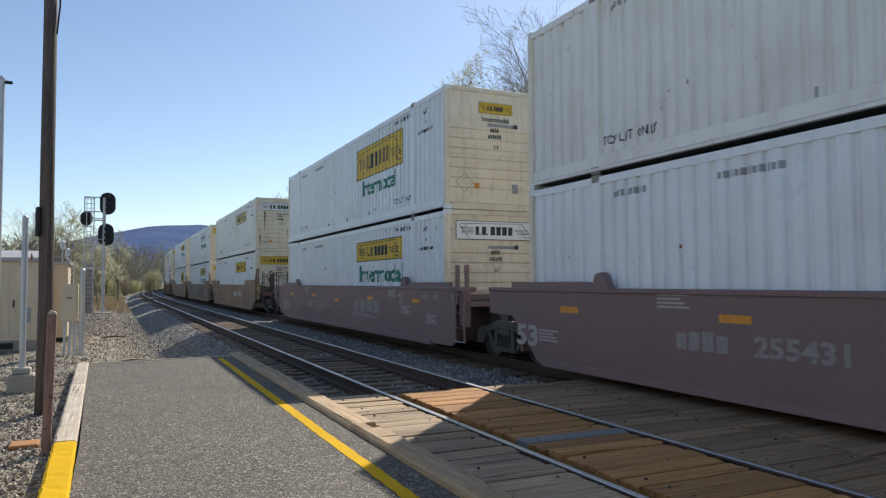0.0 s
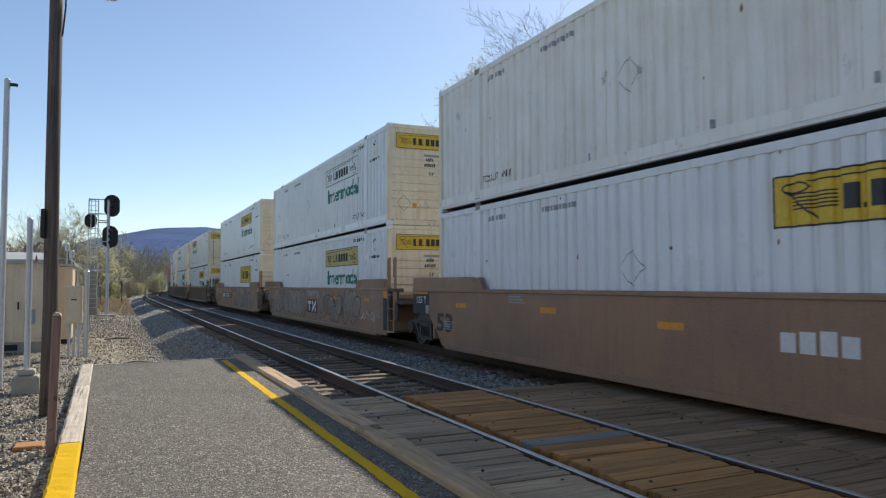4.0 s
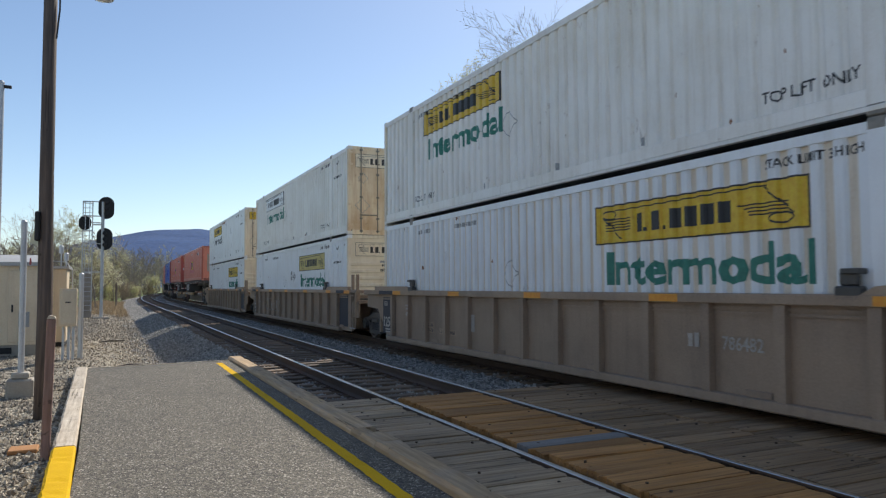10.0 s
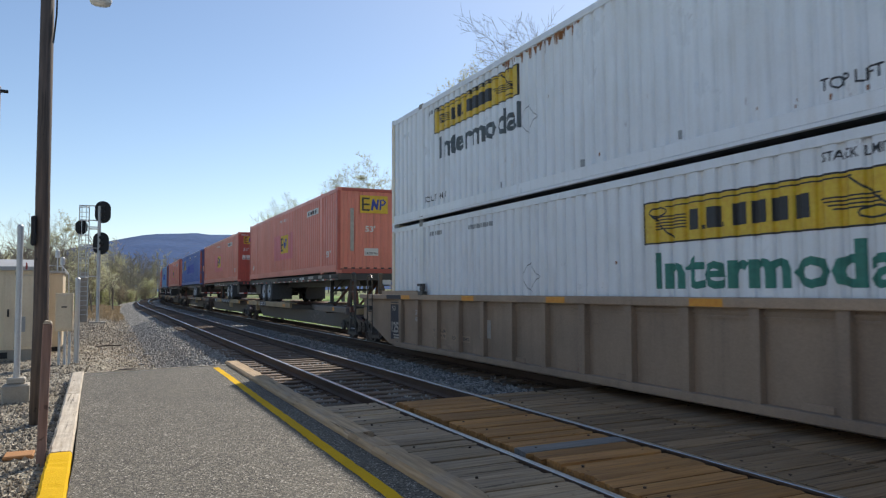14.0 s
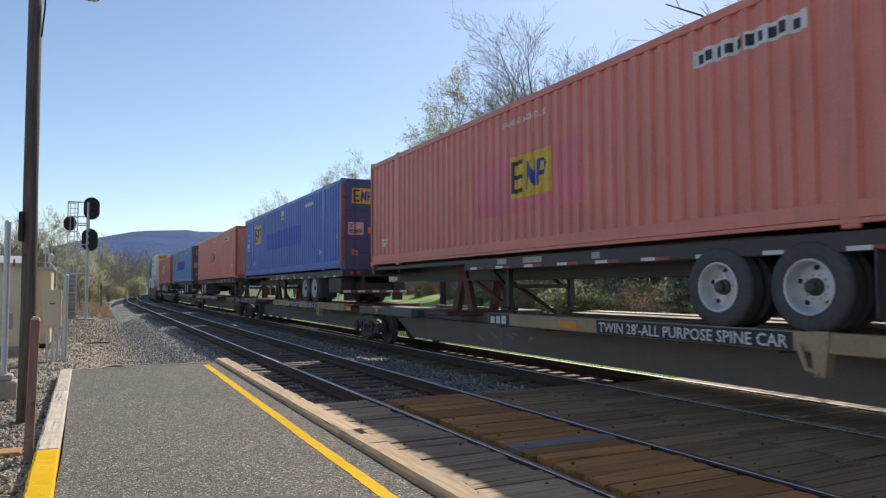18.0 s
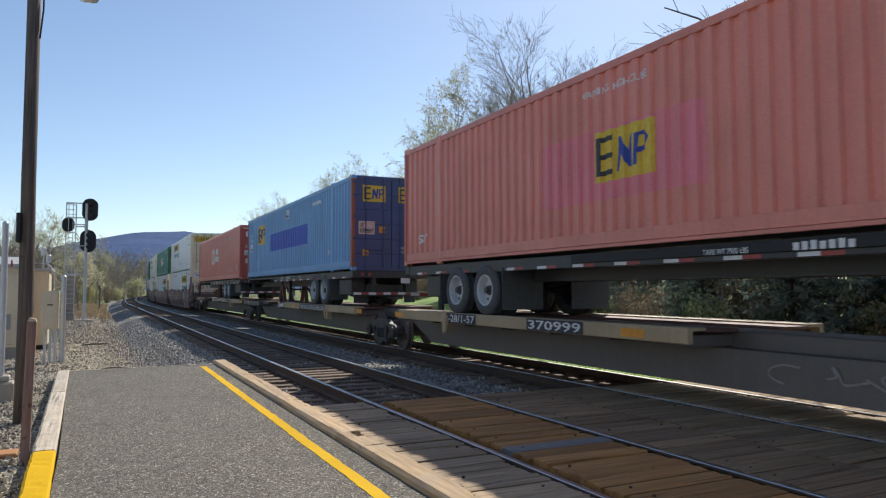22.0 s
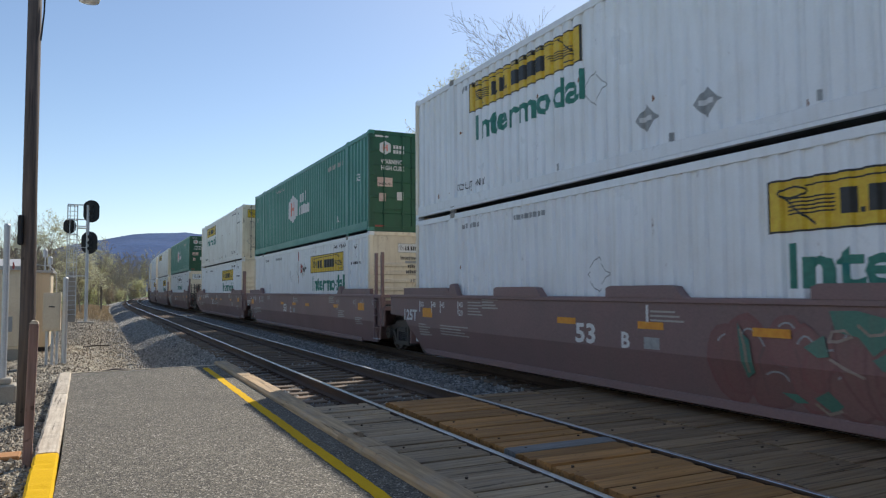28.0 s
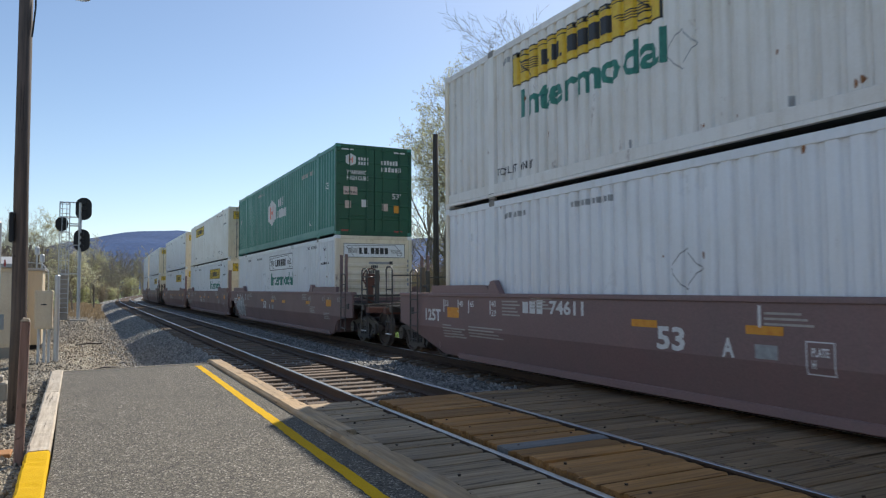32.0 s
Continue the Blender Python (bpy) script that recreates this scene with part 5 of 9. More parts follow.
# ---- running gear ----
def side_frame_shape(bm, side):
    """A cast side frame: arched top bar, slanting tension bars and columns round two openings, springs between."""
    x0, x1 = sorted((side * 0.94, side * 1.07))
    prism(bm, [(-1.12, 0.44), (-1.12, 0.58), (-1.0, 0.64), (-0.62, 0.68), (-0.34, 0.79), (0.34, 0.79), (0.62, 0.68), (1.0, 0.64), (1.12, 0.58), (1.12, 0.44), (0.98, 0.5), (0.6, 0.55), (0.3, 0.64), (-0.3, 0.64), (-0.6, 0.55), (-0.98, 0.5)], 0, x0, x1)
    for k in (-1, 1):
        prism(bm, [(k * 0.74, 0.545), (k * 0.62, 0.55), (k * 0.36, 0.2), (k * 0.48, 0.2)], 0, x0 + 0.012, x1 - 0.012)
        prism(bm, [(k * 0.4, 0.24), (k * 0.27, 0.24), (k * 0.27, 0.68), (k * 0.36, 0.7)], 0, x0 - 0.01, x1 + 0.008)
        disc_stack(bm, 0, (side * 1.07, k * 0.89, 0.46), [(-0.06, 0.15), (0.04, 0.15), (0.05, 0.12), (0.08, 0.1)], 16)
        for q in range(3):
            w = 2 * math.pi * q / 3 + 0.5
            box(bm, *sorted((side * 1.14, side * 1.165)), k * 0.89 + 0.06 * math.cos(w) - 0.015, k * 0.89 + 0.06 * math.cos(w) + 0.015, 0.46 + 0.06 * math.sin(w) - 0.015, 0.46 + 0.06 * math.sin(w) + 0.015)
        prism(bm, [(k * 0.72, 0.5), (k * 1.06, 0.5), (k * 1.04, 0.36), (k * 0.99, 0.42), (k * 0.79, 0.42), (k * 0.74, 0.36)], 0, x0 + 0.02, x1 - 0.02)
    prism(bm, [(-0.5, 0.19), (0.5, 0.19), (0.42, 0.28), (-0.42, 0.28)], 0, x0 - 0.03, x1 + 0.02)
    for y in (-0.17, 0.0, 0.17):
        for i in range(5):
            disc_stack(bm, 2, (side * 1.02, y, 0.285 + i * 0.046), [(0, 0.062), (0.016, 0.074), (0.032, 0.062)], 10)
    box(bm, *sorted((side * 0.98, side * 1.1)), -0.24, 0.24, 0.515, 0.63, 0.02)


def wheelset_shape(bm, r):
    for side in (-1, 1):
        a = side * 0.7175
        prof = [(-0.03, r + 0.028), (0.0, r + 0.028), (0.012, r), (0.095, r - 0.004), (0.1, r - 0.06), (0.06, r - 0.075), (0.03, r * 0.45), (0.085, r * 0.38), (0.09, 0.1)]
        disc_stack(bm, 0, (a, 0, 0), [(side * p, q) for p, q in prof], 28)
    disc_stack(bm, 0, (0, 0, 0), [(-1.02, 0.075), (1.02, 0.075)], 12)
    for k in range(4):
        a = k * math.pi / 2
        box(bm, 0.8, 0.83, 0.2 * math.cos(a) - 0.02, 0.2 * math.cos(a) + 0.02, 0.2 * math.sin(a) - 0.02, 0.2 * math.sin(a) + 0.02)
        box(bm, -0.83, -0.8, 0.2 * math.cos(a) - 0.02, 0.2 * math.cos(a) + 0.02, 0.2 * math.sin(a) - 0.02, 0.2 * math.sin(a) + 0.02)


def truck(parent, y, r=0.48):
    """A two-axle bogie: bolster, side frames and rolling wheelsets."""
    b = part("bogie", stored("bolster", M_SOOT_SHADE, lambda m: [box(m, -1.05, 1.05, -0.2, 0.2, 0.45, 0.75, 0.03), box(m, -0.35, 0.35, -0.35, 0.35, 0.75, 0.86, 0.02)]), M_SOOT_SHADE, parent, "black four-wheeled bogie")
    b.location = (0, y, 0)
    for side in (-1, 1):
        part("side_frame", stored(("side_frame", side), M_SOOT_SHADE, lambda m: side_frame_shape(m, side)), M_SOOT_SHADE, b)
    part("brake_beam", stored("brake_beam", M_SOOT_SHADE, lambda m: [box(m, -0.8, 0.8, s * 0.36 - 0.03, s * 0.36 + 0.03, 0.32, 0.42, 0.01) for s in (-1, 1)]), M_SOOT_SHADE, b)
    for yy in (-0.89, 0.89):
        w = part("wheelset", stored(("wheelset", r), M_WHEEL, lambda m: wheelset_shape(m, r)), M_WHEEL, b, "worn steel wheelset")
        w.location = (0, yy, r)
        SPINNERS.append((w, Vector((0, yy, r)), r))
    return b


def coupler(parent, y, sgn):
    part("coupler", stored(("coupler", sgn), M_SOOT_SHADE, lambda m: [box(m, -0.09, 0.09, *sorted((sgn * 0.0, sgn * 0.7)), 0.72, 0.92, 0.03), box(m, -0.2, 0.16, *sorted((sgn * 0.55, sgn * 0.86)), 0.68, 0.96, 0.04)]), M_SOOT_SHADE, parent).location = (0, y, 0)


def brake_wheel(parent, x, y, z, material):
    def shape(m):
        ring = [(x + 0.26 * math.cos(a), y, z + 0.26 * math.sin(a)) for a in [k * math.pi / 8 for k in range(17)]]
        tube(m, ring, 0.022, 8, False)
        for k in range(4):
            a = k * math.pi / 2 + 0.4
            tube(m, [(x, y, z), (x + 0.26 * math.cos(a), y, z + 0.26 * math.sin(a))], 0.014, 6)
        box(m, x - 0.12, x + 0.12, y + 0.02, y + 0.2, z - 0.3, z + 0.12, 0.02)
    part("brake_wheel", stored(("brake_wheel", round(x, 1), round(y, 1), round(z, 1)), material, shape), material, parent)


SIDE_X = 1.43        # outer face of a well car's sides


def walkway(bm, x0, x1, y0, y1, z):
    """Open bar grating on two side angles."""
    for a, b_ in ((y0, y0 + 0.04), (y1 - 0.04, y1)):
        box(bm, x0, x1, a, b_, z - 0.06, z)
    n = int((x1 - x0) / 0.085)
    for i in range(n + 1):
        x = x0 + (x1 - x0 - 0.025) * i / n
        box(bm, x, x + 0.025, y0 + 0.03, y1 - 0.03, z - 0.035, z - 0.003)
    for k in (0.33, 0.67):
        y = y0 + (y1 - y0) * k
        box(bm, x0 + 0.01, x1 - 0.01, y - 0.012, y + 0.012, z - 0.05, z - 0.02)


def reach_of(ends):
    return 9.95 if ends[0] == "coupler" else 8.38 if ends[0] == "short" else 8.76, 10.3 if ends[1] == "coupler" else 9.4


KINKED = set()       # cars whose side plates lean in below the middle


def lean_in(bm, side):
    """Folds a side inwards below z = 0.74."""
    bmesh.ops.bisect_plane(bm, geom=bm.verts[:] + bm.edges[:] + bm.faces[:], plane_co=(0, 0, 0.74), plane_no=(0, 0, 1))
    for v in bm.verts:
        if v.co.z < 0.739:
            v.co.x -= side * (0.74 - v.co.z) * 0.26


def well_side(bm, side, rib, ends, kink=False):
    """One long side: plate, top and bottom chords, and upright ribs on the ribbed kind."""
    f, r = reach_of(ends)
    back = [(r, 0.78), (9.94, 0.72), (8.2, 0.17)] if ends[1] == "coupler" else [(r, 0.98), (8.5, 0.95), (8.36, 0.8), (8.02, 0.52), (7.66, 0.17)]
    nose = [(-7.75, 0.17), (-8.0, 0.31), (-8.22, 0.48), (-8.55, 0.62), (-9.0, 0.69), (-f, 0.74)] if ends[0] == "coupler" else [(0.16 - f, 0.17), (-f, 0.3)]
    out = [(-f, 1.46), (r, 1.46)] + back + nose
    inset = 0.1 if rib else 0.02
    prism(bm, out, 0, *sorted((side * (SIDE_X - inset), side * (SIDE_X - inset - 0.06))))
    if kink:
        lean_in(bm, side)
    o0, o1 = sorted((side * (SIDE_X - 0.14), side * (SIDE_X + (0.02 if rib else 0.0))))
    if rib:
        box(bm, o0, o1, -7.55, 7.55, 0.14, 0.26, 0.01)
        y = -7.2
        while y < 7.3:
            prism(bm, [(y - 0.06, 0.2), (y + 0.06, 0.2), (y + 0.075, 1.36), (y - 0.075, 1.36)], 0, *sorted((side * (SIDE_X - 0.11), side * SIDE_X)))
            y += 1.108
        for z in (1.22, 1.28):
            box(bm, *sorted((side * (SIDE_X - 0.11), side * (SIDE_X - 0.07))), -8.2, 8.2, z, z + 0.03)


def well_car(s, kind, material, top_mat, label, front="joint", rear="joint", caps=0.0, posts=0, group="well cars of the train"):
    """One unit of an articulated double-stack car."""
    rib, kink = kind == "rib", kind == "kinked"
    c = moving(thing("well_car", label, "rail car", group), s)
    if kink:
        KINKED.add(c.name)
    for side in (-1, 1):
        w = part("side_wall", stored(("well_side", side, kind, front, rear), material, lambda b: well_side(b, side, rib, (front, rear), kink)), material, c)
        x0, x1 = sorted((side * (SIDE_X - 0.16), side * (SIDE_X + (0.03 if rib else 0.012))))
        part("top_chord", stored(("top_chord", side, rib, front, rear), top_mat, lambda b: box(b, x0, x1, -reach_of((front, rear))[0], reach_of((front, rear))[1], 1.35 if rib else 1.4, 1.475, 0.012)), top_mat, w)
        if not rib:
            part("bottom_chord", stored(("bottom_chord", side, kink), material, lambda b: box(b, *((x0, x1) if not kink else sorted((side * (SIDE_X - 0.28), side * (SIDE_X - 0.125)))), -7.5, 7.5, 0.12, 0.24, 0.012)), material, w)
        for e in (-1, 1):
            hi = 1.475 + caps + 0.1
            tip = 8.5 if caps < 0.1 else 8.12 if e < 0 and front == "short" else 9.35
            o = [(e * 5.95, 1.475), (e * 6.1, hi - 0.02), (e * 6.3, hi), (e * tip, hi), (e * tip, 1.475)]
            cap_mat = top_mat if rib else material
            part("end_flange", stored(("end_flange", side, e, rib, caps, tip), cap_mat, lambda b: prism(b, o, 0, *sorted((side * (SIDE_X - 0.1), side * (SIDE_X + 0.0))))), cap_mat, c)
            part("box_guide", stored(("box_guide", side, e, rib), M_SOOT_SHADE if rib else material, lambda b: [prism(b, [(e * 5.58, 1.47), (e * 5.98, 1.47), (e * 5.98, 1.6), (e * 5.92, 1.7), (e * 5.78, 1.72)], 0, *sorted((side * (SIDE_X - 0.1), side * (SIDE_X + 0.02)))), prism(b, [(e * 5.98, 1.47), (e * 6.1, 1.47), (e * 6.0, 1.62)], 0, *sorted((side * (SIDE_X - 0.12), side * (SIDE_X - 0.06))))] if not rib else [box(b, *sorted((side * (SIDE_X - 0.1), side * (SIDE_X + 0.03))), *sorted((e * 5.68, e * 5.97)), 1.4, 1.56, 0.02), box(b, *sorted((side * (SIDE_X - 0.08), side * (SIDE_X + 0.0))), *sorted((e * 5.72, e * 5.92)), 1.56, 1.72, 0.02), box(b, *sorted((side * (SIDE_X - 0.1), side * (SIDE_X + 0.04))), *sorted((e * 5.76, e * 5.98)), 1.68, 1.74, 0.012), disc_stack(b, 0, (side * (SIDE_X - 0.02), e * 5.82, 1.5), [(-0.05, 0.05), (0.07, 0.05)], 10)]), M_SOOT_SHADE if rib else material, c)
    # short ends: black stands in for the shade on deck and ladder bay
    end_mat = M_SOOT_SHADE if front == "short" else material
    for y in (-7.6, -4.6, -1.5, 1.5, 4.6, 7.6):
        part("cross_bearer", stored(("cross_bearer", kind), material, lambda b: box(b, -SIDE_X + (0.26 if kink else 0.08), SIDE_X - (0.26 if kink else 0.08), -0.2, 0.2, 0.2, 0.34, 0.01)), material, c).location = (0, y, 0)
    for e, style in ((-1, front), (1, rear)):
        part("bulkhead", stored(("bulkhead", e), material, lambda b: box(b, -SIDE_X + 0.1, SIDE_X - 0.1, *sorted((e * 8.28, e * 8.36)), 0.3, 1.3)), material, c)
        part("end_deck", stored(("end_deck", e), end_mat, lambda b: [box(b, -SIDE_X + 0.1, SIDE_X - 0.1, *sorted((e * 8.36, e * 9.35)), 1.05, 1.16, 0.01), box(b, -0.5, 0.5, *sorted((e * 8.36, e * 9.7)), 0.7, 1.05, 0.02)]), end_mat, c)
        part("deck_grating", stored(("deck_grating", e), M_SOOT_SHADE, lambda b: [box(b, -1.2, 1.2, *sorted((e * (8.5 + k * 0.1), e * (8.54 + k * 0.1))), 1.165, 1.2) for k in range(8)] + [box(b, x - 0.02, x + 0.02, *sorted((e * 8.45, e * 9.28)), 1.158, 1.17) for x in (-1.0, 0, 1.0)]), M_SOOT_SHADE, c)
        ladder_x = -SIDE_X - 0.05
        y0 = e * 9.35
        if e < 0 and style != "coupler":
            dy = 0.38 if style == "short" else 0.0
            for sx in (-1, 1):
                bay = part("ladder_bay", stored(("ladder_bay", sx, dy), end_mat, lambda b: [box(b, *sorted((sx * (SIDE_X - 0.17), sx * (SIDE_X - 0.11))), dy - 9.25, dy - 8.74, 0.62, 1.44, 0.012), box(b, *sorted((sx * (SIDE_X - 0.3), sx * (SIDE_X - 0.02))), dy - 9.27, dy - 8.74, 1.38, 1.47, 0.012)]), end_mat, c, "recessed end plate behind the rungs")
                part("drain_hole", stored(("drain_hole", sx, dy), M_SIGNAL, lambda b: disc_stack(b, 0, (sx * (SIDE_X - 0.108), dy - 9.02, 1.16), [(-0.004, 0.055), (0.004, 0.055)], 12)), M_SIGNAL, bay)
                for z in (0.3, 0.6, 0.92, 1.3):
                    part("rung", stored(("nose_rung", sx, z, dy), material if z > 0.4 else M_GALV, lambda b: tube(b, [(sx * (SIDE_X - 0.02), dy - 8.78, z), (sx * (SIDE_X + 0.02), dy - 8.82, z), (sx * (SIDE_X + 0.02), dy - 9.18, z), (sx * (SIDE_X - 0.02), dy - 9.22, z)], 0.014, 6)), material, bay)
                for yy in (-8.78, -9.22):
                    part("stirrup", stored(("stirrup", sx, yy, dy), material, lambda b: box(b, *sorted((sx * (SIDE_X - 0.05), sx * (SIDE_X - 0.01))), dy + yy - 0.025, dy + yy + 0.025, 0.28, 1.4, 0.006)), material, bay)
                part("grab_iron", stored(("grab_iron", sx, posts, dy), material, lambda b: tube(b, [(sx * 1.34, dy - 9.13, 1.45), (sx * 1.34, dy - 9.1, posts - 0.12), (sx * 1.34, dy - 9.14, posts - 0.03), (sx * 1.34, dy - 9.2, posts - 0.02)], 0.016, 6)), material, c)
        lad = None if style != "coupler" else part("ladder", stored(("ladder", e, style), M_SOOT_SHADE, lambda b: tube(b, [(ladder_x, y0 - 0.2, 0.35), (ladder_x, y0 - 0.2, 1.93), (ladder_x, y0 - 0.1, 2.0), (ladder_x, y0 + 0.1, 2.0), (ladder_x, y0 + 0.2, 1.93), (ladder_x, y0 + 0.2, 0.35)], 0.018, 6)), M_SOOT_SHADE, c)
        for z in (0.42, 0.72, 1.02, 1.32, 1.7) if lad else ():
            part("rung", stored(("rung", e, z, style), M_SOOT_SHADE, lambda b: tube(b, [(ladder_x, y0 - 0.2, z), (ladder_x, y0 + 0.2, z)], 0.014, 6)), M_SOOT_SHADE, lad)
        if posts and e < 0:
            [part("guide_post", stored(("guide_post", yy, posts, sx, style), material, lambda b: box(b, sx * 1.34 - 0.04, sx * 1.34 + 0.04, yy - 0.045, yy + 0.045, 1.1, posts, 0.01) if style != "short" else [box(b, sx * 1.36 - 0.03, sx * 1.36 + 0.03, yy + 0.35, yy + 0.41, 1.1, posts, 0.008), tube(b, [(sx * 1.36, yy + 0.4, posts - 0.6), (sx * 1.36, yy + 0.52, posts - 0.52), (sx * 1.36, yy + 0.52, posts - 0.06), (sx * 1.36, yy + 0.44, posts - 0.015), (sx * 1.36, yy + 0.36, posts - 0.02)], 0.014, 6)]), material, c) for sx in (-1, 1) for yy in (-8.76, -9.22)]
        if style == "coupler":
            part("draft_sill", stored(("draft_sill", e), M_SOOT_SHADE, lambda b: [box(b, -0.32, 0.32, *sorted((e * 9.3, e * 11.25)), 0.66, 1.0, 0.02), box(b, -0.42, 0.42, *sorted((e * 11.0, e * 11.3)), 0.6, 1.04, 0.03)]), M_SOOT_SHADE, c)
            for yy, wide, z in ((9.6, 0.16, 0.98), (10.9, 0.12, 0.98), (11.28, 0.2, 0.92)):
                part("cross_beam", stored(("cross_beam", e, yy), M_SOOT_SHADE if yy < 11 else M_RUSTRED, lambda b: box(b, -1.44, 1.44, *sorted((e * (yy - wide / 2), e * (yy + wide / 2))), z, z + 0.16, 0.012)), M_SOOT_SHADE, c)
            for y0_, y1_, z, x0_, x1_ in ((9.62, 10.3, 1.4, -1.36, 1.36), (10.45, 11.3, 1.15, -1.4, -0.45), (10.45, 11.3, 1.15, 0.45, 1.4), (9.68, 10.4, 1.15, -1.4, 1.4)):
                part("walkway_grating", stored(("walkway", e, y0_, x0_, z), M_SOOT_SHADE, lambda b: walkway(b, x0_, x1_, *sorted((e * y0_, e * y1_)), z)), M_SOOT_SHADE, c, "open steel grating walkway")
            for sx in (-1, 1):
                rail_ = part("handrail", stored(("handrail", e, sx), M_SOOT_SHADE, lambda b: tube(b, [(sx * 1.42, e * 11.2, 0.42), (sx * 1.42, e * 11.2, 2.05), (sx * 1.42, e * 11.12, 2.12), (sx * 1.42, e * 10.88, 2.12), (sx * 1.42, e * 10.8, 2.05), (sx * 1.42, e * 10.8, 0.42)], 0.02, 6)), M_SOOT_SHADE, c)
                for z in (0.44, 0.74, 1.55):
                    part("step", stored(("step", e, sx, z), M_GALV if z < 0.5 else M_SOOT_SHADE, lambda b: tube(b, [(sx * 1.42, e * 10.8, z), (sx * 1.45, e * 10.84, z), (sx * 1.45, e * 11.16, z), (sx * 1.42, e * 11.2, z)], 0.016, 6)), M_SOOT_SHADE, rail_)
                part("stanchion", stored(("stanchion", e, sx), M_SOOT_SHADE, lambda b: [box(b, sx * 0.8 - 0.055, sx * 0.8 + 0.055, *sorted((e * 10.3, e * 10.4)), 1.0, 2.1, 0.012), box(b, sx * 0.8 - 0.02, sx * 0.8 + 0.02, *sorted((e * 10.0, e * 10.3)), 1.6, 1.66, 0.006)]), M_SOOT_SHADE, c)
                part("knee_brace", stored(("knee_brace", e, sx), M_SOOT_SHADE, lambda b: tube(b, [(sx * 1.25, e * 9.6, 1.42), (sx * 0.6, e * 10.9, 1.02)], 0.03, 6)), M_SOOT_SHADE, c)
                part("cross_rail", stored(("cross_rail", e, sx), M_SOOT_SHADE, lambda b: tube(b, [(sx * 0.8, e * 10.35, 1.9), (sx * 1.42, e * 10.8, 1.9)], 0.018, 6)), M_SOOT_SHADE, c)
            part("air_hose", stored(("air_hose", e), M_TYRE, lambda b: tube(b, [(-0.3, e * 11.28, 0.82), (-0.36, e * 11.45, 0.66), (-0.34, e * 11.62, 0.42), (-0.26, e * 11.78, 0.3), (-0.16, e * 11.95, 0.32)], 0.032, 8)), M_TYRE, c, "drooping black air hose")
            part("brake_stand", stored(("brake_stand", e), M_RUSTRED, lambda b: box(b, *sorted((0.02 if e > 0 else -0.83, 0.18 if e > 0 else -0.67)), *sorted((e * 9.62, e * 9.74)), 1.1, 1.85, 0.015)), M_RUSTRED, c)
            brake_wheel(c, 0.1 if e > 0 else -0.75, e * 9.75, 1.9, M_RUSTRED)
            truck(c, e * 10.05)
            coupler(c, e * 11.2, e)
        elif e > 0:
            truck(c, 9.42)
    return c


def car_mark(c, name, key, material, make, y, z, x=None, off=0.006, label=""):
    xx = -(SIDE_X - 0.02 if x is None else x) - off
    kink = (c.name if c.name in KINKED or c.parent is None else c.parent.name) in KINKED

    def build(b):
        make(b)
        on_side(b, xx, y, z)
        if kink:
            lean_in(b, -1)
    return part(name, stored((key, "car", round(y, 2), round(z, 2), kink), material, build), material, c, label)


def lobe(b, cx, cz, rx, rz, lean, seed, lift=0.0):
    """One swollen stroke of a bubble letter."""
    rng = random.Random(seed)
    ring = []
    for k in range(16):
        a = 2 * math.pi * k / 16
        q = 1 + rng.uniform(-0.06, 0.06)
        x, z = rx * math.cos(a) * q, rz * math.copysign(abs(math.sin(a)) ** 0.8, math.sin(a)) * q
        ring.append((cx + x + lean * z, cz + z, lift))
    b.faces.new([b.verts.new(p) for p in ring])


def graffiti(c, seed, n, y, z, w, h, fill, ink, label):
    """Bubble letters of a few swollen strokes each, run together, outlined dark and overlapping one another."""
    rng = random.Random(seed)
    first = None
    for i in range(n):
        cx, cw = (i + 0.5) * w / n, w / n * 1.3
        lobes, lines = [], []
        count = rng.choice((3, 4, 4))
        for k in range(count):
            rz = h * rng.choice((0.24, 0.3, 0.46, 0.48)) * rng.uniform(0.92, 1.04)
            x, zz = cx + cw * ((k + 0.5) / count - 0.5) * 0.8, rng.choice((rz, h - rz, h / 2))
            lobes.append((x, zz, cw * rng.uniform(0.2, 0.32), rz, rng.uniform(-0.35, 0.35)))
            if k:
                lines.append([(x - cw * 0.12 + rng.uniform(-0.05, 0.05), h * f + rng.uniform(-0.04, 0.04)) for f in (rng.uniform(0.1, 0.3), 0.5, rng.uniform(0.6, 0.85))])

        def shape(b, grow, top):
            for k, (x, zz, rx, rz, lean) in enumerate(lobes):
                lobe(b, x, zz, rx + grow, rz + grow, lean, seed + k, 0.0007 * k + top)

        def shine(b):
            for k, (x, zz, rx, rz, lean) in enumerate(lobes):
                arc = [(x + 0.72 * rx * math.cos(w) + lean * 0.8 * rz * math.sin(w), zz + 0.8 * rz * math.sin(w)) for w in [0.5 + 0.3 * q for q in range(7)]]
                old = set(b.verts)
                ribbon(b, arc, 0.022)
                for v in set(b.verts) - old:
                    v.co.z = 0.0007 * k + 0.0005
        lift = 0.005 * (i % 3)
        for name, m, make, off in (("graffiti_outline", ink, lambda b: shape(b, 0.036, 0.0), 0.006), ("graffiti", fill, lambda b: shape(b, 0.0, 0.0003), 0.006), ("graffiti_highlight", M_GREYFILM, shine, 0.006)):
            o = car_mark(first or c, name, (name, seed, i), m, make, y, z, None, off + lift, "" if first else label)
            first = first or o
        car_mark(first, "graffiti_line", ("gline", seed, i), ink, lambda b: [ribbon(b, r, 0.028) for r in lines], y, z, None, 0.0106 + lift)


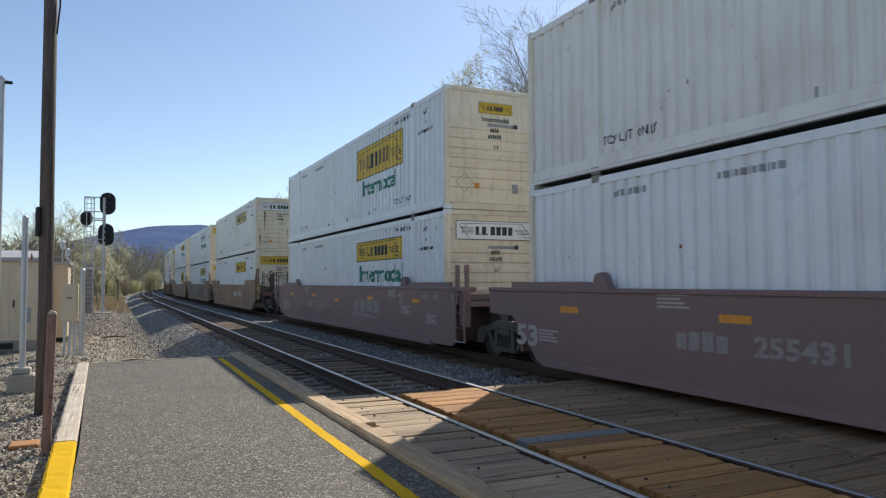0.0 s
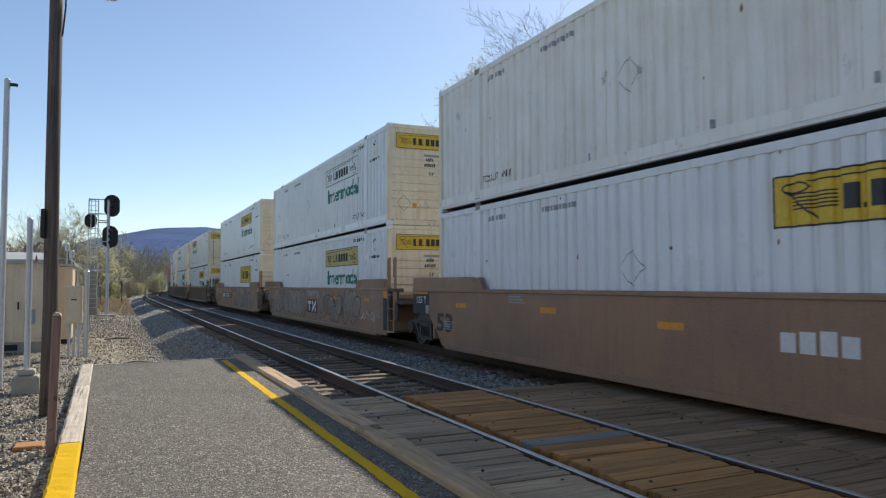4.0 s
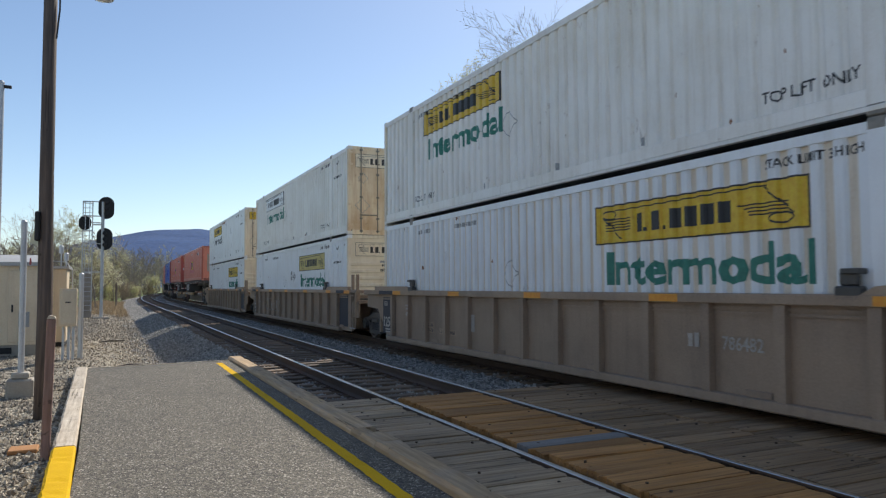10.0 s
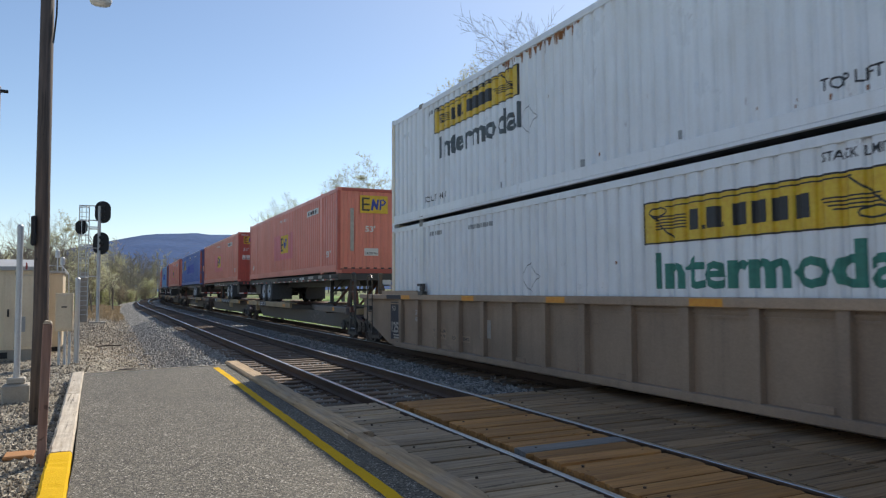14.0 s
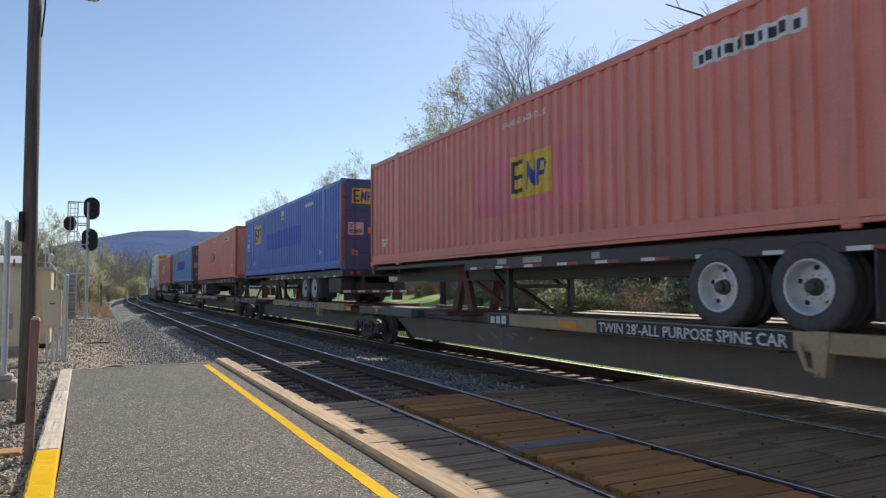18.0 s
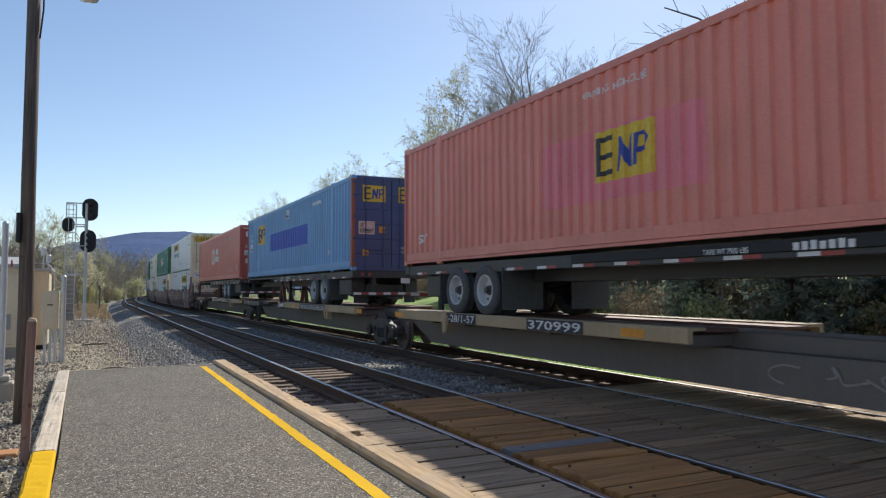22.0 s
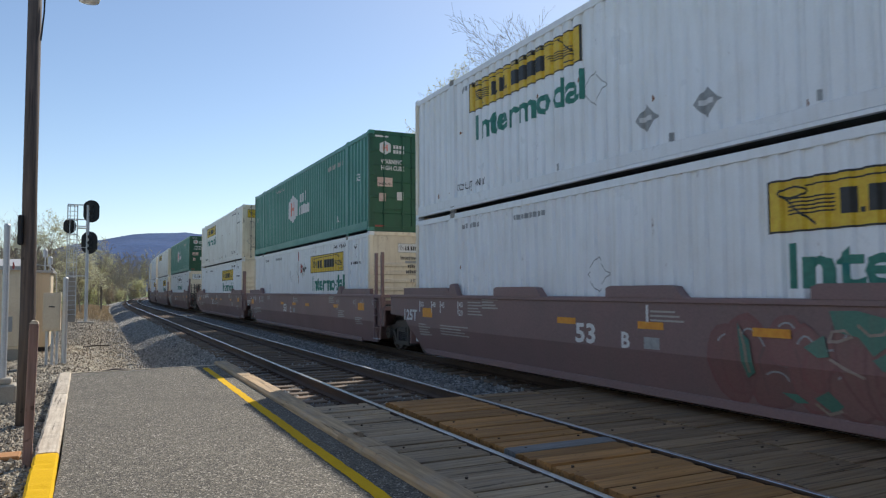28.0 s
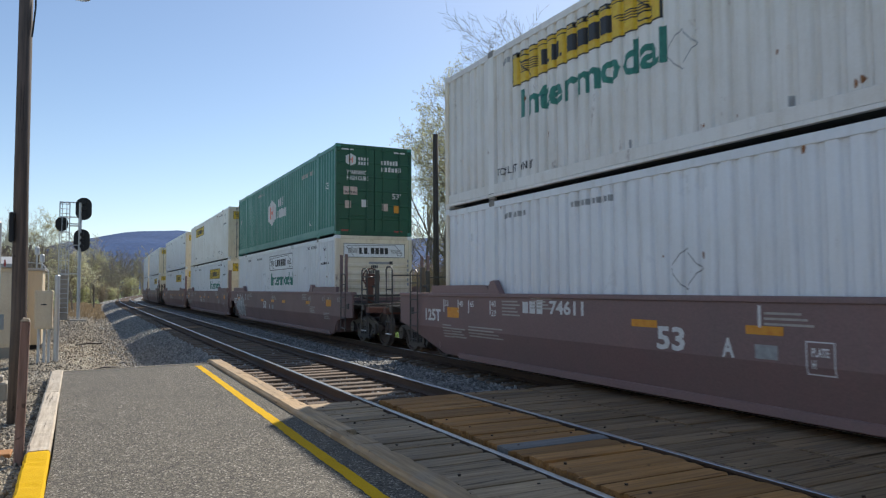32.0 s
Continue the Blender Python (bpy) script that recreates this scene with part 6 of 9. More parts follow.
def flow(pts, n=5):
    """A smooth stroke through a few turning points."""
    p = [pts[0]] + list(pts) + [pts[-1]]
    out = []
    for k in range(1, len(p) - 2):
        for q in range(n):
            t = q / n
            out.append(tuple(0.5 * (2 * b + (c - a) * t + (2 * a - 5 * b + 4 * c - d) * t * t + (3 * b - a - 3 * c + d) * t ** 3) for a, b, c, d in zip(p[k - 1], p[k], p[k + 1], p[k + 2])))
    return out + [pts[-1]]


STROKES = {
    "s": (((0.95, 0.84), (0.6, 0.9), (0.2, 0.82), (0.22, 0.58), (0.62, 0.46), (0.82, 0.28), (0.6, 0.1), (0.08, 0.14)),),
    "i": (((0.52, 0.95), (0.42, 0.5), (0.5, 0.05)),),
    "a": (((0.12, 0.02), (0.32, 0.5), (0.48, 0.95)), ((0.5, 0.95), (0.7, 0.5), (0.9, 0.04)), ((0.3, 0.3), (0.74, 0.3))),
    "v": (((0.1, 0.96), (0.28, 0.5), (0.5, 0.08)), ((0.5, 0.08), (0.72, 0.5), (0.92, 0.95))),
    "e": (((0.92, 0.86), (0.45, 0.9), (0.16, 0.62), (0.16, 0.34), (0.45, 0.1), (0.94, 0.16)), ((0.2, 0.5), (0.8, 0.52))),
}


def tall_letters(c, spots, z, h, fill, ink, label):
    """Tall graffiti letters of broad strokes, each with a thin dark outline that thickens on one side."""
    first = None
    for i, (kind, y, w, wide) in enumerate(spots):
        def draw(b, grow, dx, dz):
            for k, pts in enumerate(STROKES[kind]):
                old = len(b.verts)
                ribbon(b, [(u * w + dx, v * h + dz) for u, v in flow(pts)], wide + grow)
                for q, v in enumerate(list(b.verts)[old:]):
                    v.co.z += 0.0006 * k + 0.00003 * q
        lift = 0.006 * (i % 2)
        for name, m, grow, dx, dz, off in (("graffiti_outline", ink, 0.045, 0.028, -0.02, 0.006), ("graffiti", fill, 0.0, 0.0, 0.0, 0.0105)):
            o = car_mark(first or c, name, (name, i, "tall"), m, lambda b: draw(b, grow, dx, dz), y, z, None, off + lift, "" if first else label)
            first = first or o


def tags(c, seed, n, y, z, w, h, ink, x_at=None, thick=0.026):
    """Thin spray-can handwriting."""
    def make(b):
        rng = random.Random(seed)
        for i in range(n):
            x, p = i * w / n, w / n
            if rng.random() < 0.25:
                turn, r = rng.uniform(0, 6), rng.uniform(0.22, 0.48)
                pts = [(x + p * (0.45 + 0.45 * math.cos(a)), h * (0.5 + r * math.sin(a))) for a in [turn + 0.85 * k for k in range(rng.choice((5, 7, 9)))]]
            else:
                pts = [(x + p * (f + rng.uniform(-0.3, 0.3)), h * (0.1 + 0.9 * rng.random()) if rng.random() < 0.8 else h * rng.uniform(-0.3, 1.2)) for f in [k / 5 for k in range(rng.choice((3, 4, 5, 6)))]]
            ribbon(b, flow(pts), thick)
    car_mark(c, "graffiti_tag", ("tag", seed), ink, make, y, z, x_at, 0.009)


def common_well_marks(c, mat=M_DIM, spots=()):
    for y, z in ((-7.45, 1.02), (-5.1, 1.05), (-1.8, 1.04), (0.15, 1.04), (2.08, 1.04), (7.5, 0.97)) if not spots else spots:
        big = y in (-7.45, -9.33) or y in REAR_REFLECTORS
        car_mark(c, "reflector", ("refl", big), M_REFLECT, (lambda b: flat(b, 0, 0.52, 0, 0.21)) if big else (lambda b: flat(b, 0, 0.5, 0, 0.1)), y, z, None, 0.028 if y == -1.8 else 0.006)
    for y, t in ((-5.4, "40"), (-5.4, "20"), (-7.0, "45"), (-7.6, "48"), (-8.6, "53")):
        if t == "53" and mat is M_GREYFILM:
            continue
        car_mark(c, "lettering", "len" + t, mat, put_text(t, 0.2, 0.13), y, 1.18 if t != "20" else 1.0)
        car_mark(c, "tick", "tick" + t, mat, lambda b: flat(b, 0, 0.03, 0, 0.26), y - 0.26, 1.1)
    for i, (y, z) in enumerate(((-4.6, 1.2), (-5.6, 0.78), (-7.2, 0.62), (4.6, 1.22), (7.6, 0.56))):
        car_mark(c, "lettering", "small%d" % i, mat, lambda b: [flat(b, 0, 0.6 - 0.08 * (k % 3), k * 0.055, k * 0.055 + 0.03) for k in range(4)], y, z)


# ---- spine cars and the trailers on them ----
def spine_car(s, front, rear, wheel_end, label, joint_f, joint_r, name_mat=M_MARKING, texts=()):
    """One unit of an articulated spine car; joints are given as places along the unit."""
    c = moving(thing("spine_car", label, "rail car", "spine cars of the train"), s)
    part("centre_sill", stored(("centre_sill", round(joint_f, 1), round(joint_r, 1)), M_SPINE, lambda b: [box(b, -0.36, 0.36, joint_f, joint_r, 0.74, 1.02, 0.02), prism(b, [(joint_f + 1.0, 0.8), (joint_r - 1.0, 0.8), (joint_r - 2.3, 0.28), (joint_f + 2.3, 0.28)], 0, -0.62, 0.62)]), M_SPINE, c, "sooty steel centre sill")
    e = wheel_end
    lo, hi = sorted((e * 8.4, e * -1.35))
    for side in (-1, 1):
        part("deck_rail", stored(("deck_rail", side, e), M_DECK, lambda b: [box(b, *sorted((side * 1.22, side * 1.32)), lo, hi, 0.87, 1.09, 0.012), box(b, *sorted((side * 1.0, side * 1.3)), lo, hi, 1.04, 1.085, 0.006)]), M_DECK, c, "ochre wheel platform rail")
        part("rail_gusset", stored(("rail_gusset", side, e), M_DECK, lambda b: [prism(b, [(e * 5.68, 0.62), (e * 5.8, 0.62), (e * 5.86, 1.1), (e * 5.62, 1.1)], 0, *sorted((side * 1.2, side * 1.35))), tube(b, [(side * 1.36, e * 5.5, 0.95), (side * 1.37, e * 5.6, 0.7), (side * 1.36, e * 5.74, 0.66)], 0.03, 6)]), M_DECK, c)
        part("wheel_deck", stored(("wheel_deck", side, e), M_RUSTRED, lambda b: box(b, *sorted((side * 0.4, side * 1.0)), lo, hi, 1.02, 1.06, 0.005)), M_SPINE, c)
    n = int((hi - lo) / 1.6)
    for i in range(n + 1):
        y = lo + 0.2 + i * (hi - lo - 0.4) / n
        part("cross_bearer", stored(("spine_bearer",), M_SPINE, lambda b: box(b, -1.22, 1.22, -0.06, 0.06, 0.82, 0.98, 0.01)), M_SPINE, c).location = (0, y, 0)
    h = -e * (7.3 if e > 0 else 3.9)
    hs = 1 if h > 0 else -1

    def hitch(b):
        for sx in (-1, 1):
            prism(b, [(h - 0.55, 1.0), (h - 0.3, 1.0), (h + 0.1, 2.08), (h - 0.1, 2.08)], 0, sx * 0.5 - 0.06, sx * 0.5 + 0.06)
            prism(b, [(h + 0.55, 1.0), (h + 0.3, 1.0), (h - 0.1, 2.08), (h + 0.1, 2.08)], 0, sx * 0.5 - 0.06, sx * 0.5 + 0.06)
            tube(b, [(sx * 0.5, h - hs * 2.2, 1.05), (sx * 0.45, h, 1.9)], 0.05, 6)
        box(b, -0.6, 0.6, h - 0.3, h + 0.3, 2.06, 2.15, 0.02)
        box(b, -1.25, 1.25, h - 0.6, h + 0.6, 0.95, 1.05, 0.02)
    part("trailer_hitch", stored(("hitch", e), M_RUSTRED, hitch), M_RUSTRED, c, "rust-red trailer hitch stand")
    for sx in (-1, 1):
        part("end_side_sill", stored(("end_side_sill", e, sx), M_SPINE, lambda b: box(b, *sorted((sx * 1.15, sx * 1.3)), *sorted((hs * 5.2, hs * 9.0)), 0.85, 1.06, 0.02)), M_SPINE, c)
    for y in (6.6, 8.9):
        part("end_bearer", stored(("end_bearer",), M_SPINE, lambda b: box(b, -1.28, 1.28, -0.1, 0.1, 0.8, 1.0, 0.02)), M_SPINE, c).location = (0, hs * y, 0)
    tags(c, int(abs(joint_f) * 10), 4, 0.5 - e * 2.5, 0.4, 2.6, 0.3, M_FADED, 0.633)
    for yy, big in ((hs * 7.6, 0), (e * 8.6, 1), (-0.05 if e > 0 else -1.0, 1)):
        def refl(b):
            flat(b, 0, 0.5 if big else 0.2, 0, 0.12)
            on_side(b, -1.327, yy, 0.91)
        part("reflector", stored(("spine_refl", round(yy, 1)), M_REFLECT, refl), M_REFLECT, c)
    for t, y, w in texts:
        def panel(b):
            flat(b, -0.06, w + 0.06, 0, 0.2)
            on_side(b, -1.325, y, 0.88)
        p = part("stencil_panel", stored(("panel", t, y), M_DARKBOX, panel), M_DARKBOX, c)

        def words(b):
            if t == "mark":
                bars(3, w, 0.15, 0.25)(b)
            else:
                put_text(t, w, 0.155)(b)
            on_side(b, -1.33, y, 0.9)
        part("lettering", stored(("spine_text", t, y), M_MARKING, words), M_MARKING, p)
    for sgn, style, joint in ((-1, front, joint_f), (1, rear, joint_r)):
        if style == "coupler":
            truck(c, joint - sgn * 1.35, 0.46)
            coupler(c, joint - sgn * 0.2, sgn)
            part("end_beam", stored(("end_beam", round(joint, 1)), M_DECK, lambda b: box(b, -1.4, 1.4, joint - 0.1, joint + 0.1, 0.86, 1.04, 0.02)), M_DECK, c)
            y0 = joint - sgn * 0.35
            lad = part("ladder", stored(("spine_ladder", round(joint, 1)), M_SOOT_SHADE, lambda b: tube(b, [(-1.4, y0 - 0.2, 0.4), (-1.4, y0 - 0.2, 1.85), (-1.4, y0 - 0.1, 1.9), (-1.4, y0 + 0.1, 1.9), (-1.4, y0 + 0.2, 1.85), (-1.4, y0 + 0.2, 0.4)], 0.02, 6)), M_SOOT_SHADE, c)
            for z in (0.45, 0.75, 1.2, 1.55):
                part("rung", stored(("spine_rung", round(joint, 1), z), M_SOOT_SHADE, lambda b: tube(b, [(-1.4, y0 - 0.2, z), (-1.4, y0 + 0.2, z)], 0.015, 6)), M_SOOT_SHADE, lad)
            brake_wheel(c, 0.35, joint - sgn * 0.4, 1.5, M_RUSTRED)
        elif sgn > 0:
            truck(c, joint, 0.46)
    return c


def tyre_shape(bm, x, y):
    prof = [(-0.1, 0.288), (-0.13, 0.31), (-0.138, 0.38), (-0.13, 0.46), (-0.1, 0.5), (-0.03, 0.512), (-0.024, 0.5), (-0.016, 0.512), (0.016, 0.512), (0.024, 0.5), (0.03, 0.512), (0.1, 0.5), (0.13, 0.46), (0.138, 0.38), (0.13, 0.31), (0.1, 0.288), (-0.1, 0.288)]
    disc_stack(bm, 0, (x, y, 0.51), prof, 28, False)


def rim_shape(bm, x, y, side):
    """A steel disc wheel: rolled edge, deep barrel, a sunk disc and ten nuts."""
    disc_stack(bm, 0, (x, y, 0.51), [(side * 0.11, 0.31), (side * 0.135, 0.312), (side * 0.145, 0.3), (side * 0.14, 0.284), (side * 0.1, 0.272), (side * 0.0, 0.262), (side * -0.03, 0.245), (side * -0.012, 0.2), (side * 0.0, 0.16), (side * 0.0, 0.08)], 30, caps=False)
    for k in range(10):
        a = 2 * math.pi * k / 10
        yy, zz = y + 0.135 * math.cos(a), 0.51 + 0.135 * math.sin(a)
        box(bm, *sorted((x + side * 0.0, x + side * 0.035)), yy - 0.013, yy + 0.013, zz - 0.013, zz + 0.013)


def rim_holes(bm, x, y, side):
    for k in range(5):
        a = 2 * math.pi * (k + 0.25) / 5
        disc_stack(bm, 0, (x, y + 0.208 * math.cos(a), 0.51 + 0.208 * math.sin(a)), [(side * -0.03, 0.032), (side * -0.008, 0.032)], 10)


def hub_shape_wheel(bm, x, y, side):
    disc_stack(bm, 0, (x, y, 0.51), [(side * -0.02, 0.1), (side * 0.05, 0.095), (side * 0.06, 0.07), (side * 0.12, 0.065), (side * 0.13, 0.045)], 16)


def chassis(s, wheel_end, label, axles):
    """A container trailer chassis, its wheels towards wheel_end; z = 0 is where its tyres stand."""
    c = moving(thing("trailer_chassis", label, "trailer", "trailer chassis on the spine cars"), s, 1.062)
    e = wheel_end
    for sx in (-1, 1):
        part("main_beam", stored(("main_beam", sx), M_CHASSIS, lambda b: [box(b, sx * 0.5 - 0.07, sx * 0.5 + 0.07, -8.0, 8.0, 0.98, 1.1, 0.01), box(b, sx * 0.5 - 0.012, sx * 0.5 + 0.012, -8.0, 8.0, 0.7, 1.0), box(b, sx * 0.5 - 0.07, sx * 0.5 + 0.07, -8.0, 8.0, 0.68, 0.72)]), M_CHASSIS, c)
        part("side_rail", stored(("chassis_rail", sx, e), M_CHASSIS, lambda b: box(b, *sorted((sx * 1.12, sx * 1.24)), -8.0, 2.5 if e < 0 else 8.0, 0.87, 1.09, 0.01)), M_CHASSIS, c)
        if e < 0:
            part("neck_side_rail", stored(("neck_side_rail", sx), M_CHASSIS, lambda b: box(b, *sorted((sx * 1.14, sx * 1.23)), 2.51, 8.0, 1.0, 1.09, 0.01)), M_CHASSIS, c)
        def tape(b, red):
            y = -7.6
            k = 0
            while y < (2.2 if e < 0 else 7.4):
                if (k % 2 == 0) == red:
                    vs = [b.verts.new((sx * 1.245, y + a, 0.88 + z)) for a, z in ((0, 0), (0.28, 0), (0.28, 0.05), (0, 0.05))]
                    b.faces.new(vs)
                y += 0.28 if k % 2 == 0 else 0.75
                k += 1
        part("reflector_tape", stored(("tape_r", sx, e), M_REDTAPE, lambda b: tape(b, True)), M_REDTAPE, c)["kind"] = "stuff"
        part("reflector_tape", stored(("tape_w", sx, e), M_MARKING, lambda b: tape(b, False)), M_MARKING, c)["kind"] = "stuff"
        leg_y = -e * (5.6 if e > 0 else 1.5)
        part("landing_leg", stored(("leg", sx, e), M_CHASSIS, lambda b: [box(b, sx * 0.75 - 0.06, sx * 0.75 + 0.06, leg_y - 0.06, leg_y + 0.06, 0.12, 1.0, 0.01), box(b, sx * 0.75 - 0.12, sx * 0.75 + 0.12, leg_y - 0.14, leg_y + 0.14, 0.06, 0.12, 0.01), tube(b, [(sx * 0.75, leg_y, 0.45), (sx * 0.55, leg_y - e * 1.1, 0.98)], 0.035, 6)]), M_CHASSIS, c)
        for yy in axles:
            for x in (sx * 0.82, sx * 1.14):
                w = part("tyre", stored(("tyre", x, yy), M_TYRE, lambda b: tyre_shape(b, x, yy), True), M_TYRE, c)
                if abs(x) > 1:
                    part("wheel_rim", stored(("rim", x, yy), M_HUB, lambda b: rim_shape(b, x, yy, sx)), M_HUB, w, "bare metal wheel disc")
                    part("rim_hole", stored(("rimhole", x, yy), M_SIGNAL, lambda b: rim_holes(b, x, yy, sx)), M_SIGNAL, w)
                    part("hub", stored(("hubcap", x, yy), M_SOOT_SHADE, lambda b: hub_shape_wheel(b, x, yy, sx)), M_SOOT_SHADE, w)
    part("leg_brace", stored(("leg_brace", e), M_CHASSIS, lambda b: box(b, -0.75, 0.75, leg_y - 0.03, leg_y + 0.03, 0.5, 0.58)), M_CHASSIS, c)
    for yy in axles:
        part("axle", stored(("axle", yy), M_CHASSIS, lambda b: disc_stack(b, 0, (0, yy, 0.51), [(-1.0, 0.07), (1.0, 0.07)], 10)), M_CHASSIS, c)
    for sx in (-1, 1):
        part("mud_flap", stored(("flap", axles[0], e, sx), M_TYRE, lambda b: box(b, sx * 0.98 - 0.3, sx * 0.98 + 0.3, *sorted((axles[0] + e * 0.75, axles[0] + e * 0.77)), 0.2, 0.9)), M_TYRE, c)
        # black sheets added to fill the dark gap between near and far tyres
        if e > 0:
            part("mud_flap", stored(("inner_flap", min(axles), sx), M_TYRE, lambda b: box(b, *sorted((sx * 0.34, sx * 1.26)), min(axles) - 0.66, min(axles) - 0.64, 0.14, 0.94)), M_TYRE, c)
    for y in (-7.2, -4.5, -2.0, 0.5, 2.6, 6.4):
        part("cross_member", stored("chassis_cross", M_CHASSIS, lambda b: box(b, -1.12, 1.12, -0.05, 0.05, 0.92, 1.06)), M_CHASSIS, c).location = (0, y, 0)
    for end in (-1, 1):
        part("bolster", stored(("chassis_bolster", end), M_CHASSIS, lambda b: box(b, -1.26, 1.26, *sorted((end * 7.85, end * 8.08)), 0.88, 1.1, 0.015)), M_CHASSIS, c)
    for y, w in ((0.95, 0.34), (-0.1, 0.6), (-1.9, 0.2)) if e < 0 else ((-5.9, 0.5), (-4.6, 0.75), (-7.2, 0.2)):
        def plate_(b):
            flat(b, 0, w, 0, 0.1)
            on_side(b, -1.247 if e < 0 else -1.284, y + w / 2, 0.96)
        part("label_plate", stored(("rail_plate", y), M_DIM, plate_), M_DIM, c)
    if e > 0:
        g = part("neck_rail", stored("neck_rail", M_SIGNAL, lambda b: box(b, -1.28, -1.248, -8.0, 1.2, 0.94, 1.07, 0.008)), M_SIGNAL, c, "deep black side rail with white lettering")
        for y, w in ((-1.6, 0.7), (-2.9, 0.75)):
            def words(b):
                (put_text("TARE WT 7900 LBS", w, 0.07) if y > -2 else bars(7, w, 0.1))(b)
                on_side(b, -1.287, y, 0.95)
            part("lettering", stored(("neck_text", y), M_MARKING, words), M_MARKING, g)
    lo_, hi_ = sorted((axles[0] + e * 0.8, e * 7.5))
    part("slider_box", stored(("slider_box", round(lo_, 2), round(hi_, 2)), M_CHASSIS, lambda b: [box(b, -0.62, 0.62, lo_, hi_, 0.3, 0.7, 0.02), box(b, -1.02, -0.66, lo_, lo_ + 0.03, 0.12, 0.88), box(b, 0.66, 1.02, lo_, lo_ + 0.03, 0.12, 0.88)] + [box(b, sx * 0.98 - 0.14, sx * 0.98 + 0.14, lo_, hi_ - 0.4, 0.36, 0.86, 0.03) for sx in (-1, 1)]), M_CHASSIS, c, "black sliding bogie frame and tool boxes")
    for sx in (-1, 1):
        part("suspension_beam", stored(("suspension", sx, axles[0]), M_CHASSIS, lambda b: [prism(b, [(axles[0] - 0.5, 0.62), (axles[0] + 0.5, 0.62), (axles[0] + 0.12, 0.78), (axles[0] - 0.12, 0.78)], 0, sx * 0.5 - 0.05, sx * 0.5 + 0.05), prism(b, [(axles[1] - 0.5, 0.62), (axles[1] + 0.5, 0.62), (axles[1] + 0.12, 0.78), (axles[1] - 0.12, 0.78)], 0, sx * 0.5 - 0.05, sx * 0.5 + 0.05)]), M_CHASSIS, c)
    yb = e * 7.95
    bumper = part("rear_bumper", stored(("bumper", e), M_CHASSIS, lambda b: [box(b, -1.2, 1.2, yb - 0.05, yb + 0.05, 0.36, 0.46, 0.01)] + [box(b, sx * 0.55 - 0.04, sx * 0.55 + 0.04, yb - 0.05, yb + 0.05, 0.46, 0.9) for sx in (-1, 1)]), M_CHASSIS, c)
    for k in range(10):
        m = M_REDTAPE if k % 2 else M_MARKING
        def strip(b):
            flat(b, 0, 0.24, 0, 0.07)
            on_end(b, -1.2 + k * 0.24, yb - 0.056, 0.375)
        part("reflector_tape", stored(("bumper_tape", k, e), m, strip), m, bumper)
    for x in (-0.95, -0.72, 0.72, 0.95):
        part("tail_lamp", stored(("tail_lamp", x, e), M_REDTAPE, lambda b: disc_stack(b, 1, (x, e * 8.08, 0.99), [(-0.02 if e < 0 else 0, 0.055), (0.0 if e < 0 else 0.02, 0.055)], 12)), M_REDTAPE, c)
    def plate(b):
        flat(b, 0, 0.3, 0, 0.16)
        on_end(b, 0.3, -8.09, 0.72)
    part("label_plate", stored("chassis_plate", M_MARKING, plate), M_MARKING, c)
    return c


WHITE = (M_WHITE, M_WHITE, M_CREAM)
IVORY = (M_IVORY, M_IVORY, M_CREAM)
RUSTY = (M_IVORY, M_IVORY, M_STAINED)
RED = (M_RED, M_RED, M_REDDOOR)
BLUE = (M_BLUE, M_BLUE, M_BLUEDOOR)
LIGHTBLUE = (M_SKYBLUE, M_SKYBLUE, M_BLUEDOOR)
GREEN = (M_GREEN, M_GREEN, M_GREENDOOR)


def tone_of(marks):
    return marks.get("tone", "white")


def stack(front_s, upper, lower):
    """Two containers on a well unit; each is (style, end, dict of markings)."""
    s = front_s + HALF_L
    for z, (style, end, marks), up in ((0.365, lower, False), (3.268, upper, True)):
        if style == "green":
            c = container("green", "doors", s, z, "dark green corrugated container with white company mark and closed doors", GREEN)
            hub_marks(c, True)
        else:
            where = "upper white corrugated container" if up else "lower white corrugated container sitting in the well"
            tail = "closed rust-stained doors and lock rods" if tone_of(marks) == "rusty" else "closed cream doors and lock rods" if end == "doors" else "ribbed cream end wall"
            tone = marks.pop("tone", "white")
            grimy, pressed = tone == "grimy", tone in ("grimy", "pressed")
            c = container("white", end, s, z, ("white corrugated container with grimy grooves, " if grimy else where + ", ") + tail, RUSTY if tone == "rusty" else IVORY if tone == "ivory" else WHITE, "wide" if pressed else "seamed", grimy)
            shown = marks.pop("shown", ())
            white_marks(c, up, door=end == "doors", **marks)
            side_placards(c, shown)
    return s


LATE_SPOTS = {k: ((-7.45, 1.02), (-5.1, 1.05), (-1.8, 1.04), (0.15, 1.04), (2.08, 1.04), (y, 0.97)) for k, y in ((1, 7.42), (2, 8.12), (0, 7.77))}
REAR_REFLECTORS = (7.42, 8.12, 7.77)


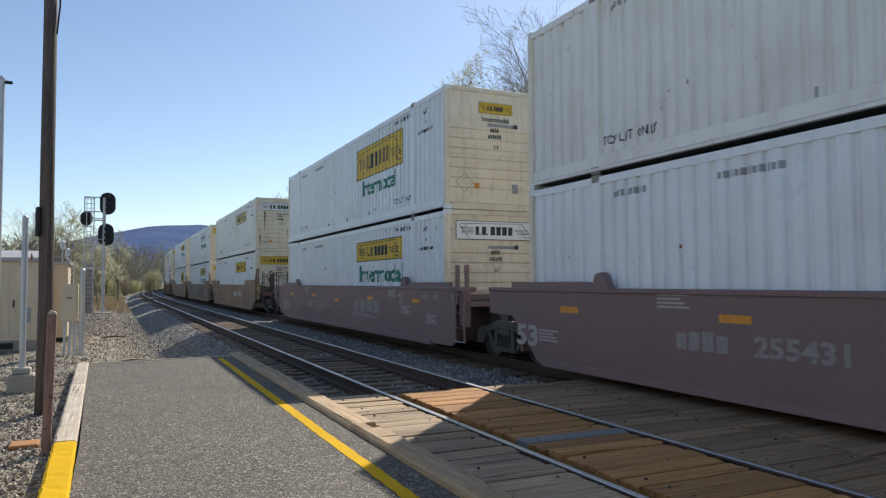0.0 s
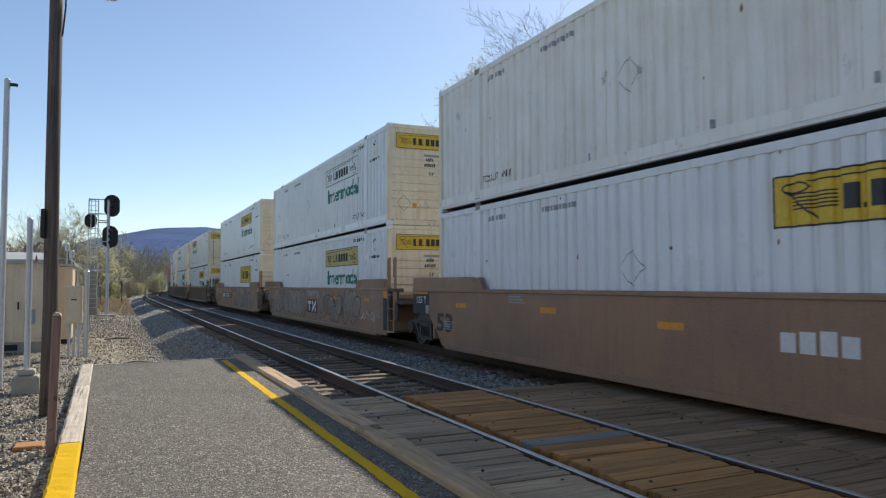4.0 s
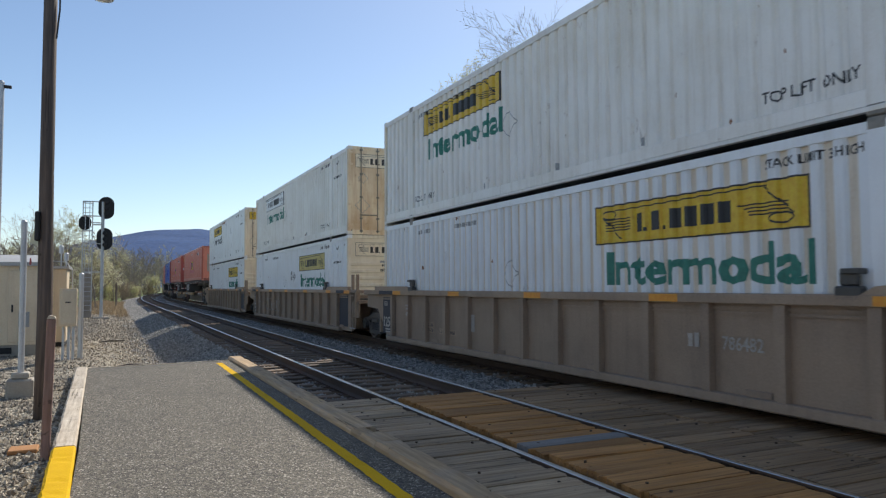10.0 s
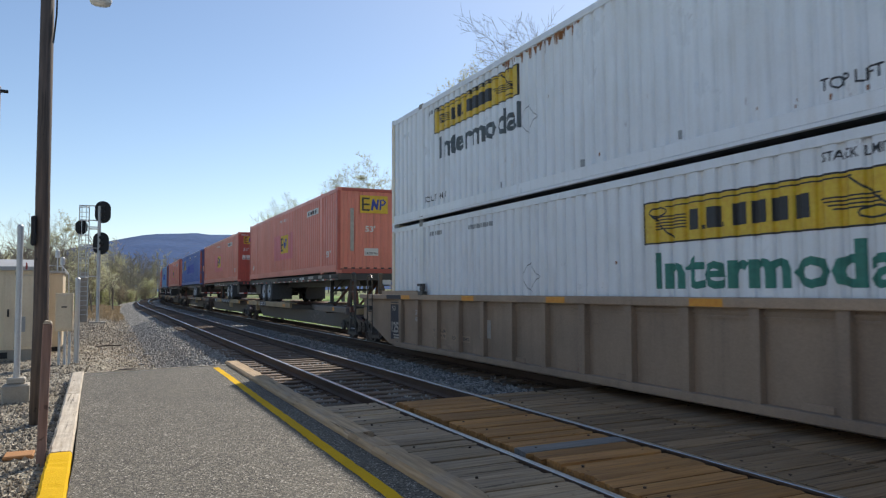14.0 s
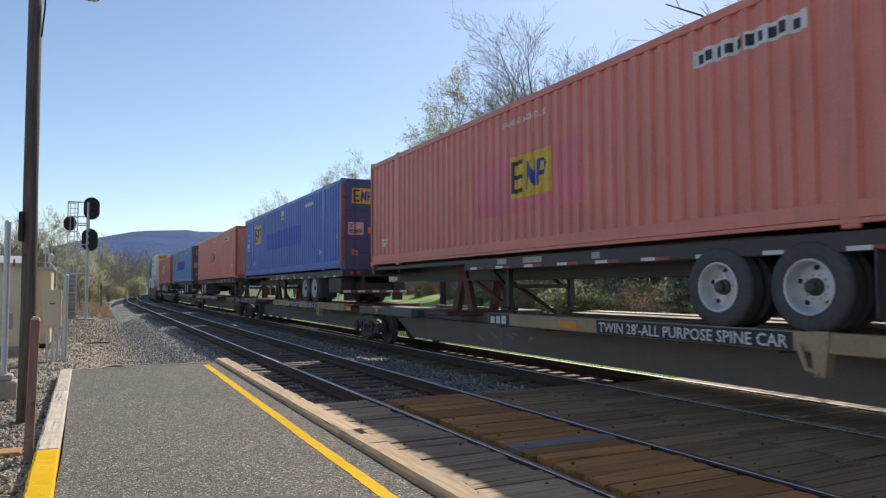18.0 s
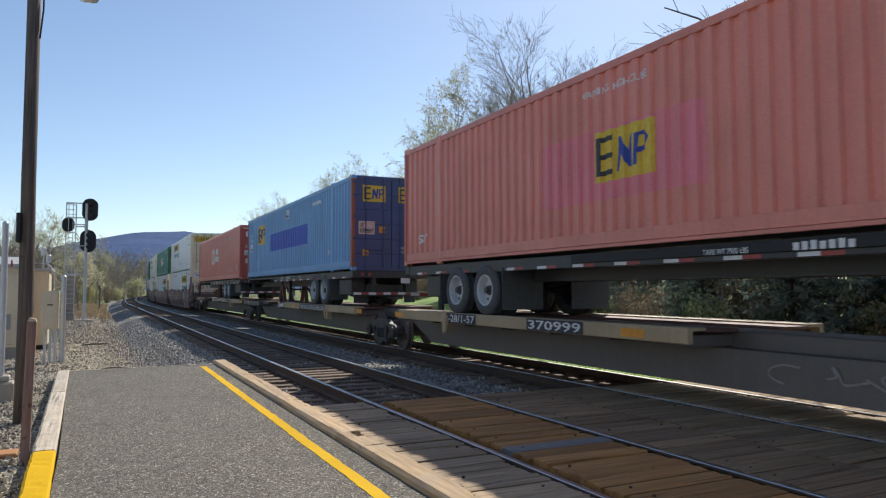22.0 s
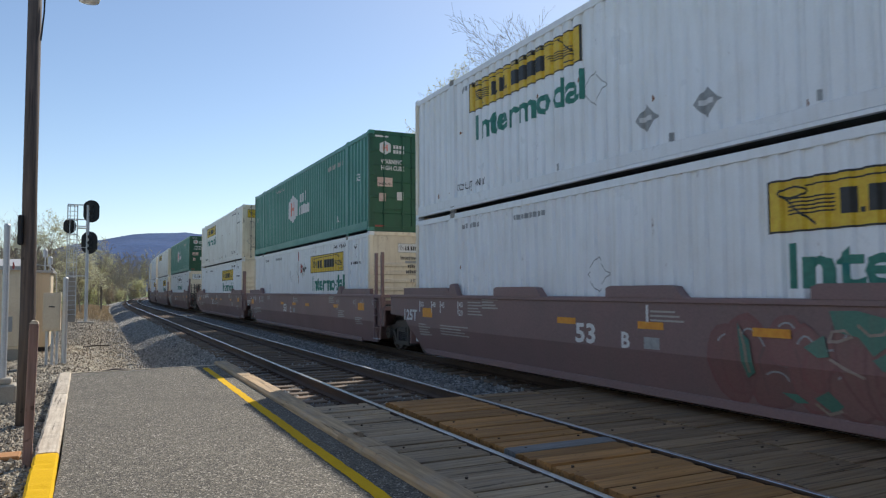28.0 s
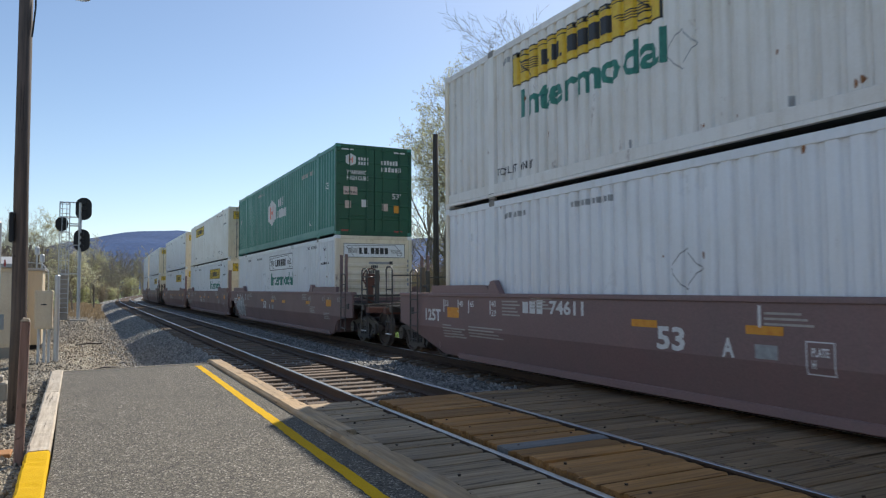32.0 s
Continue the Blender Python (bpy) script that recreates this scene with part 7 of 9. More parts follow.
def train():
    far, near, mid = 6.0, -1.4, 1.6
    Y, P, W = M_YELLOW, M_PALEYEL, M_WHITE
    units = [
        (-24.6, "early", "joint", "joint", ("white", "ribbed", dict(sign="sign", word=True, at=near)), ("white", "ribbed", dict(sign="sign", word=True, at=near))),
        (-5.0, "early", "joint", "joint", ("white", "ribbed", dict(tone="ivory", sign="sign", word=True, at=near)), ("white", "ribbed", dict(sign="", word=False, at=near))),
        (14.75, "early", "joint", "coupler", ("white", "ribbed", dict(sign="tall", word=True, at=-1.5, end_sign="small")), ("white", "ribbed", dict(tone="pressed", sign="sign", word=True, at=-1.5, end_mat=W))),
        (38.75, "tan", "coupler", "joint", ("white", "ribbed", dict(tone="ivory", sign="sign", word=False, at=-1.3, sign_mat=P, end_mat=W)), ("white", "ribbed", dict(sign="sign", word=False, at=-1.3))),
        (58.4, "tan", "joint", "joint", ("white", "ribbed", dict(sign="sign", word=True, at=-1.5, sign_mat=W)), ("white", "ribbed", dict(tone="pressed", sign="sign", word=True, at=-1.5, sign_mat=P))),
        (77.95, "tan", "joint", "coupler", ("white", "ribbed", dict(sign="sign", word=True, at=-1.5, end_sign="small")), ("white", "ribbed", dict(sign="big", word=False, at=-1.33, end_sign="small"))),
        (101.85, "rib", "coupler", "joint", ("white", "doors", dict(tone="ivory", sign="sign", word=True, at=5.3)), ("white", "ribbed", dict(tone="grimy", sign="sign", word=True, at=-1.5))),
        (121.4, "rib", "joint", "joint", ("white", "doors", dict(tone="rusty", sign="sign", word=True, at=5.3, sign_mat=W, end_mat=M_CREAM)), ("white", "ribbed", dict(shown=((-0.11, 1.68, M_GREYFILM), (-0.57, 1.64, M_GREYFILM)), sign="sign", word=True, at=-1.5, sign_mat=P, end_mat=M_CREAM))),
        (141.05, "rib", "joint", "coupler", ("white", "doors", dict(sign="sign", word=True, at=5.3, word_mat=M_SLATE, extra="rust_run")), ("white", "ribbed", dict(sign="sign", word=True, at=-1.83, end_sign="small"))),
        (280.25, "late", "coupler", "joint", ("white", "doors", dict(shown=((0.04, 0.71, M_GREYFILM), (-1.06, 0.69, M_GREYFILM)), sign="sign", word=True, at=5.3)), ("white", "ribbed", dict(tone="pressed", sign="sign", word=True, at=-1.9, end_mat=W))),
        (299.65, "late", "joint", "joint", ("green", "doors", {}), ("white", "ribbed", dict(shown=((-0.15, 2.05, M_PALEGREY), (-0.62, 2.04, M_REDTAPE), (-1.06, 2.05, M_INK), (-0.83, 1.84, M_MARKING)), number=False, sign="sign", word=True, at=-1.92, end_sign="small", end_mat=W, extra="placards"))),
        (319.1, "late", "joint", "coupler", ("white", "doors", dict(tone="ivory", sign="sign", word=True, at=5.3)), ("white", "ribbed", dict(sign="sign", word=True, at=-1.5, end_sign="small"))),
        (342.9, "late", "coupler", "joint", ("green", "doors", {}), ("white", "ribbed", dict(sign="sign", word=True, at=1.0, sign_mat=W, end_mat=W))),
        (362.1, "late", "joint", "joint", ("white", "doors", dict(tone="ivory", sign="sign", word=False, at=5.3)), ("white", "ribbed", dict(sign="sign", word=True, at=-1.5))),
        (381.5, "late", "joint", "coupler", ("white", "doors", dict(sign="", word=False, at=5.3)), ("white", "ribbed", dict(sign="sign", word=False, at=-1.5))),
        (405.3, "late", "coupler", "joint", ("white", "doors", dict(sign="", word=False, at=5.3)), ("white", "ribbed", dict(sign="sign", word=False, at=-1.5))),
        (424.7, "late", "joint", "joint", ("white", "doors", dict(sign="", word=False, at=5.3)), ("white", "ribbed", dict(sign="", word=False, at=-1.5))),
    ]
    kinds = {
        "early": ("smooth", M_MAROON, M_MAROON, "dull maroon smooth-sided well car with white markings", 0.0, 1.95),
        "tan": ("smooth", M_TAN, M_TAN, "rusty tan smooth-sided well car covered in graffiti", 0.16, 2.32),
        "rib": ("rib", M_RIB, M_RIBTOP, "grey-brown well car with upright side ribs", 0.0, 1.95),
        "late": ("kinked", M_MAROON, M_MAROON, "maroon smooth-sided well car with orange reflectors", 0.06, 2.6),
    }
    made = []
    for f, kind, a, b, upper, lower in units:
        shape, m, tm, label, caps, posts = kinds[kind]
        s = stack(f, upper, lower)
        c = well_car(s, shape, m, tm, label, "short" if kind == "tan" and a == "joint" else a, b, caps, posts)
        made.append(c)
        if kind == "rib":
            for k in range(6):
                y = (7.0, 3.6, 0.4, -2.9, -6.1, -8.2)[k]
                part("reflector", stored(("rib_refl", k), M_REFLECT, lambda bm: (flat(bm, 0, 0.55, 0, 0.1), on_side(bm, -SIDE_X - 0.036, y, 1.36))), M_REFLECT, c)
            for y in (-8.2, 7.16):
                part("chord_patch", stored(("chord_patch", y), M_DARKBOX, lambda bm: (flat(bm, 0, 1.02, 0, 0.1), on_side(bm, -SIDE_X - 0.0345, y + 0.9, 1.362))), M_DARKBOX, c, "dark blue painted patch")
            for y, wide in ((-8.15, 0.95), (7.22, 0.95)):
                part("stencil_panel", stored(("rib_panel", y), M_DARKBOX, lambda bm: (flat(bm, 0, wide, 0, 1.0), on_side(bm, -SIDE_X + 0.094, y + 0.85, 0.3))), M_DARKBOX, c)
            car_mark(c, "lettering", "rib125", M_DIM, put_text("125T", 0.72, 0.28), 7.98, 0.48, SIDE_X - 0.09)
            car_mark(c, "lettering", "rib53", M_DIM, put_text("53    4", 0.7, 0.12), 7.95, 1.05, SIDE_X - 0.09)
            car_mark(c, "lettering", "ribsmall", M_DIM, lambda bm: [flat(bm, 0, 0.5 - 0.06 * i, i * 0.07, i * 0.07 + 0.04) for i in range(2)], 7.85, 0.33, SIDE_X - 0.09)
            car_mark(c, "label_plate", "ribplate", M_DIM, lambda bm: flat(bm, 0, 0.45, 0, 0.36), 3.0, 0.62, SIDE_X - 0.09)
            car_mark(c, "lettering", "rib2040", M_DIM, put_text("20\n40", 0.14, 0.3), 6.16, 0.82, SIDE_X + 0.0)
            for yy, zz, ww, txt in ((5.28, 0.62, 0.62, "L 53 1-34"), (5.28, 0.5, 0.62, "IW 8 9-78"), (4.3, 0.5, 0.8, "LD LMT 118400")):
                car_mark(c, "stencil_patch", "patch" + txt, M_RIBTOP, lambda bm: flat(bm, -0.03, ww + 0.03, -0.02, 0.11), yy, zz, SIDE_X - 0.1, 0.005)
                car_mark(c, "lettering", "rib" + txt, M_INK, put_text(txt, ww, 0.085), yy, zz, SIDE_X - 0.1, 0.009)
        else:
            common_well_marks(c, M_DIM if kind != "tan" else M_GREYFILM, LATE_SPOTS[len(made) % 3] if kind == "late" else ((6.93, 1.07), (3.5, 1.07), (0.5, 0.96), (-2.9, 1.07), (-6.3, 1.07)) + (((-9.33, 1.24),) if a == "coupler" else ()))
    for i in (0, 1, 2):
        c = made[i]
        car_mark(c, "lettering", "big53", M_DIM, put_text("53", 0.72, 0.38), 8.35, 0.44)
        car_mark(c, "lettering", "num_a", M_FADED, put_text("255431", 1.2, 0.25), 2.98, 0.69)
        car_mark(c, "company_mark", "num_logo", M_FADED, bars(4, 0.92, 0.25, 0.2), 4.24, 0.69)
        car_mark(c, "company_mark", "logo_b", M_FADED, lambda b: [b.faces.new([b.verts.new((x + dx + 0.12 * z, z, 0)) for dx, z in ((0, 0), (0.42, 0), (0.5, 0.16), (0.42, 0.33), (0.02, 0.33))]) for x in (0, 0.6, 1.2, 1.8)] + [b.faces.new([b.verts.new((x, z, 0)) for x, z in ((-0.12, -0.12), (2.2, -0.16), (1.6, -0.08), (-0.1, -0.04))])], -1.6, 0.72)
    car_mark(made[2], "lettering", "unit_a", M_DIM, put_text("A", 0.24, 0.24), 1.46, 0.7)
    tan = made[3:6]
    car_mark(tan[0], "lettering", "dnum", M_MARKING, put_text("733263", 1.6, 0.26), -2.75, 0.81)
    car_mark(tan[0], "company_mark", "dlogo", M_MARKING, bars(4, 1.0, 0.26, 0.2), -1.5, 0.81)
    graffiti(tan[0], 3, 1, -5.2, 0.35, 1.35, 1.05, M_TAN, M_GRAFINK, "small round graffiti in dark outlines")
    tags(tan[0], 33, 4, -5.0, 0.5, 1.3, 0.6, M_GRAFINK)
    graffiti(tan[1], 5, 6, 6.65, 0.36, 5.9, 1.05, M_PALEGREY, M_GRAFINK, "grey bubble-letter graffiti with dark outlines")
    graffiti(tan[1], 8, 5, -0.9, 0.34, 4.8, 1.1, M_PALEGREY, M_GRAFINK, "grey bubble-letter graffiti with dark outlines")
    car_mark(tan[1], "stencil_panel", "txp", M_DARKBOX, lambda b: flat(b, 0, 1.45, 0, 0.5), 0.62, 0.53, None, 0.024)
    car_mark(tan[1], "company_mark", "tx", M_MARKING, lambda b: [flat(b, 0.05, 0.55, 0.33, 0.44), flat(b, 0.22, 0.38, 0.06, 0.33), ribbon(b, [(0.7, 0.08), (1.3, 0.42)], 0.16), ribbon(b, [(0.7, 0.42), (0.87, 0.324)], 0.16), ribbon(b, [(1.13, 0.176), (1.3, 0.08)], 0.16)], 0.58, 0.53, None, 0.028)
    tags(tan[1], 4, 9, 0.82, 1.1, 1.86, 0.3, M_MARKING)
    tags(tan[1], 14, 6, -5.9, 0.5, 1.6, 0.32, M_MARKING)
    tall_letters(tan[2], (("s", -0.95, 1.65, 0.37), ("i", -2.3, 0.9, 0.36), ("a", -2.85, 1.35, 0.34), ("v", -3.95, 1.2, 0.34), ("e", -4.95, 1.0, 0.33)), 0.26, 1.16, M_PALEGREY, M_GRAFINK, "tall grey graffiti letters with dark outlines")
    tags(tan[2], 21, 9, 8.85, 1.06, 3.3, 0.36, M_MARKING)
    tags(tan[2], 23, 18, 5.3, 1.2, 4.4, 0.24, M_DIM, None, 0.018)
    tags(tan[2], 24, 5, 1.2, 0.98, 1.2, 0.26, M_FADED, None, 0.02)
    tags(tan[2], 25, 7, 1.9, 0.42, 1.6, 0.3, M_FADED, None, 0.02)
    tags(tan[2], 26, 6, -6.45, 1.5, 1.5, 0.2, M_DIM, SIDE_X, 0.02)
    tags(tan[1], 27, 8, 9.1, 1.5, 2.9, 0.21, M_GRAFINK, SIDE_X, 0.045)
    tags(tan[1], 28, 4, 8.2, 0.98, 1.5, 0.36, M_FADED)
    car_mark(tan[2], "stencil_panel", "numpanel", M_GRAFINK, lambda b: flat(b, 0, 3.4, 0, 0.36), 5.5, 0.74, None, 0.003)
    car_mark(tan[2], "stencil_panel", "unitpanel", M_DARKBOX, lambda b: flat(b, 0, 0.34, 0, 0.34), 1.68, 0.74)
    for k, (y, z, rx, rz) in enumerate(((-6.35, 0.96, 0.13, 0.12), (-6.62, 0.6, 0.17, 0.2), (-0.3, 0.9, 0.2, 0.2))):
        car_mark(tan[2], "graffiti_patch", ("green_patch", k), M_PALEGREEN, lambda b: lobe(b, 0, 0, rx, rz, 0.3, k), y, z)
    for c in tan[1:]:
        car_mark(c, "end_panel", "nose_panel", M_DARKBOX, lambda b: flat(b, 0, 0.33, 0, 1.14), -8.02, 0.31, None, 0.005, "dark blue painted panel")
        car_mark(c, "reflector", "nose_refl", M_REFLECT, lambda b: flat(b, 0, 0.31, 0, 0.2), -8.03, 1.2, None, 0.009)
    car_mark(tan[2], "lettering", "dnum2", M_MARKING, put_text("733263", 1.65, 0.26), 3.98, 0.79)
    car_mark(tan[2], "company_mark", "dlogo2", M_MARKING, bars(4, 1.0, 0.26, 0.2), 5.28, 0.79)
    for c in tan:
        car_mark(c, "lettering", "ink53", M_INK, put_text("53", 0.85, 0.42), 7.95, 0.5)
        if c is tan[2]:
            continue
        car_mark(c, "stencil_panel", "inkpanel", M_DARKBOX, lambda b: flat(b, 0, 1.0, 0, 0.62), 9.4, 0.86)
        car_mark(c, "reflector", "inkrefl", M_REFLECT, lambda b: flat(b, 0, 0.9, 0, 0.13), 9.36, 1.34, None, 0.01)
        car_mark(c, "lettering", "ink125", M_MARKING, put_text("125 T", 0.58, 0.17), 9.15, 1.12, None, 0.009)
        car_mark(c, "label_plate", "rearplate", M_DIM, lambda b: flat(b, 0, 0.18, 0, 0.2), 8.6, 0.88, None, 0.012)
    car_mark(tan[2], "label", "endyellow", M_PALEYEL, lambda b: flat(b, 0, 0.45, 0, 0.2), 10.1, 1.2)
    car_mark(tan[2], "label_plate", "endplate", M_DIM, lambda b: flat(b, 0, 0.2, 0, 0.2), 8.5, 0.82)
    rib = made[6:9]
    car_mark(rib[0], "lettering", "rnum", M_DIM, put_text("786482", 0.62, 0.17), -4.08, 0.78, SIDE_X - 0.09)
    car_mark(rib[0], "company_mark", "rlogo", M_DIM, bars(4, 0.45, 0.2, 0.25), -3.5, 0.78, SIDE_X - 0.09)
    tags(rib[1], 31, 5, 4.6, 0.4, 3.2, 0.75, M_GREYFILM)
    late = made[9:]
    for i, c in enumerate(late):
        car_mark(c, "lettering", "late53", M_MARKING, put_text("53", 0.5, 0.31), 1.59, 0.76)
        letter = "BCAABC"[i % 6]
        car_mark(c, "lettering", "unit" + letter, M_MARKING, put_text(letter, 0.18, 0.23), 0.5, 0.75)
        o = (-0.7, 0.0, -0.35)[i % 3]
        car_mark(c, "lettering", "late125", M_MARKING, put_text("125T", 0.76, 0.26), 9.2 + o, 0.87)
        for yy, t, zz in ((8.3, "53", 1.2), (7.65, "48", 1.2), (7.2, "45", 1.2), (6.35, "40", 1.22), (6.35, "20", 1.05)):
            car_mark(c, "lettering", "rear" + t, M_MARKING, put_text(t, 0.17, 0.12), yy + o - 0.06, zz)
            if t != "20":
                car_mark(c, "tick", "rear_tick" + t, M_MARKING, lambda b: flat(b, 0, 0.04, 0, 0.26), yy + o, 1.08)
        for k, (yy, zz, n, ww) in enumerate(((5.9, 1.08, 5, 0.6), (8.35, 0.55, 5, 0.45), (7.2, 0.62, 4, 1.3), (-0.1, 1.15, 3, 0.62))):
            car_mark(c, "lettering", ("rear_small", k), M_DIM, lambda b: [flat(b, 0, ww * (1 - 0.12 * (q % 3)), q * 0.06, q * 0.06 + 0.026) for q in range(n)], yy + (o if k < 3 else 0), zz)
        car_mark(c, "tick", "mid_tick", M_MARKING, lambda b: flat(b, 0, 0.045, 0, 0.25), -0.02, 1.12)
        car_mark(c, "label_plate", "lateplate", M_GREYFILM, lambda b: flat(b, 0, 0.3, 0, 0.16), 0.03, 0.77)
    car_mark(late[2], "lettering", "anum", M_MARKING, put_text("74611", 0.9, 0.23), 4.05, 1.14)
    car_mark(late[2], "company_mark", "alogo", M_MARKING, bars(3, 0.65, 0.23, 0.2), 4.86, 1.14)
    car_mark(late[2], "label_frame", "plate_h_frame", M_MARKING, lambda b: ribbon(b, [(0, 0), (0.32, 0), (0.32, 0.34), (0, 0.34)], 0.022, True), -0.62, 0.66)
    car_mark(late[2], "lettering", "plate_h", M_MARKING, put_text("PLATE\nH", 0.2, 0.22), -0.68, 0.72)
    graffiti(late[0], 41, 4, -1.35, 0.26, 3.0, 1.0, M_GRAFWASH, M_GRAFRED, "faded dark red graffiti lettering")
    for k, (y, z, m, outline) in enumerate((
            (-1.58, 0.55, M_GRAFGREEN, ((0.0, 0.65), (0.07, 0.52), (0.16, 0.45), (0.22, 0.08), (0.1, 0.0), (0.04, 0.2))),
            (-2.45, 0.86, M_GRAFGREEN, ((0.0, 0.1), (0.24, 0.24), (0.29, 0.02), (0.16, 0.0))),
            (-2.76, 1.08, M_GRAFGREEN, ((0.0, 0.27), (0.3, 0.28), (0.64, 0.2), (0.72, 0.04), (0.45, -0.16), (0.3, 0.02), (0.06, 0.06))),
            (-3.2, 0.78, M_GRAFGREEN, ((0.0, 0.1), (0.2, 0.22), (0.24, 0.06), (0.1, 0.0))),
            (-2.1, 0.34, M_GRAFGREEN, ((0.0, 0.1), (0.2, 0.1), (0.32, 0.02), (0.18, 0.0))),
            (-2.5, 0.28, M_GRAFGREEN, ((0.0, 0.14), (0.18, 0.24), (0.32, 0.1), (0.2, 0.0))))):
        car_mark(late[0], "graffiti_patch", ("shard", k), m, lambda b: b.faces.new([b.verts.new((u, v, 0)) for u, v in outline]), y, z, None, 0.026)
    for k, (y, z, line) in enumerate((
            (-1.62, 0.62, ((0.0, 0.5), (0.06, 0.3), (0.1, 0.0))),
            (-2.75, 0.7, ((0.0, 0.16), (0.15, 0.08), (0.36, 0.0))),
            (-2.74, 1.02, ((0.0, 0.0), (0.05, 0.12), (0.18, 0.14), (0.26, 0.08), (0.1, 0.02), (0.02, 0.02))),
            (-3.06, 1.12, ((0.0, 0.1), (0.12, 0.0), (0.26, 0.02), (0.34, 0.12))),
            (-2.5, 0.27, ((0.0, 0.1), (0.14, 0.0), (0.3, 0.06))))):
        car_mark(late[0], "graffiti_line", ("shard_line", k), M_PALEGREY, lambda b: ribbon(b, line, 0.032), y, z, None, 0.03)
    car_mark(late[0], "graffiti", "blue_letter", M_GRAFPALE, lambda b: b.faces.new([b.verts.new((u, v, 0)) for u, v in ((0.0, 0.72), (0.05, 1.12), (0.6, 1.14), (0.98, 1.07), (1.08, 0.95), (1.05, 0.62), (0.5, 0.68), (0.45, 0.42), (0.95, 0.38), (1.1, 0.1), (1.12, -0.02), (0.7, 0.0), (0.3, 0.1), (0.36, 0.4), (0.3, 0.66), (0.12, 0.6))]), -4.2, 0.22, None, 0.012, "pale blue block graffiti letter")
    for k, line in enumerate((((0.05, 0.9), (0.12, 0.75), (0.3, 0.72), (0.42, 0.8), (0.48, 1.12)), ((0.16, 0.62), (0.2, 0.78), (0.34, 0.74), (0.5, 0.55), (0.68, 0.3), (0.6, 0.12), (0.35, 0.08)))):
        car_mark(late[0], "graffiti_line", ("red_loop", k), M_GRAFRED, lambda b: ribbon(b, line, 0.045), -4.2, 0.22, None, 0.016)
    for y0, y1 in ((2.5, 4.1), (-0.75, 0.8), (-4.0, -2.56)):
        part("top_pad", stored(("top_pad", y0), M_MAROON, lambda b: prism(b, [(y0, 1.47), (y0 + 0.16, 1.62), (y0 + 0.3, 1.635), (y1 - 0.1, 1.635), (y1, 1.6), (y1, 1.47)], 0, -SIDE_X - 0.016, -SIDE_X + 0.12)), M_MAROON, late[0], "raised pad on the top chord")
    graffiti(late[3], 52, 2, 7.6, 0.3, 1.6, 0.9, M_GREYFILM, M_MARKING, "pale scribbled graffiti")

    # trailers on spine cars: leading end of the container, colours, which end its wheels are at, joints
    spine = [
        (162.25, RED, "upright", 1, 159.95, 180.4, "coupler", "joint", (("2-28/1-57", 5.0, 1.35),)),
        (182.2, RED, "doors", -1, 180.4, 199.2, "joint", "joint", (("TWIN 28'-ALL PURPOSE SPINE CAR", -2.05, 3.3), ("mark", 1.25, 0.62))),
        (201.0, BLUE, "doors", -1, 199.2, 218.3, "joint", "coupler", (("370327", -1.4, 1.5), ("2-28/1-57", -4.2, 1.2))),
        (220.0, RED, "upright", 1, 218.9, 238.3, "coupler", "joint", (("370999", 2.4, 1.5), ("2-28/1-57", 5.74, 1.35))),
        (240.2, LIGHTBLUE, "doors", -1, 238.3, 257.2, "joint", "joint", (("TWIN 28'-ALL PURPOSE SPINE CAR", -2.23, 3.1), ("mark", 0.9, 0.7))),
        (258.6, RED, "doors", -1, 257.2, 277.6, "joint", "coupler", (("370999", -0.85, 1.5), ("2-28/1-57", -3.66, 1.35))),
    ]
    for i, (f, base, end, we, jf, jr, a, b, texts) in enumerate(spine):
        s = f + HALF_L
        spine_car(s, a, b, we, "sooty articulated spine car with ochre deck rails", jf - s, jr - s, texts=texts)
        chassis(s, we, "black container trailer chassis with tandem tyres", {0: (4.3, 3.05), 1: (-5.58, -4.32), 2: (-4.95, -3.7), 3: (5.3, 4.05), 4: (-5.15, -3.9)}.get(i, (-4.65, -3.4)))
        style = "blue" if base in (BLUE, LIGHTBLUE) else "red"
        tone = {0: "faded red", 2: "dark blue", 4: "weathered mid-blue", 5: "red"}.get(i, "faded red")
        tail = "closed doors" if end == "doors" else "plain nose end"
        c = container(style, end, s, 2.165, tone + " corrugated container on a trailer chassis, " + tail, base)
        if i == 5:
            hub_marks(c, False)
        elif style == "blue":
            blue_marks(c, i == 4)
        else:
            red_marks(c, end)


train()


# ---- beside the platform ----
def utility_pole(x, y, z, top, r, label, wires=True):
    p = thing("utility_pole", label, "pole", "wooden poles")
    p.location = (x, y, z)
    bm = bmesh.new()
    tube(bm, [(0, 0, -0.3), (0.015, 0, 1.5), (0.0, 0.01, 3.2), (0.0, 0, top)], [r * 1.08, r, r * 0.95, r * 0.85], 18)
    part("shaft", bm, M_POLE, p, smooth=True)
    return p


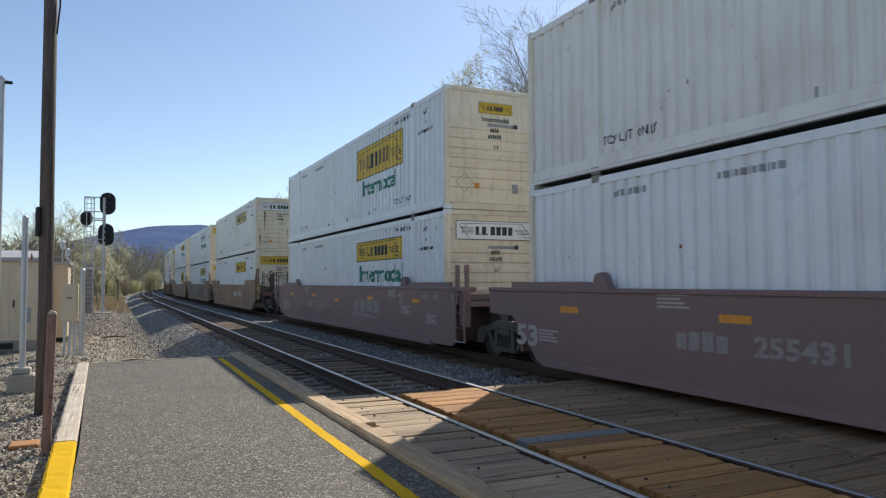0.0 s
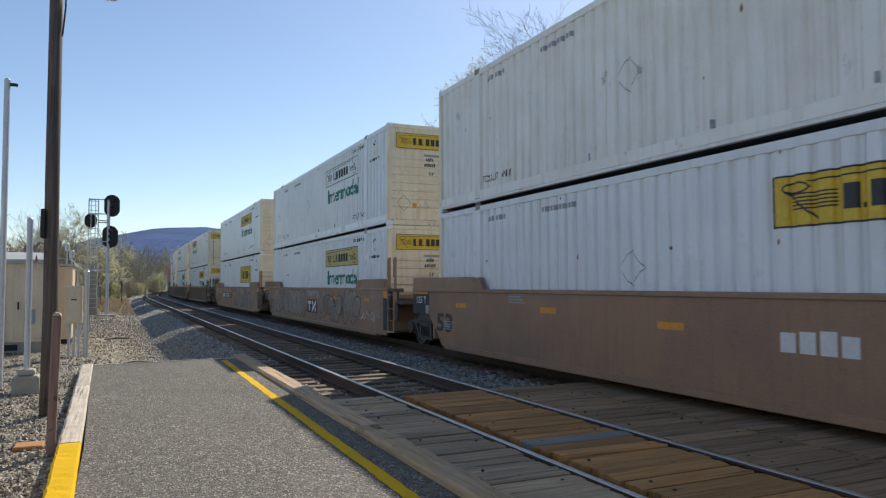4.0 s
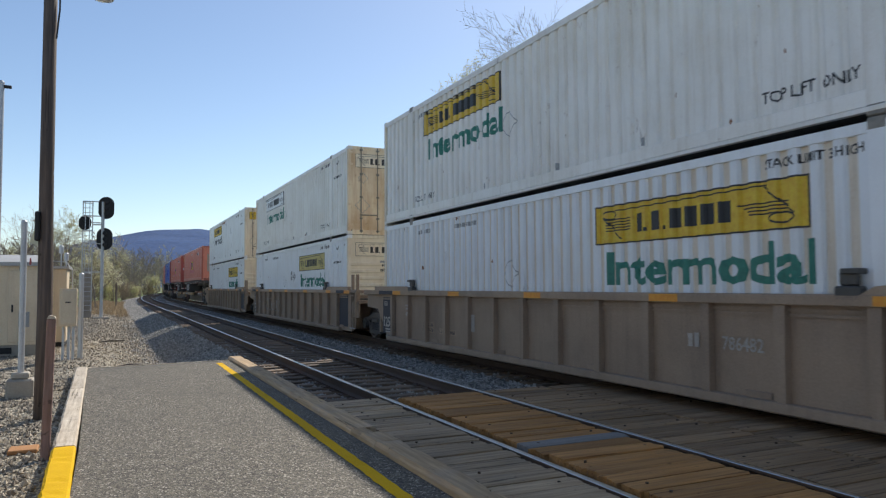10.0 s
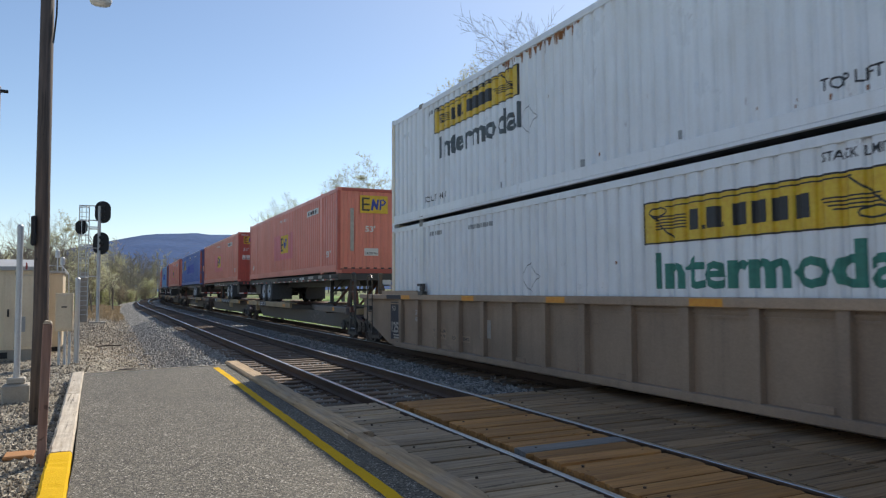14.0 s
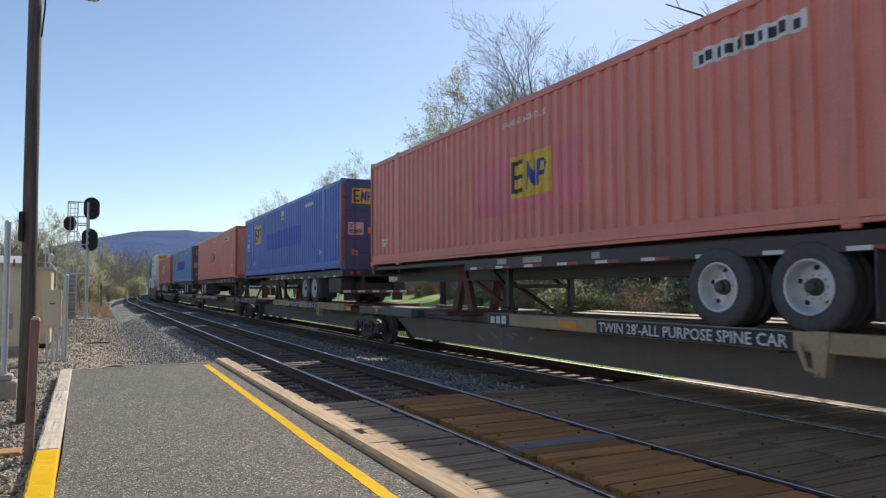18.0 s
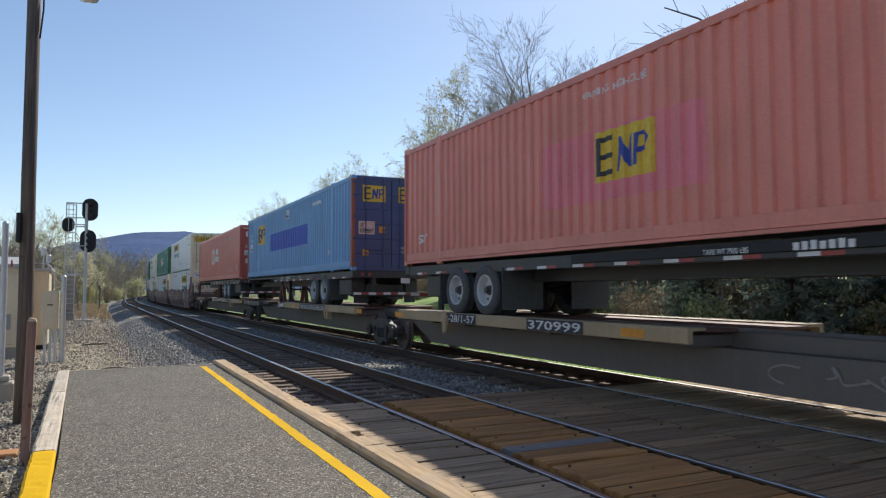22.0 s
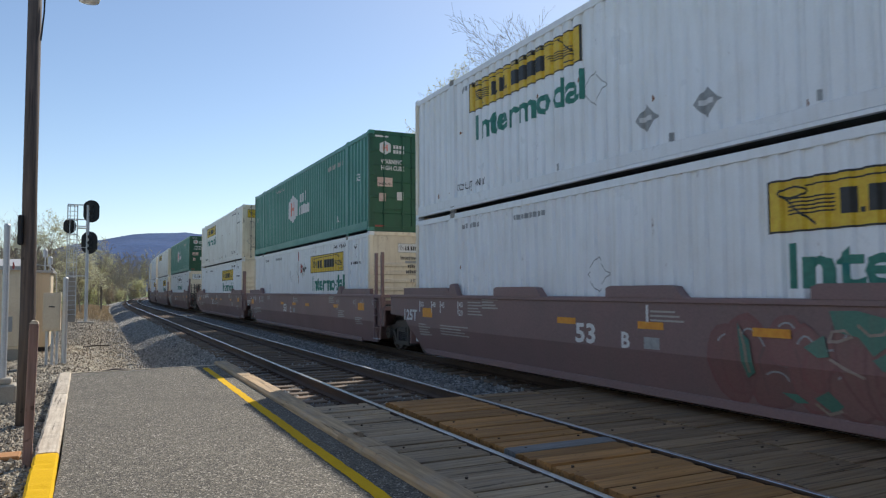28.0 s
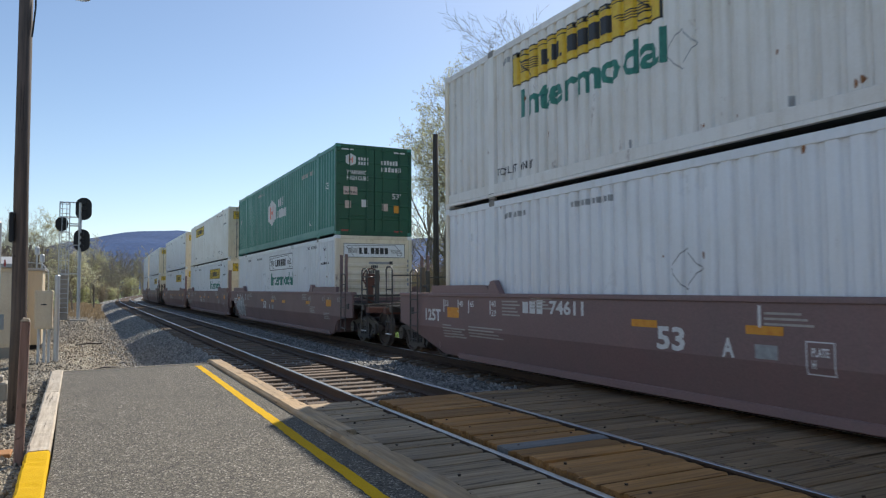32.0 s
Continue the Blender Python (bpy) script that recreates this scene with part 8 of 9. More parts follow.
def platform_pole():
    p = utility_pole(-0.82, 11.1, -0.18, 8.2, 0.094, "dark brown wooden pole standing in the gravel")
    bm = bmesh.new()
    box(bm, -0.122, -0.06, -0.12, 0.0, 2.4, 2.8, 0.015)
    part("meter_box", bm, M_SIGNAL, p, "black box strapped to the pole")
    bm = bmesh.new()
    tube(bm, [(0.11, -0.09, 8.0), (0.125, -0.09, 6.4), (0.12, -0.09, 5.6), (0.085, -0.07, 5.2)], 0.012, 6)
    part("cable", bm, M_SIGNAL, p, "loose black cable")
    bm = bmesh.new()
    tube(bm, [(0.1, 0, 6.5), (0.42, 0, 6.62), (0.62, 0, 6.45), (0.66, 0, 6.12)], 0.022, 8)
    part("lamp_arm", bm, M_GALV, p)
    bm = bmesh.new()
    disc_stack(bm, 2, (0.66, 0, 5.85), [(0.0, 0.02), (0.02, 0.13), (0.08, 0.155), (0.14, 0.13), (0.22, 0.07), (0.3, 0.05)], 20)
    part("lamp_shade", bm, M_LAMP, p, "white lamp bowl", smooth=True)


def wooden_bollard():
    b = thing("wooden_bollard", "slim brown painted wooden post beside the platform", "bollard")
    b.location = (-0.58, 8.42, -0.18)
    b.rotation_euler = (0, 0.022, 0)
    bm = bmesh.new()
    box(bm, -0.042, 0.042, -0.05, 0.05, -0.2, 1.45, 0.012)
    part("post", bm, M_POST, b)
    bm = bmesh.new()
    prism(bm, [(-0.043, 1.449), (0.043, 1.449), (0.03, 1.475), (-0.02, 1.485)], 1, -0.052, 0.052)
    part("post_cap", bm, M_EDGE, b, "split pale wooden top")
    r = thing("rusty_plate", "small rusty steel plate lying on gravel", "plate")
    r.location = (-0.80, 8.95, -0.2)
    bm = bmesh.new()
    box(bm, -0.16, 0.12, -0.14, 0.14, 0.03, 0.075, 0.01)
    part("plate", bm, M_RUSTPLATE, r)


def steel_post(x, y, height, r, label, footing=False, z=-0.2):
    p = thing("steel_post", label, "post", "steel posts by the gravel yard")
    p.location = (x, y, z)
    bm = bmesh.new()
    tube(bm, [(0, 0, 0.0), (0, 0, height)], r, 12)
    part("tube", bm, M_GALV, p, smooth=False)
    bm = bmesh.new()
    disc_stack(bm, 2, (0, 0, height), [(0, r * 1.1), (0.03, r * 1.05), (0.06, r * 0.5)], 12)
    part("cap", bm, M_GALV, p)
    if footing:
        bm = bmesh.new()
        box(bm, -0.2, 0.2, -0.2, 0.2, -0.1, 0.3, 0.03)
        part("footing", bm, M_GREYCONC, p, "square concrete footing")
        bm = bmesh.new()
        box(bm, -0.13, 0.13, -0.13, 0.13, 0.3, 0.4, 0.02)
        part("collar", bm, M_GREYCONC, p)
    return p


def equipment_house():
    h = thing("equipment_cabinet", "large beige metal railway equipment house on a steel base", "cabinet")
    h.location = (0, 22.0, -0.2)
    bm = bmesh.new()
    box(bm, -6.6, -1.75, 0, 2.6, 0.28, 2.38, 0.01)
    part("body", bm, M_BEIGE, h)
    bm = bmesh.new()
    for i in range(8):
        box(bm, -6.55 + i * 0.62, -6.52 + i * 0.62, -0.012, 0.0, 0.3, 2.36)
    part("panel_seams", bm, M_GREYFILM, h)
    bm = bmesh.new()
    prism(bm, [(-0.12, 2.38), (2.72, 2.38), (2.72, 2.48), (1.3, 2.72), (-0.12, 2.48)], 0, -6.7, -1.66)
    part("roof", bm, M_ROOFMETAL, h, "pale metal roof")
    bm = bmesh.new()
    box(bm, -6.6, -1.75, 0.02, 2.58, 0.0, 0.28)
    base = part("base_frame", bm, M_GREYCONC, h)
    for x in (-5.2, -3.6, -2.5):
        bm = bmesh.new()
        box(bm, x - 0.15, x + 0.15, -0.005, 0.02, 0.06, 0.22)
        part("base_opening", bm, M_SIGNAL, base)
    for x in (-3.55, -2.45):
        bm = bmesh.new()
        box(bm, x, x + 0.9, -0.03, 0.0, 0.36, 2.25, 0.008)
        d = part("door", bm, M_BEIGE, h, "flush beige access door")
        bm = bmesh.new()
        box(bm, x + 0.08, x + 0.12, -0.06, -0.03, 1.15, 1.35, 0.005)
        part("handle", bm, M_SIGNAL, d)
    bm = bmesh.new()
    box(bm, -2.2, -1.95, -0.05, -0.03, 0.75, 1.15, 0.005)
    part("notice", bm, M_GREYFILM, h)


def second_house():
    h = thing("equipment_cabinet", "narrow beige metal equipment cabinet with a railed roof", "cabinet")
    h.location = (-1.2, 24.6, -0.2)
    bm = bmesh.new()
    box(bm, -0.6, -0.02, 0, 1.6, 0.15, 2.36, 0.012)
    part("body", bm, M_BEIGE, h)
    bm = bmesh.new()
    box(bm, -0.68, 0.05, -0.08, 1.7, 2.36, 2.44, 0.01)
    part("roof", bm, M_ROOFMETAL, h)
    bm = bmesh.new()
    box(bm, -0.6, -0.04, 0.05, 1.55, 0.0, 0.15)
    part("plinth", bm, M_SIGNAL, h)
    bm = bmesh.new()
    tube(bm, [(-0.5, 0.2, 2.62), (-0.05, 0.2, 2.58), (0.12, 0.2, 2.35), (0.14, 0.2, 1.5)], 0.02, 6)
    part("conduit", bm, M_GALV, h)
    for x, t in ((-0.2, 2.85), (-0.06, 2.62)):
        bm = bmesh.new()
        tube(bm, [(x, 0.4, 2.44), (x, 0.4, t)], 0.02, 6)
        disc_stack(bm, 2, (x, 0.4, t), [(0, 0.03), (0.02, 0.07), (0.22, 0.07), (0.26, 0.03)], 10)
        part("antenna", bm, M_GALV, h)


def meter_cabinet():
    c = thing("meter_cabinet", "small beige electrical cabinet on two steel legs", "cabinet")
    c.location = (-0.93, 19.6, -0.2)
    bm = bmesh.new()
    box(bm, -0.19, 0.19, 0, 0.28, 0.85, 1.77, 0.012)
    part("case", bm, M_BEIGE, c)
    bm = bmesh.new()
    box(bm, -0.16, 0.16, -0.02, 0.0, 0.9, 1.72, 0.008)
    d = part("door", bm, M_BEIGE, c)
    bm = bmesh.new()
    box(bm, -0.06, 0.06, -0.03, -0.02, 1.42, 1.45)
    part("plate", bm, M_SIGNAL, d)
    for x in (-0.1, 0.02, 0.12):
        bm = bmesh.new()
        tube(bm, [(x, 0.12, 0), (x, 0.12, 0.86)], 0.03, 8)
        part("leg", bm, M_GALV, c)


def signal_head(parent, x, z, w, h):
    bm = bmesh.new()
    pts = [(x + w / 2 * math.cos(a), z + (h - w) / 2 * (1 if math.sin(a) > 0 else -1) + w / 2 * math.sin(a)) for a in [2 * math.pi * (k + 0.5) / 20 for k in range(20)]]
    prism(bm, pts, 1, -0.06, 0.0)
    b = part("signal_head", bm, M_SIGNAL, parent, "black oval signal backboard")
    for k in (-1, 0, 1):
        bm = bmesh.new()
        disc_stack(bm, 1, (x, 0, z + k * h * 0.26), [(-0.26, 0.12), (-0.06, 0.14)], 14)
        part("lamp_hood", bm, M_SIGNAL, b)


def signal_mast():
    s = thing("railway_signal", "galvanised signal mast with three black oval heads and a ladder", "railway signal")
    s.location = (-0.55, 53.0, -0.4)
    bm = bmesh.new()
    tube(bm, [(0, 0, 0), (0, 0, 7.75)], 0.11, 12)
    part("mast", bm, M_GALV, s)
    bm = bmesh.new()
    box(bm, -0.5, 0.5, -0.4, 0.4, -0.3, 0.04, 0.03)
    part("footing", bm, M_GREYCONC, s)
    for x in (-1.2, -0.62):
        bm = bmesh.new()
        tube(bm, [(x, 0.1, 0.4), (x, 0.1, 7.75)], 0.035, 6)
        part("ladder_stile", bm, M_GALV, s)
    for i in range(24):
        bm = bmesh.new()
        tube(bm, [(-1.2, 0.1, 0.5 + i * 0.31), (-0.62, 0.1, 0.5 + i * 0.31)], 0.02, 5)
        part("rung", bm, M_GALV, s)
    for z in (3.0, 5.0, 6.3, 6.75, 7.72):
        bm = bmesh.new()
        box(bm, -1.22, 0.05, 0.0, 0.08, z, z + 0.07)
        part("bracket", bm, M_GALV, s)
    for z in (4.9, 6.2):
        bm = bmesh.new()
        box(bm, -0.6, 0.1, -0.1, 0.5, z, z + 0.04)
        part("platform_grate", bm, M_GALV, s)
    signal_head(s, 0.2, 7.35, 0.98, 1.5)
    signal_head(s, 0.12, 5.25, 0.98, 1.5)
    signal_head(s, -1.07, 6.3, 0.74, 0.95)
    bm = bmesh.new()
    box(bm, -1.08, -0.6, 0.3, 0.8, 0.0, 3.3, 0.02)
    part("relay_case", bm, M_RELAY, s, "tall brown-grey relay case")
    for x in (-1.04, -0.78):
        bm = bmesh.new()
        tube(bm, [(x, -0.5, 2.9), (x, -0.5, 7.7)], 0.022, 5)
        part("cage_bar", bm, M_GALV, s)
    for i in range(6):
        bm = bmesh.new()
        z = 2.95 + i * 0.94
        tube(bm, [(-1.2, 0.1, z), (-1.2, -0.3, z), (-1.04, -0.5, z), (-0.78, -0.5, z), (-0.62, -0.3, z), (-0.62, 0.1, z)], 0.024, 5)
        part("cage_hoop", bm, M_GALV, s)


platform_pole()
wooden_bollard()
steel_post(-1.32, 13.7, 2.86, 0.048, "tall grey steel post in a concrete footing", True)
q = steel_post(-1.25, 16.2, 2.63, 0.048, "grey steel post carrying a pale sign board")
bm = bmesh.new()
prism(bm, [(-0.22, 2.68), (-0.02, 2.6), (-0.02, 2.95), (-0.12, 2.98)], 1, -0.075, -0.062)
part("sign_board", bm, M_PALESIGN, q, "pale board")
bm = bmesh.new()
prism(bm, [(-0.205, 2.25), (-0.175, 2.23), (-0.165, 2.3), (-0.18, 2.38), (-0.2, 2.37)], 1, -0.075, -0.062)
part("warning_board", bm, M_REDTAPE, q, "small red and white board")
steel_post(-0.67, 20.2, 2.1, 0.06, "grey steel post in the gravel")
q = steel_post(-1.79, 14.4, 5.35, 0.05, "tall blue-grey steel post with a small bracket on top")
bm = bmesh.new()
box(bm, 0.0, 0.16, -0.03, 0.03, 5.28, 5.33, 0.008)
part("bracket", bm, M_SIGNAL, q)
equipment_house()
second_house()
meter_cabinet()
signal_mast()
bm = bmesh.new()
tube(bm, [(-0.25, 0, 0.03), (0.0, 0.02, 0.05), (0.35, -0.03, 0.03)], [0.03, 0.04, 0.02], 6)
o = solid("fallen_branch", bm, M_DARKBARK, "dark broken branch lying on gravel", "branch")
o.matrix_world = pose(0.42, 17.6, -0.2, 0, 0, 15)
bm = bmesh.new()
tube(bm, [(-0.4, 0, 0.02), (0.0, 0.05, 0.04), (0.45, 0.0, 0.02)], [0.02, 0.03, 0.02], 6)
o = solid("fallen_branch", bm, M_DARKBARK, "thin dark stick lying on gravel", "branch")
o.matrix_world = pose(0.05, 26.0, -0.2, 0, 0, 25)
p = utility_pole(15.9, 32.8, -0.4, 9.9, 0.16, "dark wooden pole among the trees")
bm = bmesh.new()
tube(bm, [(20.5, 11.0, 7.0), (20.0, 15.2, 6.6), (20.6, 19.5, 6.9)], 0.012, 5)
solid("overhead_wire", bm, M_GREYFILM, "thin pale wire hung between the trees", "wire")


# ---- trees, scrub and distance ----
class Bush:
    """Collects tapered limbs and leaves as plain vertex and face lists."""

    def __init__(self):
        self.v, self.f = [], []

    def limb(self, pts, r0, r1, sides):
        base = len(self.v)
        n = len(pts)
        for i, p in enumerate(pts):
            d = (pts[min(i + 1, n - 1)] - pts[max(i - 1, 0)]).normalized()
            u = Vector((d.y, -d.x, 0.001)).normalized() if abs(d.z) < 0.95 else Vector((1, 0, 0))
            w = d.cross(u).normalized()
            u = w.cross(d)
            r = r0 + (r1 - r0) * i / (n - 1)
            for k in range(sides):
                a = 2 * math.pi * k / sides
                self.v.append(p + r * (math.cos(a) * u + math.sin(a) * w))
        for i in range(n - 1):
            for k in range(sides):
                self.f.append((base + i * sides + k, base + i * sides + (k + 1) % sides, base + (i + 1) * sides + (k + 1) % sides, base + (i + 1) * sides + k))

    def blade(self, p, d, length, width, rng):
        s = d.cross(Vector((rng.uniform(-1, 1), rng.uniform(-1, 1), rng.uniform(-1, 1)))).normalized() * width
        b = len(self.v)
        self.v += [p - s * 0.3, p + d * length * 0.5 + s, p + d * length, p + d * length * 0.5 - s]
        self.f.append((b, b + 1, b + 2, b + 3))

    def mesh(self, name, material):
        me = bpy.data.meshes.new(name)
        me.from_pydata([tuple(p) for p in self.v], [], self.f)
        me.materials.append(material)
        return me


def rand_dir(rng):
    return Vector((rng.gauss(0, 1), rng.gauss(0, 1), rng.gauss(0, 1))).normalized()


def bare_tree(name, seed, height, spread_, label, bark=None, leaf=None, leaves=0, lean=0.0, levels=4, kids=5, crook=0.2, trunk_r=0.0, first=0.3, category="tree"):
    """A leafless tree: trunk and limbs in one part, fine twigs in another, buds in a third."""
    bark = bark or M_BARK
    rng = random.Random(seed)
    wood, twig, buds = Bush(), Bush(), Bush()

    def branch(p, d, length, r, level):
        n = 5 if level < 2 else 4 if level < 3 else 3 if level < 4 else 2
        pts, q, dd = [p.copy()], p.copy(), d.copy()
        for i in range(n):
            dd = (dd + crook * rand_dir(rng) + Vector((0, 0, 0.06 if level else 0.22))).normalized()
            q = q + dd * length / n
            pts.append(q.copy())
        tip = max(r * 0.35, 0.008)
        (wood if level < 2 else twig).limb(pts, r, tip, 9 if level == 0 else 6 if level == 1 else 4 if level == 2 else 3)
        if level >= levels:
            if leaves:
                for _ in range(leaves):
                    a = pts[rng.randrange(1, len(pts))] + rand_dir(rng) * 0.12
                    buds.blade(a, rand_dir(rng), rng.uniform(0.08, 0.16), rng.uniform(0.028, 0.055), rng)
            return
        count = kids + (2 if level == 0 else 0) + rng.randrange(0, 2)
        for k in range(count):
            f = first + (1 - first) * (k + rng.random()) / count if level == 0 else 0.25 + 0.75 * (k + rng.random()) / count
            f = min(f, 0.99)
            i = min(int(f * n), n - 1)
            a = pts[i].lerp(pts[i + 1], f * n - i)
            out = rand_dir(rng)
            out = (out - dd * out.dot(dd)).normalized()
            base = (pts[i + 1] - pts[i]).normalized()
            nd = (base * rng.uniform(0.55, 0.9) + out * rng.uniform(0.6, 1.0) * spread_).normalized()
            rr = (r + (tip - r) * f) * rng.uniform(0.5, 0.7)
            branch(a, nd, length * rng.uniform(0.42, 0.62) * (1.15 - 0.3 * f), max(rr, 0.008), level + 1)

    branch(Vector((0, 0, -0.3)), Vector((lean, 0, 1)).normalized(), height * 0.8, trunk_r or height * 0.016, 0)
    t = tagged(new(name), label, category, "trees along the line")
    part("trunk", wood.mesh("trunk", bark), bark, t)
    part("twig_crown", twig.mesh("twig_crown", M_TWIG if bark is M_BARK else bark), M_TWIG, t)
    if leaves:
        part("bud_crown", buds.mesh("bud_crown", leaf), leaf, t)
    return t


def fir_tree(name, seed, height, radius, label):
    rng = random.Random(seed)
    wood, green = Bush(), Bush()
    wood.limb([Vector((0, 0, -0.2)), Vector((0.03, 0, height * 0.5)), Vector((0, 0.02, height))], 0.13, 0.02, 7)
    z = 0.25
    while z < height - 0.1:
        f = 1 - z / height
        count = 9 if f > 0.3 else 6
        for k in range(count):
            a = 2 * math.pi * (k + rng.random() * 0.8) / count
            ln = radius * (f ** 0.75) * rng.uniform(0.72, 1.12)
            d = Vector((math.cos(a), math.sin(a), rng.uniform(-0.3, 0.05) + 0.35 * (1 - f)))
            p0 = Vector((0, 0, z))
            pts = [p0, p0 + d * ln * 0.5, p0 + d * ln + Vector((0, 0, 0.08 * ln))]
            wood.limb(pts, 0.02, 0.006, 3)
            steps = max(4, int(ln * 16))
            for i in range(steps):
                q = p0.lerp(pts[2], (i + 0.5) / steps)
                for _ in range(3):
                    side = (rand_dir(rng) + d * 0.6 + Vector((0, 0, -0.15))).normalized()
                    green.blade(q, side, rng.uniform(0.16, 0.3), rng.uniform(0.025, 0.05), rng)
        z += 0.2 + 0.06 * rng.random()
    t = tagged(new(name), label, "conifer", "conifers along the line")
    part("trunk", wood.mesh("trunk", M_DARKBARK), M_DARKBARK, t)
    part("foliage", green.mesh("foliage", M_NEEDLE), M_NEEDLE, t)
    return t


def shrub(name, seed, w, h, label, leaf, count, stems=14, blade=(0.1, 0.2, 0.05)):
    rng = random.Random(seed)
    wood, green = Bush(), Bush()
    for _ in range(stems):
        a = rng.uniform(0, 2 * math.pi)
        top = Vector((math.cos(a) * w * 0.5 * rng.random(), math.sin(a) * w * 0.5 * rng.random(), h * rng.uniform(0.6, 1.0)))
        mid = top * 0.5 + rand_dir(rng) * 0.12 * h
        wood.limb([Vector((top.x * 0.2, top.y * 0.2, -0.1)), mid, top], 0.018, 0.005, 3)
        for _ in range(count // stems):
            q = Vector((0, 0, 0)).lerp(mid, rng.random()) if rng.random() < 0.25 else mid.lerp(top, rng.random())
            q = q + rand_dir(rng) * rng.uniform(0.05, 0.32) * min(w, h) * 0.7
            q.z = max(q.z, 0.03)
            green.blade(q, rand_dir(rng), rng.uniform(blade[0], blade[1]), blade[2], rng)
    t = tagged(new(name), label, "shrub", "shrubs and scrub")
    part("stem_clump", wood.mesh("stem_clump", M_TWIG), M_TWIG, t)
    part("foliage", green.mesh("foliage", leaf), leaf, t)
    return t


def at(x, y, turn=0.0, size=1.0, lift=0.0):
    return pose(x, y, ground_height(x, y) - 0.05 + lift, 0, 0, turn) @ Matrix.Scale(size, 4)


def woods():
    rng = random.Random(77)
    tall = bare_tree("bare_tree", 3, 16.0, 0.72, "tall leafless grey tree in early spring", kids=5, crook=0.16, first=0.4)
    tall2 = bare_tree("bare_tree", 8, 17.0, 0.66, "tall slender leafless grey tree in early spring", kids=5, crook=0.16, first=0.45)
    tall3 = bare_tree("bare_tree", 14, 15.0, 0.85, "spreading leafless grey tree in early spring", kids=4, crook=0.22)
    budding = bare_tree("budding_tree", 21, 14.5, 0.85, "tree with sparse yellow-green spring buds", kids=5, leaf=M_BUD, leaves=7)
    blossom = bare_tree("blossom_tree", 27, 6.5, 0.9, "small tree with pale spring blossom", kids=5, leaf=M_BLOSSOM, leaves=5)
    big = bare_tree("old_tree", 33, 15.5, 0.95, "large dark old tree with crooked bare limbs", bark=M_DARKBARK, kids=4, crook=0.34, trunk_r=0.42, first=0.3)
    fir = fir_tree("fir_tree", 5, 6.0, 2.15, "dense dark green fir tree")
    tall.matrix_world = at(26.2, 43.4, 20, 0.93)
    tall2.matrix_world = at(25.7, 36.0, 80, 0.84)
    tall3.matrix_world = at(26.0, 45.8, 140, 0.85)
    budding.matrix_world = at(24.3, 47.0, 10, 1.0)
    blossom.matrix_world = at(-1.2, 76.0, 0, 0.95)
    big.matrix_world = at(20.4, 16.6, 30, 1.0)
    fir.matrix_world = at(17.5, 16.9, 0, 0.93)
    for x, y, r, k in ((17.9, 13.9, 60, 1.13), (19.2, 12.2, 130, 1.05), (20.6, 22.9, 200, 0.85), (22.4, 26.2, 20, 0.82), (19.8, 19.9, 90, 0.75), (21.5, 9.5, 40, 1.1)):
        copy_thing(fir, at(x, y, r, k))
    for src, x, y, r, k in ((tall3, 27.6, 40.4, 200, 0.95), (tall, 25.5, 33.2, 150, 0.85), (tall2, 24.6, 30.6, 300, 0.9), (tall2, 26.8, 41.0, 40, 0.88), (tall, 26.6, 38.4, 220, 0.84)):
        copy_thing(src, at(x, y, r, k))
    for x, y, r, k in ((25.6, 44.4, 90, 0.9), (25.6, 52.0, 300, 0.82), (27.3, 38.6, 250, 0.8), (27.0, 48.0, 70, 0.82), (27.4, 50.5, 160, 0.74)):
        copy_thing(budding, at(x, y, r, k))
    kinds = (tall, tall2, tall3)
    slim = bare_tree("bare_tree", 51, 15.0, 0.85, "leafless grey tree further along the line", kids=6, levels=3)
    slim2 = bare_tree("bare_tree", 57, 15.5, 0.7, "slender leafless grey tree further along the line", kids=6, levels=3, first=0.4)
    slim.matrix_world, slim2.matrix_world = at(33.0, 70.0, 30, 0.8), at(36.0, 74.0, 70, 0.85)
    for i in range(40):
        y = rng.uniform(6, 66)
        x = 24.5 + rng.random() ** 1.3 * 20 + max(0, 20 - y) * 0.25
        copy_thing(kinds[i % 3] if i % 4 == 0 and x < 36 else (slim, slim2)[i % 2], at(x, y, rng.uniform(0, 360), rng.uniform(0.6, 0.92)))
    # along the line, further off
    for i in range(40):
        y = rng.uniform(68, 190)
        x = 21 + (y - 68) * 0.07 + rng.random() ** 1.5 * 34 + bend(y)
        src = (slim, slim2)[i % 2] if rng.random() < 0.75 else budding
        copy_thing(src, at(x, y, rng.uniform(0, 360), rng.uniform(0.5, 0.85)))
    for x, y, k in ((31.0, 86.0, 1.05), (28.0, 94.0, 0.95), (28.5, 128.0, 1.05), (32.0, 134.0, 1.0)):
        copy_thing(budding if k > 1 else tall3, at(x, y, y * 7, k))
    # behind the cabinets
    for i in range(34):
        y = rng.uniform(50, 120)
        x = -4.5 - rng.random() * 26 - max(0, 70 - y) * 0.06
        src = (slim, budding, slim2, blossom, tall3, slim)[i % 6]
        copy_thing(src, at(x, y, rng.uniform(0, 360), rng.uniform(0.42, 0.6) * (1.7 if src is blossom else 1)))
    for x, y, k in ((-6.0, 60.0, 0.62), (-3.6, 72.0, 0.58), (-4.4, 64.0, 0.55), (0.6, 92.0, 0.5)):
        copy_thing(tall3 if y < 70 else budding, at(x, y, x * 40, k))
    # scrub
    green = shrub("green_shrub", 4, 2.2, 1.9, "evergreen shrub with dull green leaves", M_SHRUB, 2200)
